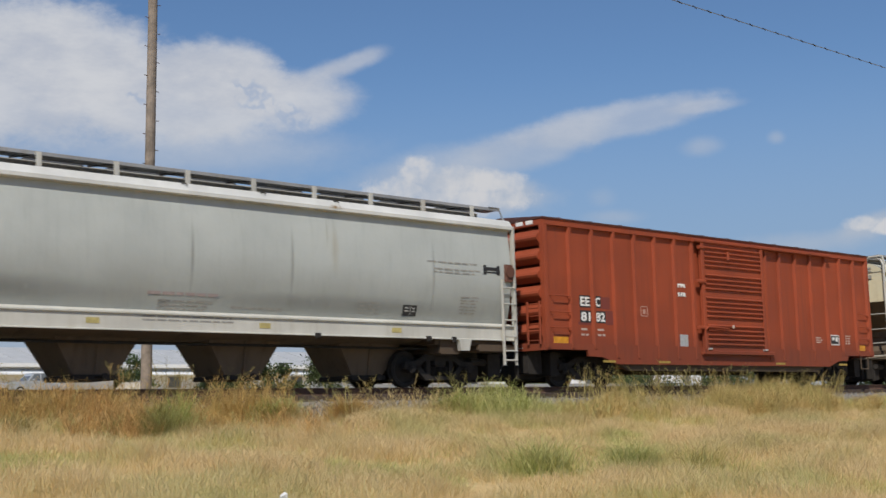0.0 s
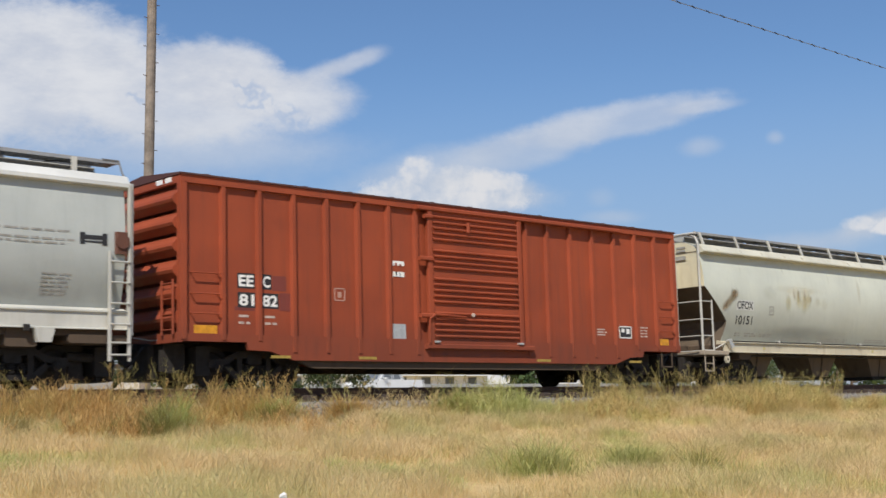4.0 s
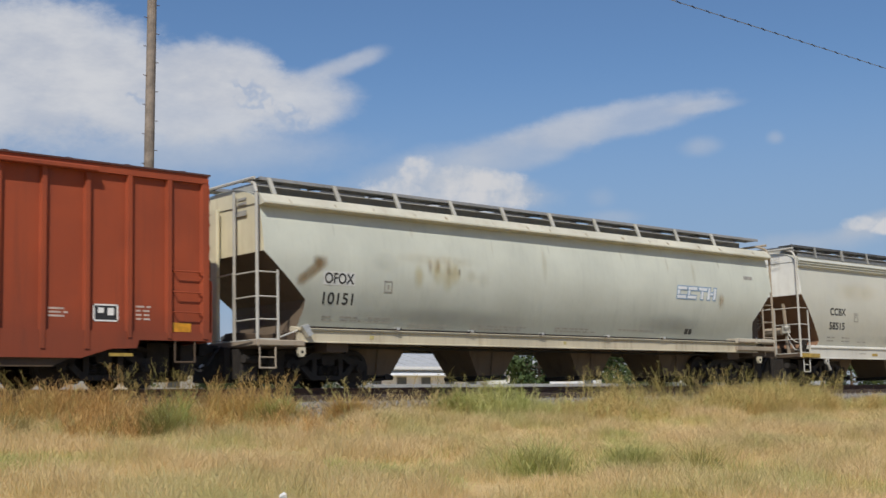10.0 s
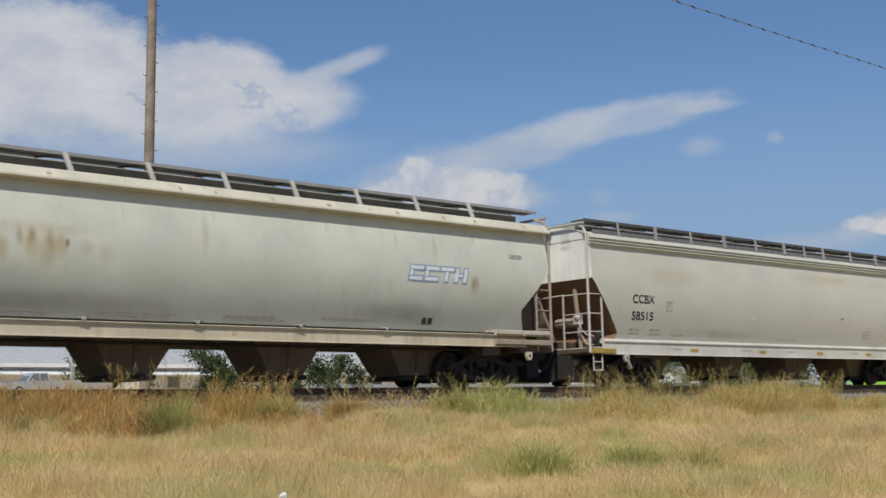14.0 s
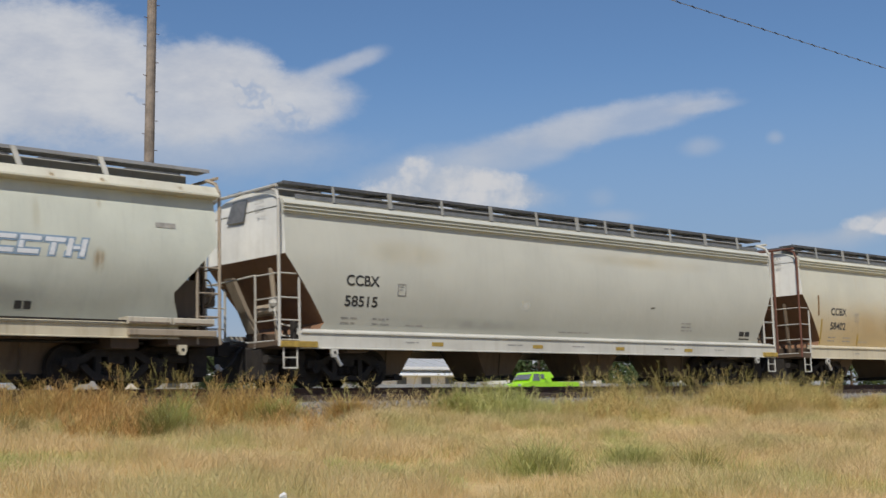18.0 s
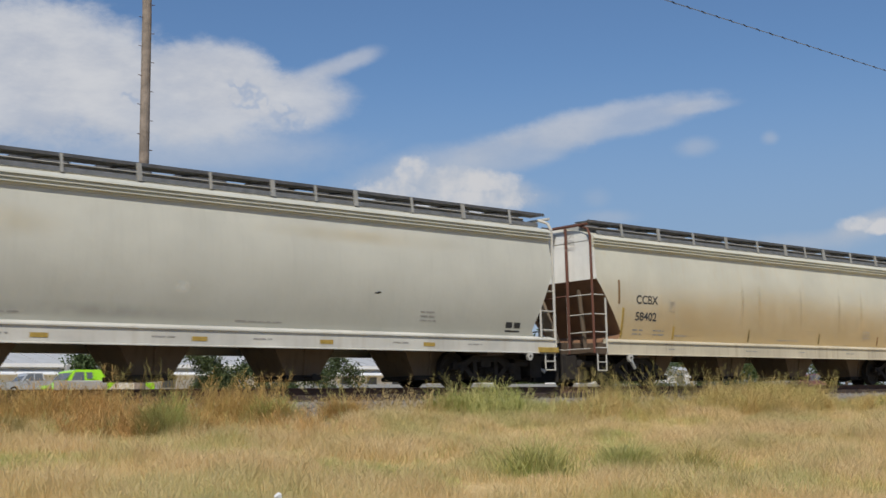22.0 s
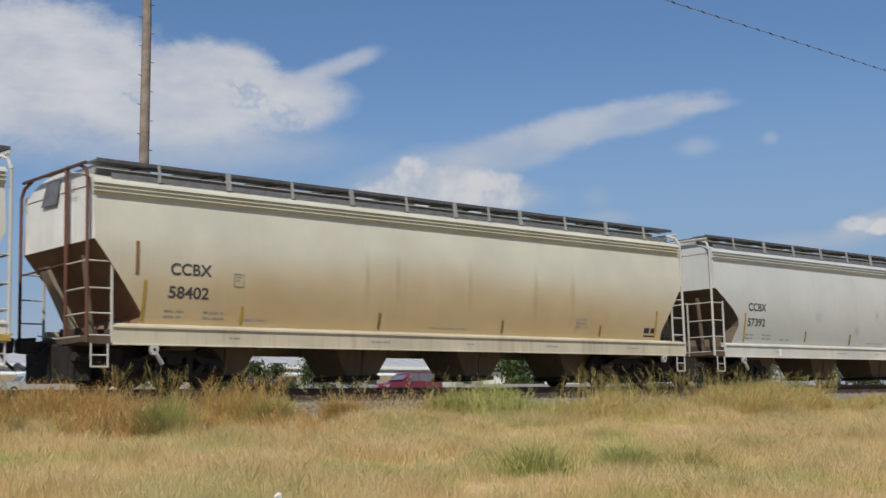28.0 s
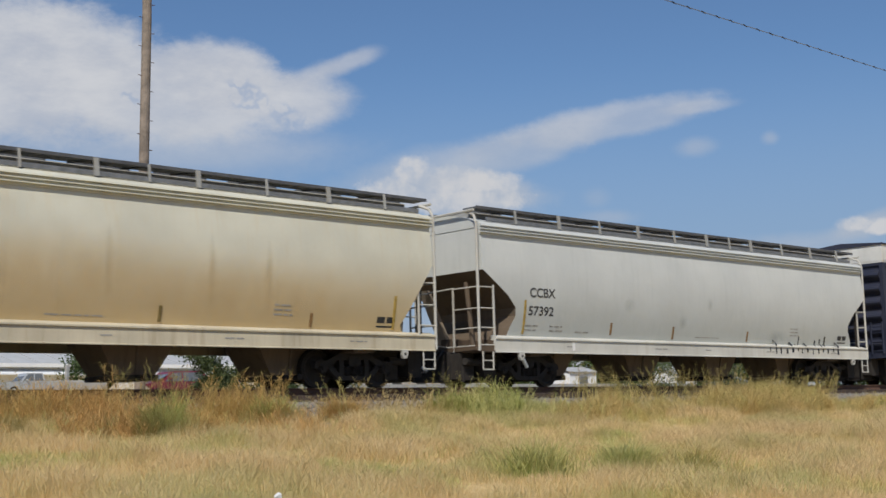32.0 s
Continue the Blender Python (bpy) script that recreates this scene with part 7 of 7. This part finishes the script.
def long_building(x0, x1, y0, y1, z0, eave, ridge, windows, label, skirt=None, door=None):
    """A long low metal-clad building: walls, a pitched roof, a fascia and a row of windows."""
    b = thing("building", label, "building")
    part("wall", Shape().box(x0, x1, y0, y1, z0, eave), WALL_WHITE, b, "white metal siding")
    ym = (y0 + y1) / 2
    r = Shape().run([(y0 - 0.7, eave - 0.05), (ym, ridge), (y1 + 0.7, eave - 0.05), (y1 + 0.7, eave + 0.1), (ym, ridge + 0.15), (y0 - 0.7, eave + 0.1)], x0 - 0.6, x1 + 0.6)
    roof = part("roof", r, ROOF_GREY, b, "grey metal roof")
    for k in range(int((x1 - x0) / 2.4)):
        xx = x0 + 2.4 * k
        part("roof_seam", Shape().run([(y0 - 0.7, eave + 0.1), (y0 - 0.7, eave + 0.15), (ym, ridge + 0.2), (ym, ridge + 0.15)], xx, xx + 0.06), ROOF_GREY, roof)
    part("fascia", Shape().box(x0 - 0.6, x1 + 0.6, y0 - 0.76, y0 - 0.7, eave - 0.22, eave + 0.12), WALL_WHITE, b)
    if skirt:
        s = Shape().run([(y0 - 0.02, skirt + 0.45), (y0 - 0.9, skirt), (y0 - 0.9, skirt - 0.12), (y0 - 0.02, skirt - 0.05)], x0, x1)
        part("canopy", s, WALL_WHITE, b, "shallow white canopy over the windows")
    for wx, wz, ww, wh in windows:
        fr = Shape().box(wx - ww / 2 - 0.08, wx + ww / 2 + 0.08, y0 - 0.06, y0 - 0.005, wz - 0.08, wz + wh + 0.08)
        win = part("window", fr, CONCRETE, b)
        part("pane", Shape().box(wx - ww / 2, wx + ww / 2, y0 - 0.08, y0 - 0.062, wz, wz + wh), DARK_GLASS, win)
    return b


long_building(30, 107.5, 110, 124, 4.2, 7.15, 9.0, [(64.9 + 3.64 * i, 5.1, 1.25, 0.95) for i in range(12)], "long white metal-clad building with grey roof and small windows", 6.35)
long_building(113, 152, 112, 126, 4.2, 6.9, 8.6, [(116 + 3.64 * i, 5.1, 1.3, 0.95) for i in range(10)], "second white metal-clad building with grey roof", 6.2)
long_building(-30, 26, 112, 126, 4.2, 7.3, 9.0, [(-26 + 4.2 * i, 5.2, 1.4, 1.0) for i in range(12)], "white metal-clad shed with grey roof", None)
# sheds and a trailer across the road
def shed(label, x0, x1, y0, y1, z0, eave):
    b = thing("shed", label, "shed")
    part("wall", Shape().box(x0, x1, y0, y1, z0, eave, 0.02), WALL_WHITE, b)
    part("roof", Shape().run([(y0 - 0.2, eave), ((y0 + y1) / 2, eave + 0.45), (y1 + 0.2, eave), (y1 + 0.2, eave + 0.07), ((y0 + y1) / 2, eave + 0.52), (y0 - 0.2, eave + 0.07)], x0 - 0.15, x1 + 0.15), ROOF_GREY, b)
    part("door", Shape().box((x0 + x1) / 2 - 0.55, (x0 + x1) / 2 + 0.55, y0 - 0.04, y0 - 0.005, z0 + 0.4, eave - 0.35), DARK_GLASS, b, "dark doorway")


shed("white site trailer with a dark doorway", 83.9, 87.4, 75.0, 78.0, 3.0, 5.1)
shed("white shed with a dark doorway", 103.0, 108.0, 79.5, 83.0, 3.1, 5.5)
single("marker_post", Shape().box(34.55, 34.75, 69.95, 70.15, 2.75, 5.15, 0.02), CONCRETE, "white square marker post", "post")
single("low_wall", Shape().box(28.1, 30.6, 57.6, 58.2, 2.6, 3.76, 0.04), CONCRETE, "low grey concrete wall before the road", "wall")
mound = Shape().ball((31.7, 57.5, 2.75), 1.35, 14, 0.72)
mrng = random.Random(3)
mound.v = [(x + mrng.uniform(-0.1, 0.1), y + mrng.uniform(-0.1, 0.1), z + mrng.uniform(-0.12, 0.06)) for x, y, z in mound.v]
single("sand_pile", mound, plain("pale_sand", (0.42, 0.37, 0.29), 0.95, 0, 0.2, 5, 0.6), "low pale heap of sand beside the road", "sand pile", smooth=50)


# ---- road vehicles ----
TYRE = plain("black_tyre_rubber", (0.02, 0.02, 0.02), 0.85, 0, 0.2, 8)
LIGHT_RED = plain("red_tail_lamp", (0.35, 0.02, 0.02), 0.3, 0, 0.1, 8)


def coat(name, col):
    m, t, sh = material(name, 0.28)
    obj = t.node("ShaderNodeTexCoord").outputs["Object"]
    t.put(sh, "Base Color", t.mix(t.ramp(t.noise(obj, 1.5, 4), 0.3, 0.7), tuple(c * 0.92 for c in col), col))
    t.put(sh, "Coat Weight", 0.5)
    return m


ROAD_WHEELS = []


def vehicle(name, label, category, mat, at, kind):
    """A car that faces -x, 5.4 m (pickup) or 4.7 m long; z = 0 the road."""
    v = thing(name, label, category, at)
    if kind == "pickup":
        low = [(-2.75, 0.45), (-2.78, 0.85), (-2.6, 1.02), (-1.25, 1.14), (2.65, 1.12), (2.7, 0.6), (2.6, 0.45)]
        cab = [(-1.15, 1.12), (-0.55, 1.78), (0.75, 1.80), (0.95, 1.12)]
        glass = [(-0.95, 1.16), (-0.48, 1.70), (-0.02, 1.71), (-0.02, 1.16)], [(0.06, 1.16), (0.06, 1.71), (0.66, 1.71), (0.78, 1.16)]
        ax, half = (-1.75, 1.75), 0.92
    elif kind == "long pickup":
        low = [(-2.98, 0.42), (-3.05, 0.72), (-2.9, 0.88), (-2.1, 0.98), (3.0, 0.98), (3.05, 0.6), (2.95, 0.42)]
        cab = [(-2.2, 0.96), (-1.8, 1.62), (-1.58, 1.70), (0.1, 1.70), (0.7, 0.96)]
        glass = [(-1.98, 1.06), (-1.7, 1.55), (-1.2, 1.57), (-1.2, 1.06)], [(-1.05, 1.2), (-1.05, 1.55), (-0.7, 1.55), (-0.7, 1.2)]
        ax, half = (-2.0, 1.9), 0.95
    else:
        low = [(-2.3, 0.40), (-2.34, 0.75), (-2.15, 0.93), (-1.2, 1.03), (2.2, 1.05), (2.3, 0.6), (2.2, 0.40)]
        cab = [(-1.15, 1.02), (-0.45, 1.62), (1.6, 1.66), (2.15, 1.05)]
        glass = [(-0.95, 1.06), (-0.40, 1.55), (0.15, 1.57), (0.15, 1.06)], [(0.25, 1.06), (0.25, 1.57), (1.45, 1.58), (1.85, 1.08)]
        ax, half = (-1.4, 1.35), 0.88
    part("body", Shape().prism(low, -half, half), mat, v)
    c = Shape()
    n = len(cab)
    verts = [(x, s * (half - (0.02 if z < 1.2 else 0.16)), z) for s in (-1, 1) for x, z in cab]
    c.add(verts, [tuple(range(n)), tuple(range(2 * n - 1, n - 1, -1))] + [(i, (i + 1) % n, n + (i + 1) % n, n + i) for i in range(n)])
    cb = part("cab", c, mat, v)
    for pane in glass:
        for s in (-1, 1):
            g = Shape()
            m = len(pane)
            a = [(x, s * (half - 0.005 - (0.14 * (z - 1.1) / 0.65)), z) for x, z in pane]
            b = [(x, s * (half - 0.05 - (0.14 * (z - 1.1) / 0.65)), z) for x, z in pane]
            g.add(a + b, [tuple(range(m)), tuple(range(2 * m - 1, m - 1, -1))] + [(i, (i + 1) % m, m + (i + 1) % m, m + i) for i in range(m)])
            part("side_window", g, DARK_GLASS, cb)
    w = Shape()
    w.add([(cab[0][0] - 0.02, -half + 0.14, 1.16), (cab[0][0] - 0.02, half - 0.14, 1.16), (cab[1][0] - 0.03, half - 0.22, cab[1][1] - 0.06), (cab[1][0] - 0.03, -half + 0.22, cab[1][1] - 0.06)], [(0, 1, 2, 3)])
    part("windscreen", w, DARK_GLASS, cb)
    for s in (-1, 1):
        part("headlight", Shape().box(low[1][0] - 0.02, low[1][0] + 0.12, s * (half - 0.3) - 0.15, s * (half - 0.3) + 0.15, 0.68, 0.84, 0.02), BRIGHT, v)
        part("tail_lamp", Shape().box(low[-2][0] - 0.1, low[-2][0] + 0.03, s * (half - 0.12) - 0.08, s * (half - 0.12) + 0.08, 0.75, 0.98, 0.02), LIGHT_RED, v)
        part("mirror", Shape().box(-0.75, -0.6, s * (half + 0.1) - 0.1, s * (half + 0.1) + 0.1, 1.14, 1.28, 0.03), mat, v)
    part("bumper", Shape().box(low[0][0] - 0.08, low[0][0] + 0.1, -half + 0.05, half - 0.05, 0.42, 0.6, 0.03), CAST, v)
    for x in ax:
        for s in (-1, 1):
            ty = Shape().tube((0, -0.11, 0), (0, 0.11, 0), 0.35, 18)
            wheel = part("wheel", ty, TYRE, v, smooth=40, at=pose(x, s * (half - 0.08), 0.35))
            ROAD_WHEELS.append((wheel, v, x, s * (half - 0.08)))
            rim = Shape().tube((0, -0.116, 0), (0, 0.116, 0), 0.21, 10)
            part("rim", rim, BRIGHT, wheel)
    return v


LIME = coat("lime_green_car_paint", (0.36, 0.72, 0.015))
MAROON = coat("maroon_car_paint", (0.17, 0.012, 0.03))
CAR_WHITE = coat("white_car_paint", (0.75, 0.75, 0.74))
SILVER = coat("silver_car_paint", (0.36, 0.38, 0.40))
LANE = 2.90
lime = vehicle("pickup_truck", "lime green pickup truck with a low bed on the road", "pickup truck", LIME, pose(70, 65, LANE), "long pickup")
maroon = vehicle("car", "maroon car on the road", "car", MAROON, pose(50, 65, LANE), "suv")
maroon_late = vehicle("car", "maroon car with an added low white block behind", "car", MAROON, pose(120, 65, LANE), "suv")
# added block for a white patch of unknown cause behind the car
part("tail_block", Shape().box(2.32, 3.5, -0.75, 0.75, 0.42, 0.98, 0.05), CAR_WHITE, maroon_late, "low white block added at its tail")
white_pickup = vehicle("pickup_truck", "white pickup truck on the road", "pickup truck", CAR_WHITE, pose(68, 65, LANE), "pickup")
vehicle("pickup_truck", "silver pickup truck parked before the white building", "pickup truck", SILVER, pose(46.2, 100.0, 4.18), "pickup")
# plain white box added in place of a small parked white car
single("white_box", Shape().box(39.6, 40.6, 72.0, 72.6, 2.85, 4.35, 0.04), CAR_WHITE, "white box standing in for a parked car beyond the road", "utility box")


# ---- what moves ----
# how far the train has rolled, second by second
ROLLED = [0.0, 2.7, 5.35, 7.918, 10.537, 13.133, 15.725, 18.268, 20.827, 23.368, 25.889, 28.433, 30.932, 33.412, 35.906, 38.376, 40.831, 43.314,
          45.788, 48.23, 50.648, 53.057, 55.495, 57.967, 60.416, 62.86, 65.285, 67.673, 70.037, 72.394, 74.775, 77.202, 79.612]


def rolled(t):
    i = min(31, int(t))
    u = t - i
    m = np.gradient(ROLLED)
    return float(ROLLED[i] * (2 * u**3 - 3 * u**2 + 1) + m[i] * (u**3 - 2 * u**2 + u) + ROLLED[i + 1] * (3 * u**2 - 2 * u**3) + m[i + 1] * (u**3 - u**2))


def motions():
    for car, X in CARS:
        walk(car, [(t, pose(X - rolled(t), TRACK, RAIL)) for t in range(33)])
    times = [0.2 * i for i in range(161)]
    for ob, x in WHEELSETS:
        walk(ob, [(t, pose(x, 0, WHEEL_R, 0, -math.degrees(rolled(t) / WHEEL_R), 0)) for t in times])
    walk(lime, [(t, pose(x, 65, LANE)) for t, x in ((0, 290), (14, 116), (16.5, 86.5), (17.6, 73.2), (18, 69.1), (20, 49.05), (21, 41.2), (21.5, 37.5), (22, 33.9), (22.5, 29.8), (32, -55))])
    # cars on the road: place and time pairs, then straight on at the same speed
    for v, t0, x0, speed in ((maroon, 27.6, 47.9, -10.2), (white_pickup, 3.1, 71.1, -19.0)):
        walk(v, [(t, pose(x0 + speed * (t - t0), 65, LANE)) for t in (0, 8, 16, 24, 32)])
    # the second maroon one slows down
    walk(maroon_late, [(t, pose(x, 65, LANE)) for t, x in ((0, 440), (26, 85), (27.5, 63.5), (28, 56.6), (28.3, 52.0), (28.6, 47.6), (29.0, 44.4), (29.4, 42.6), (29.8, 41.6), (30.2, 41.0), (30.6, 40.2), (32, 38.6))])


motions()
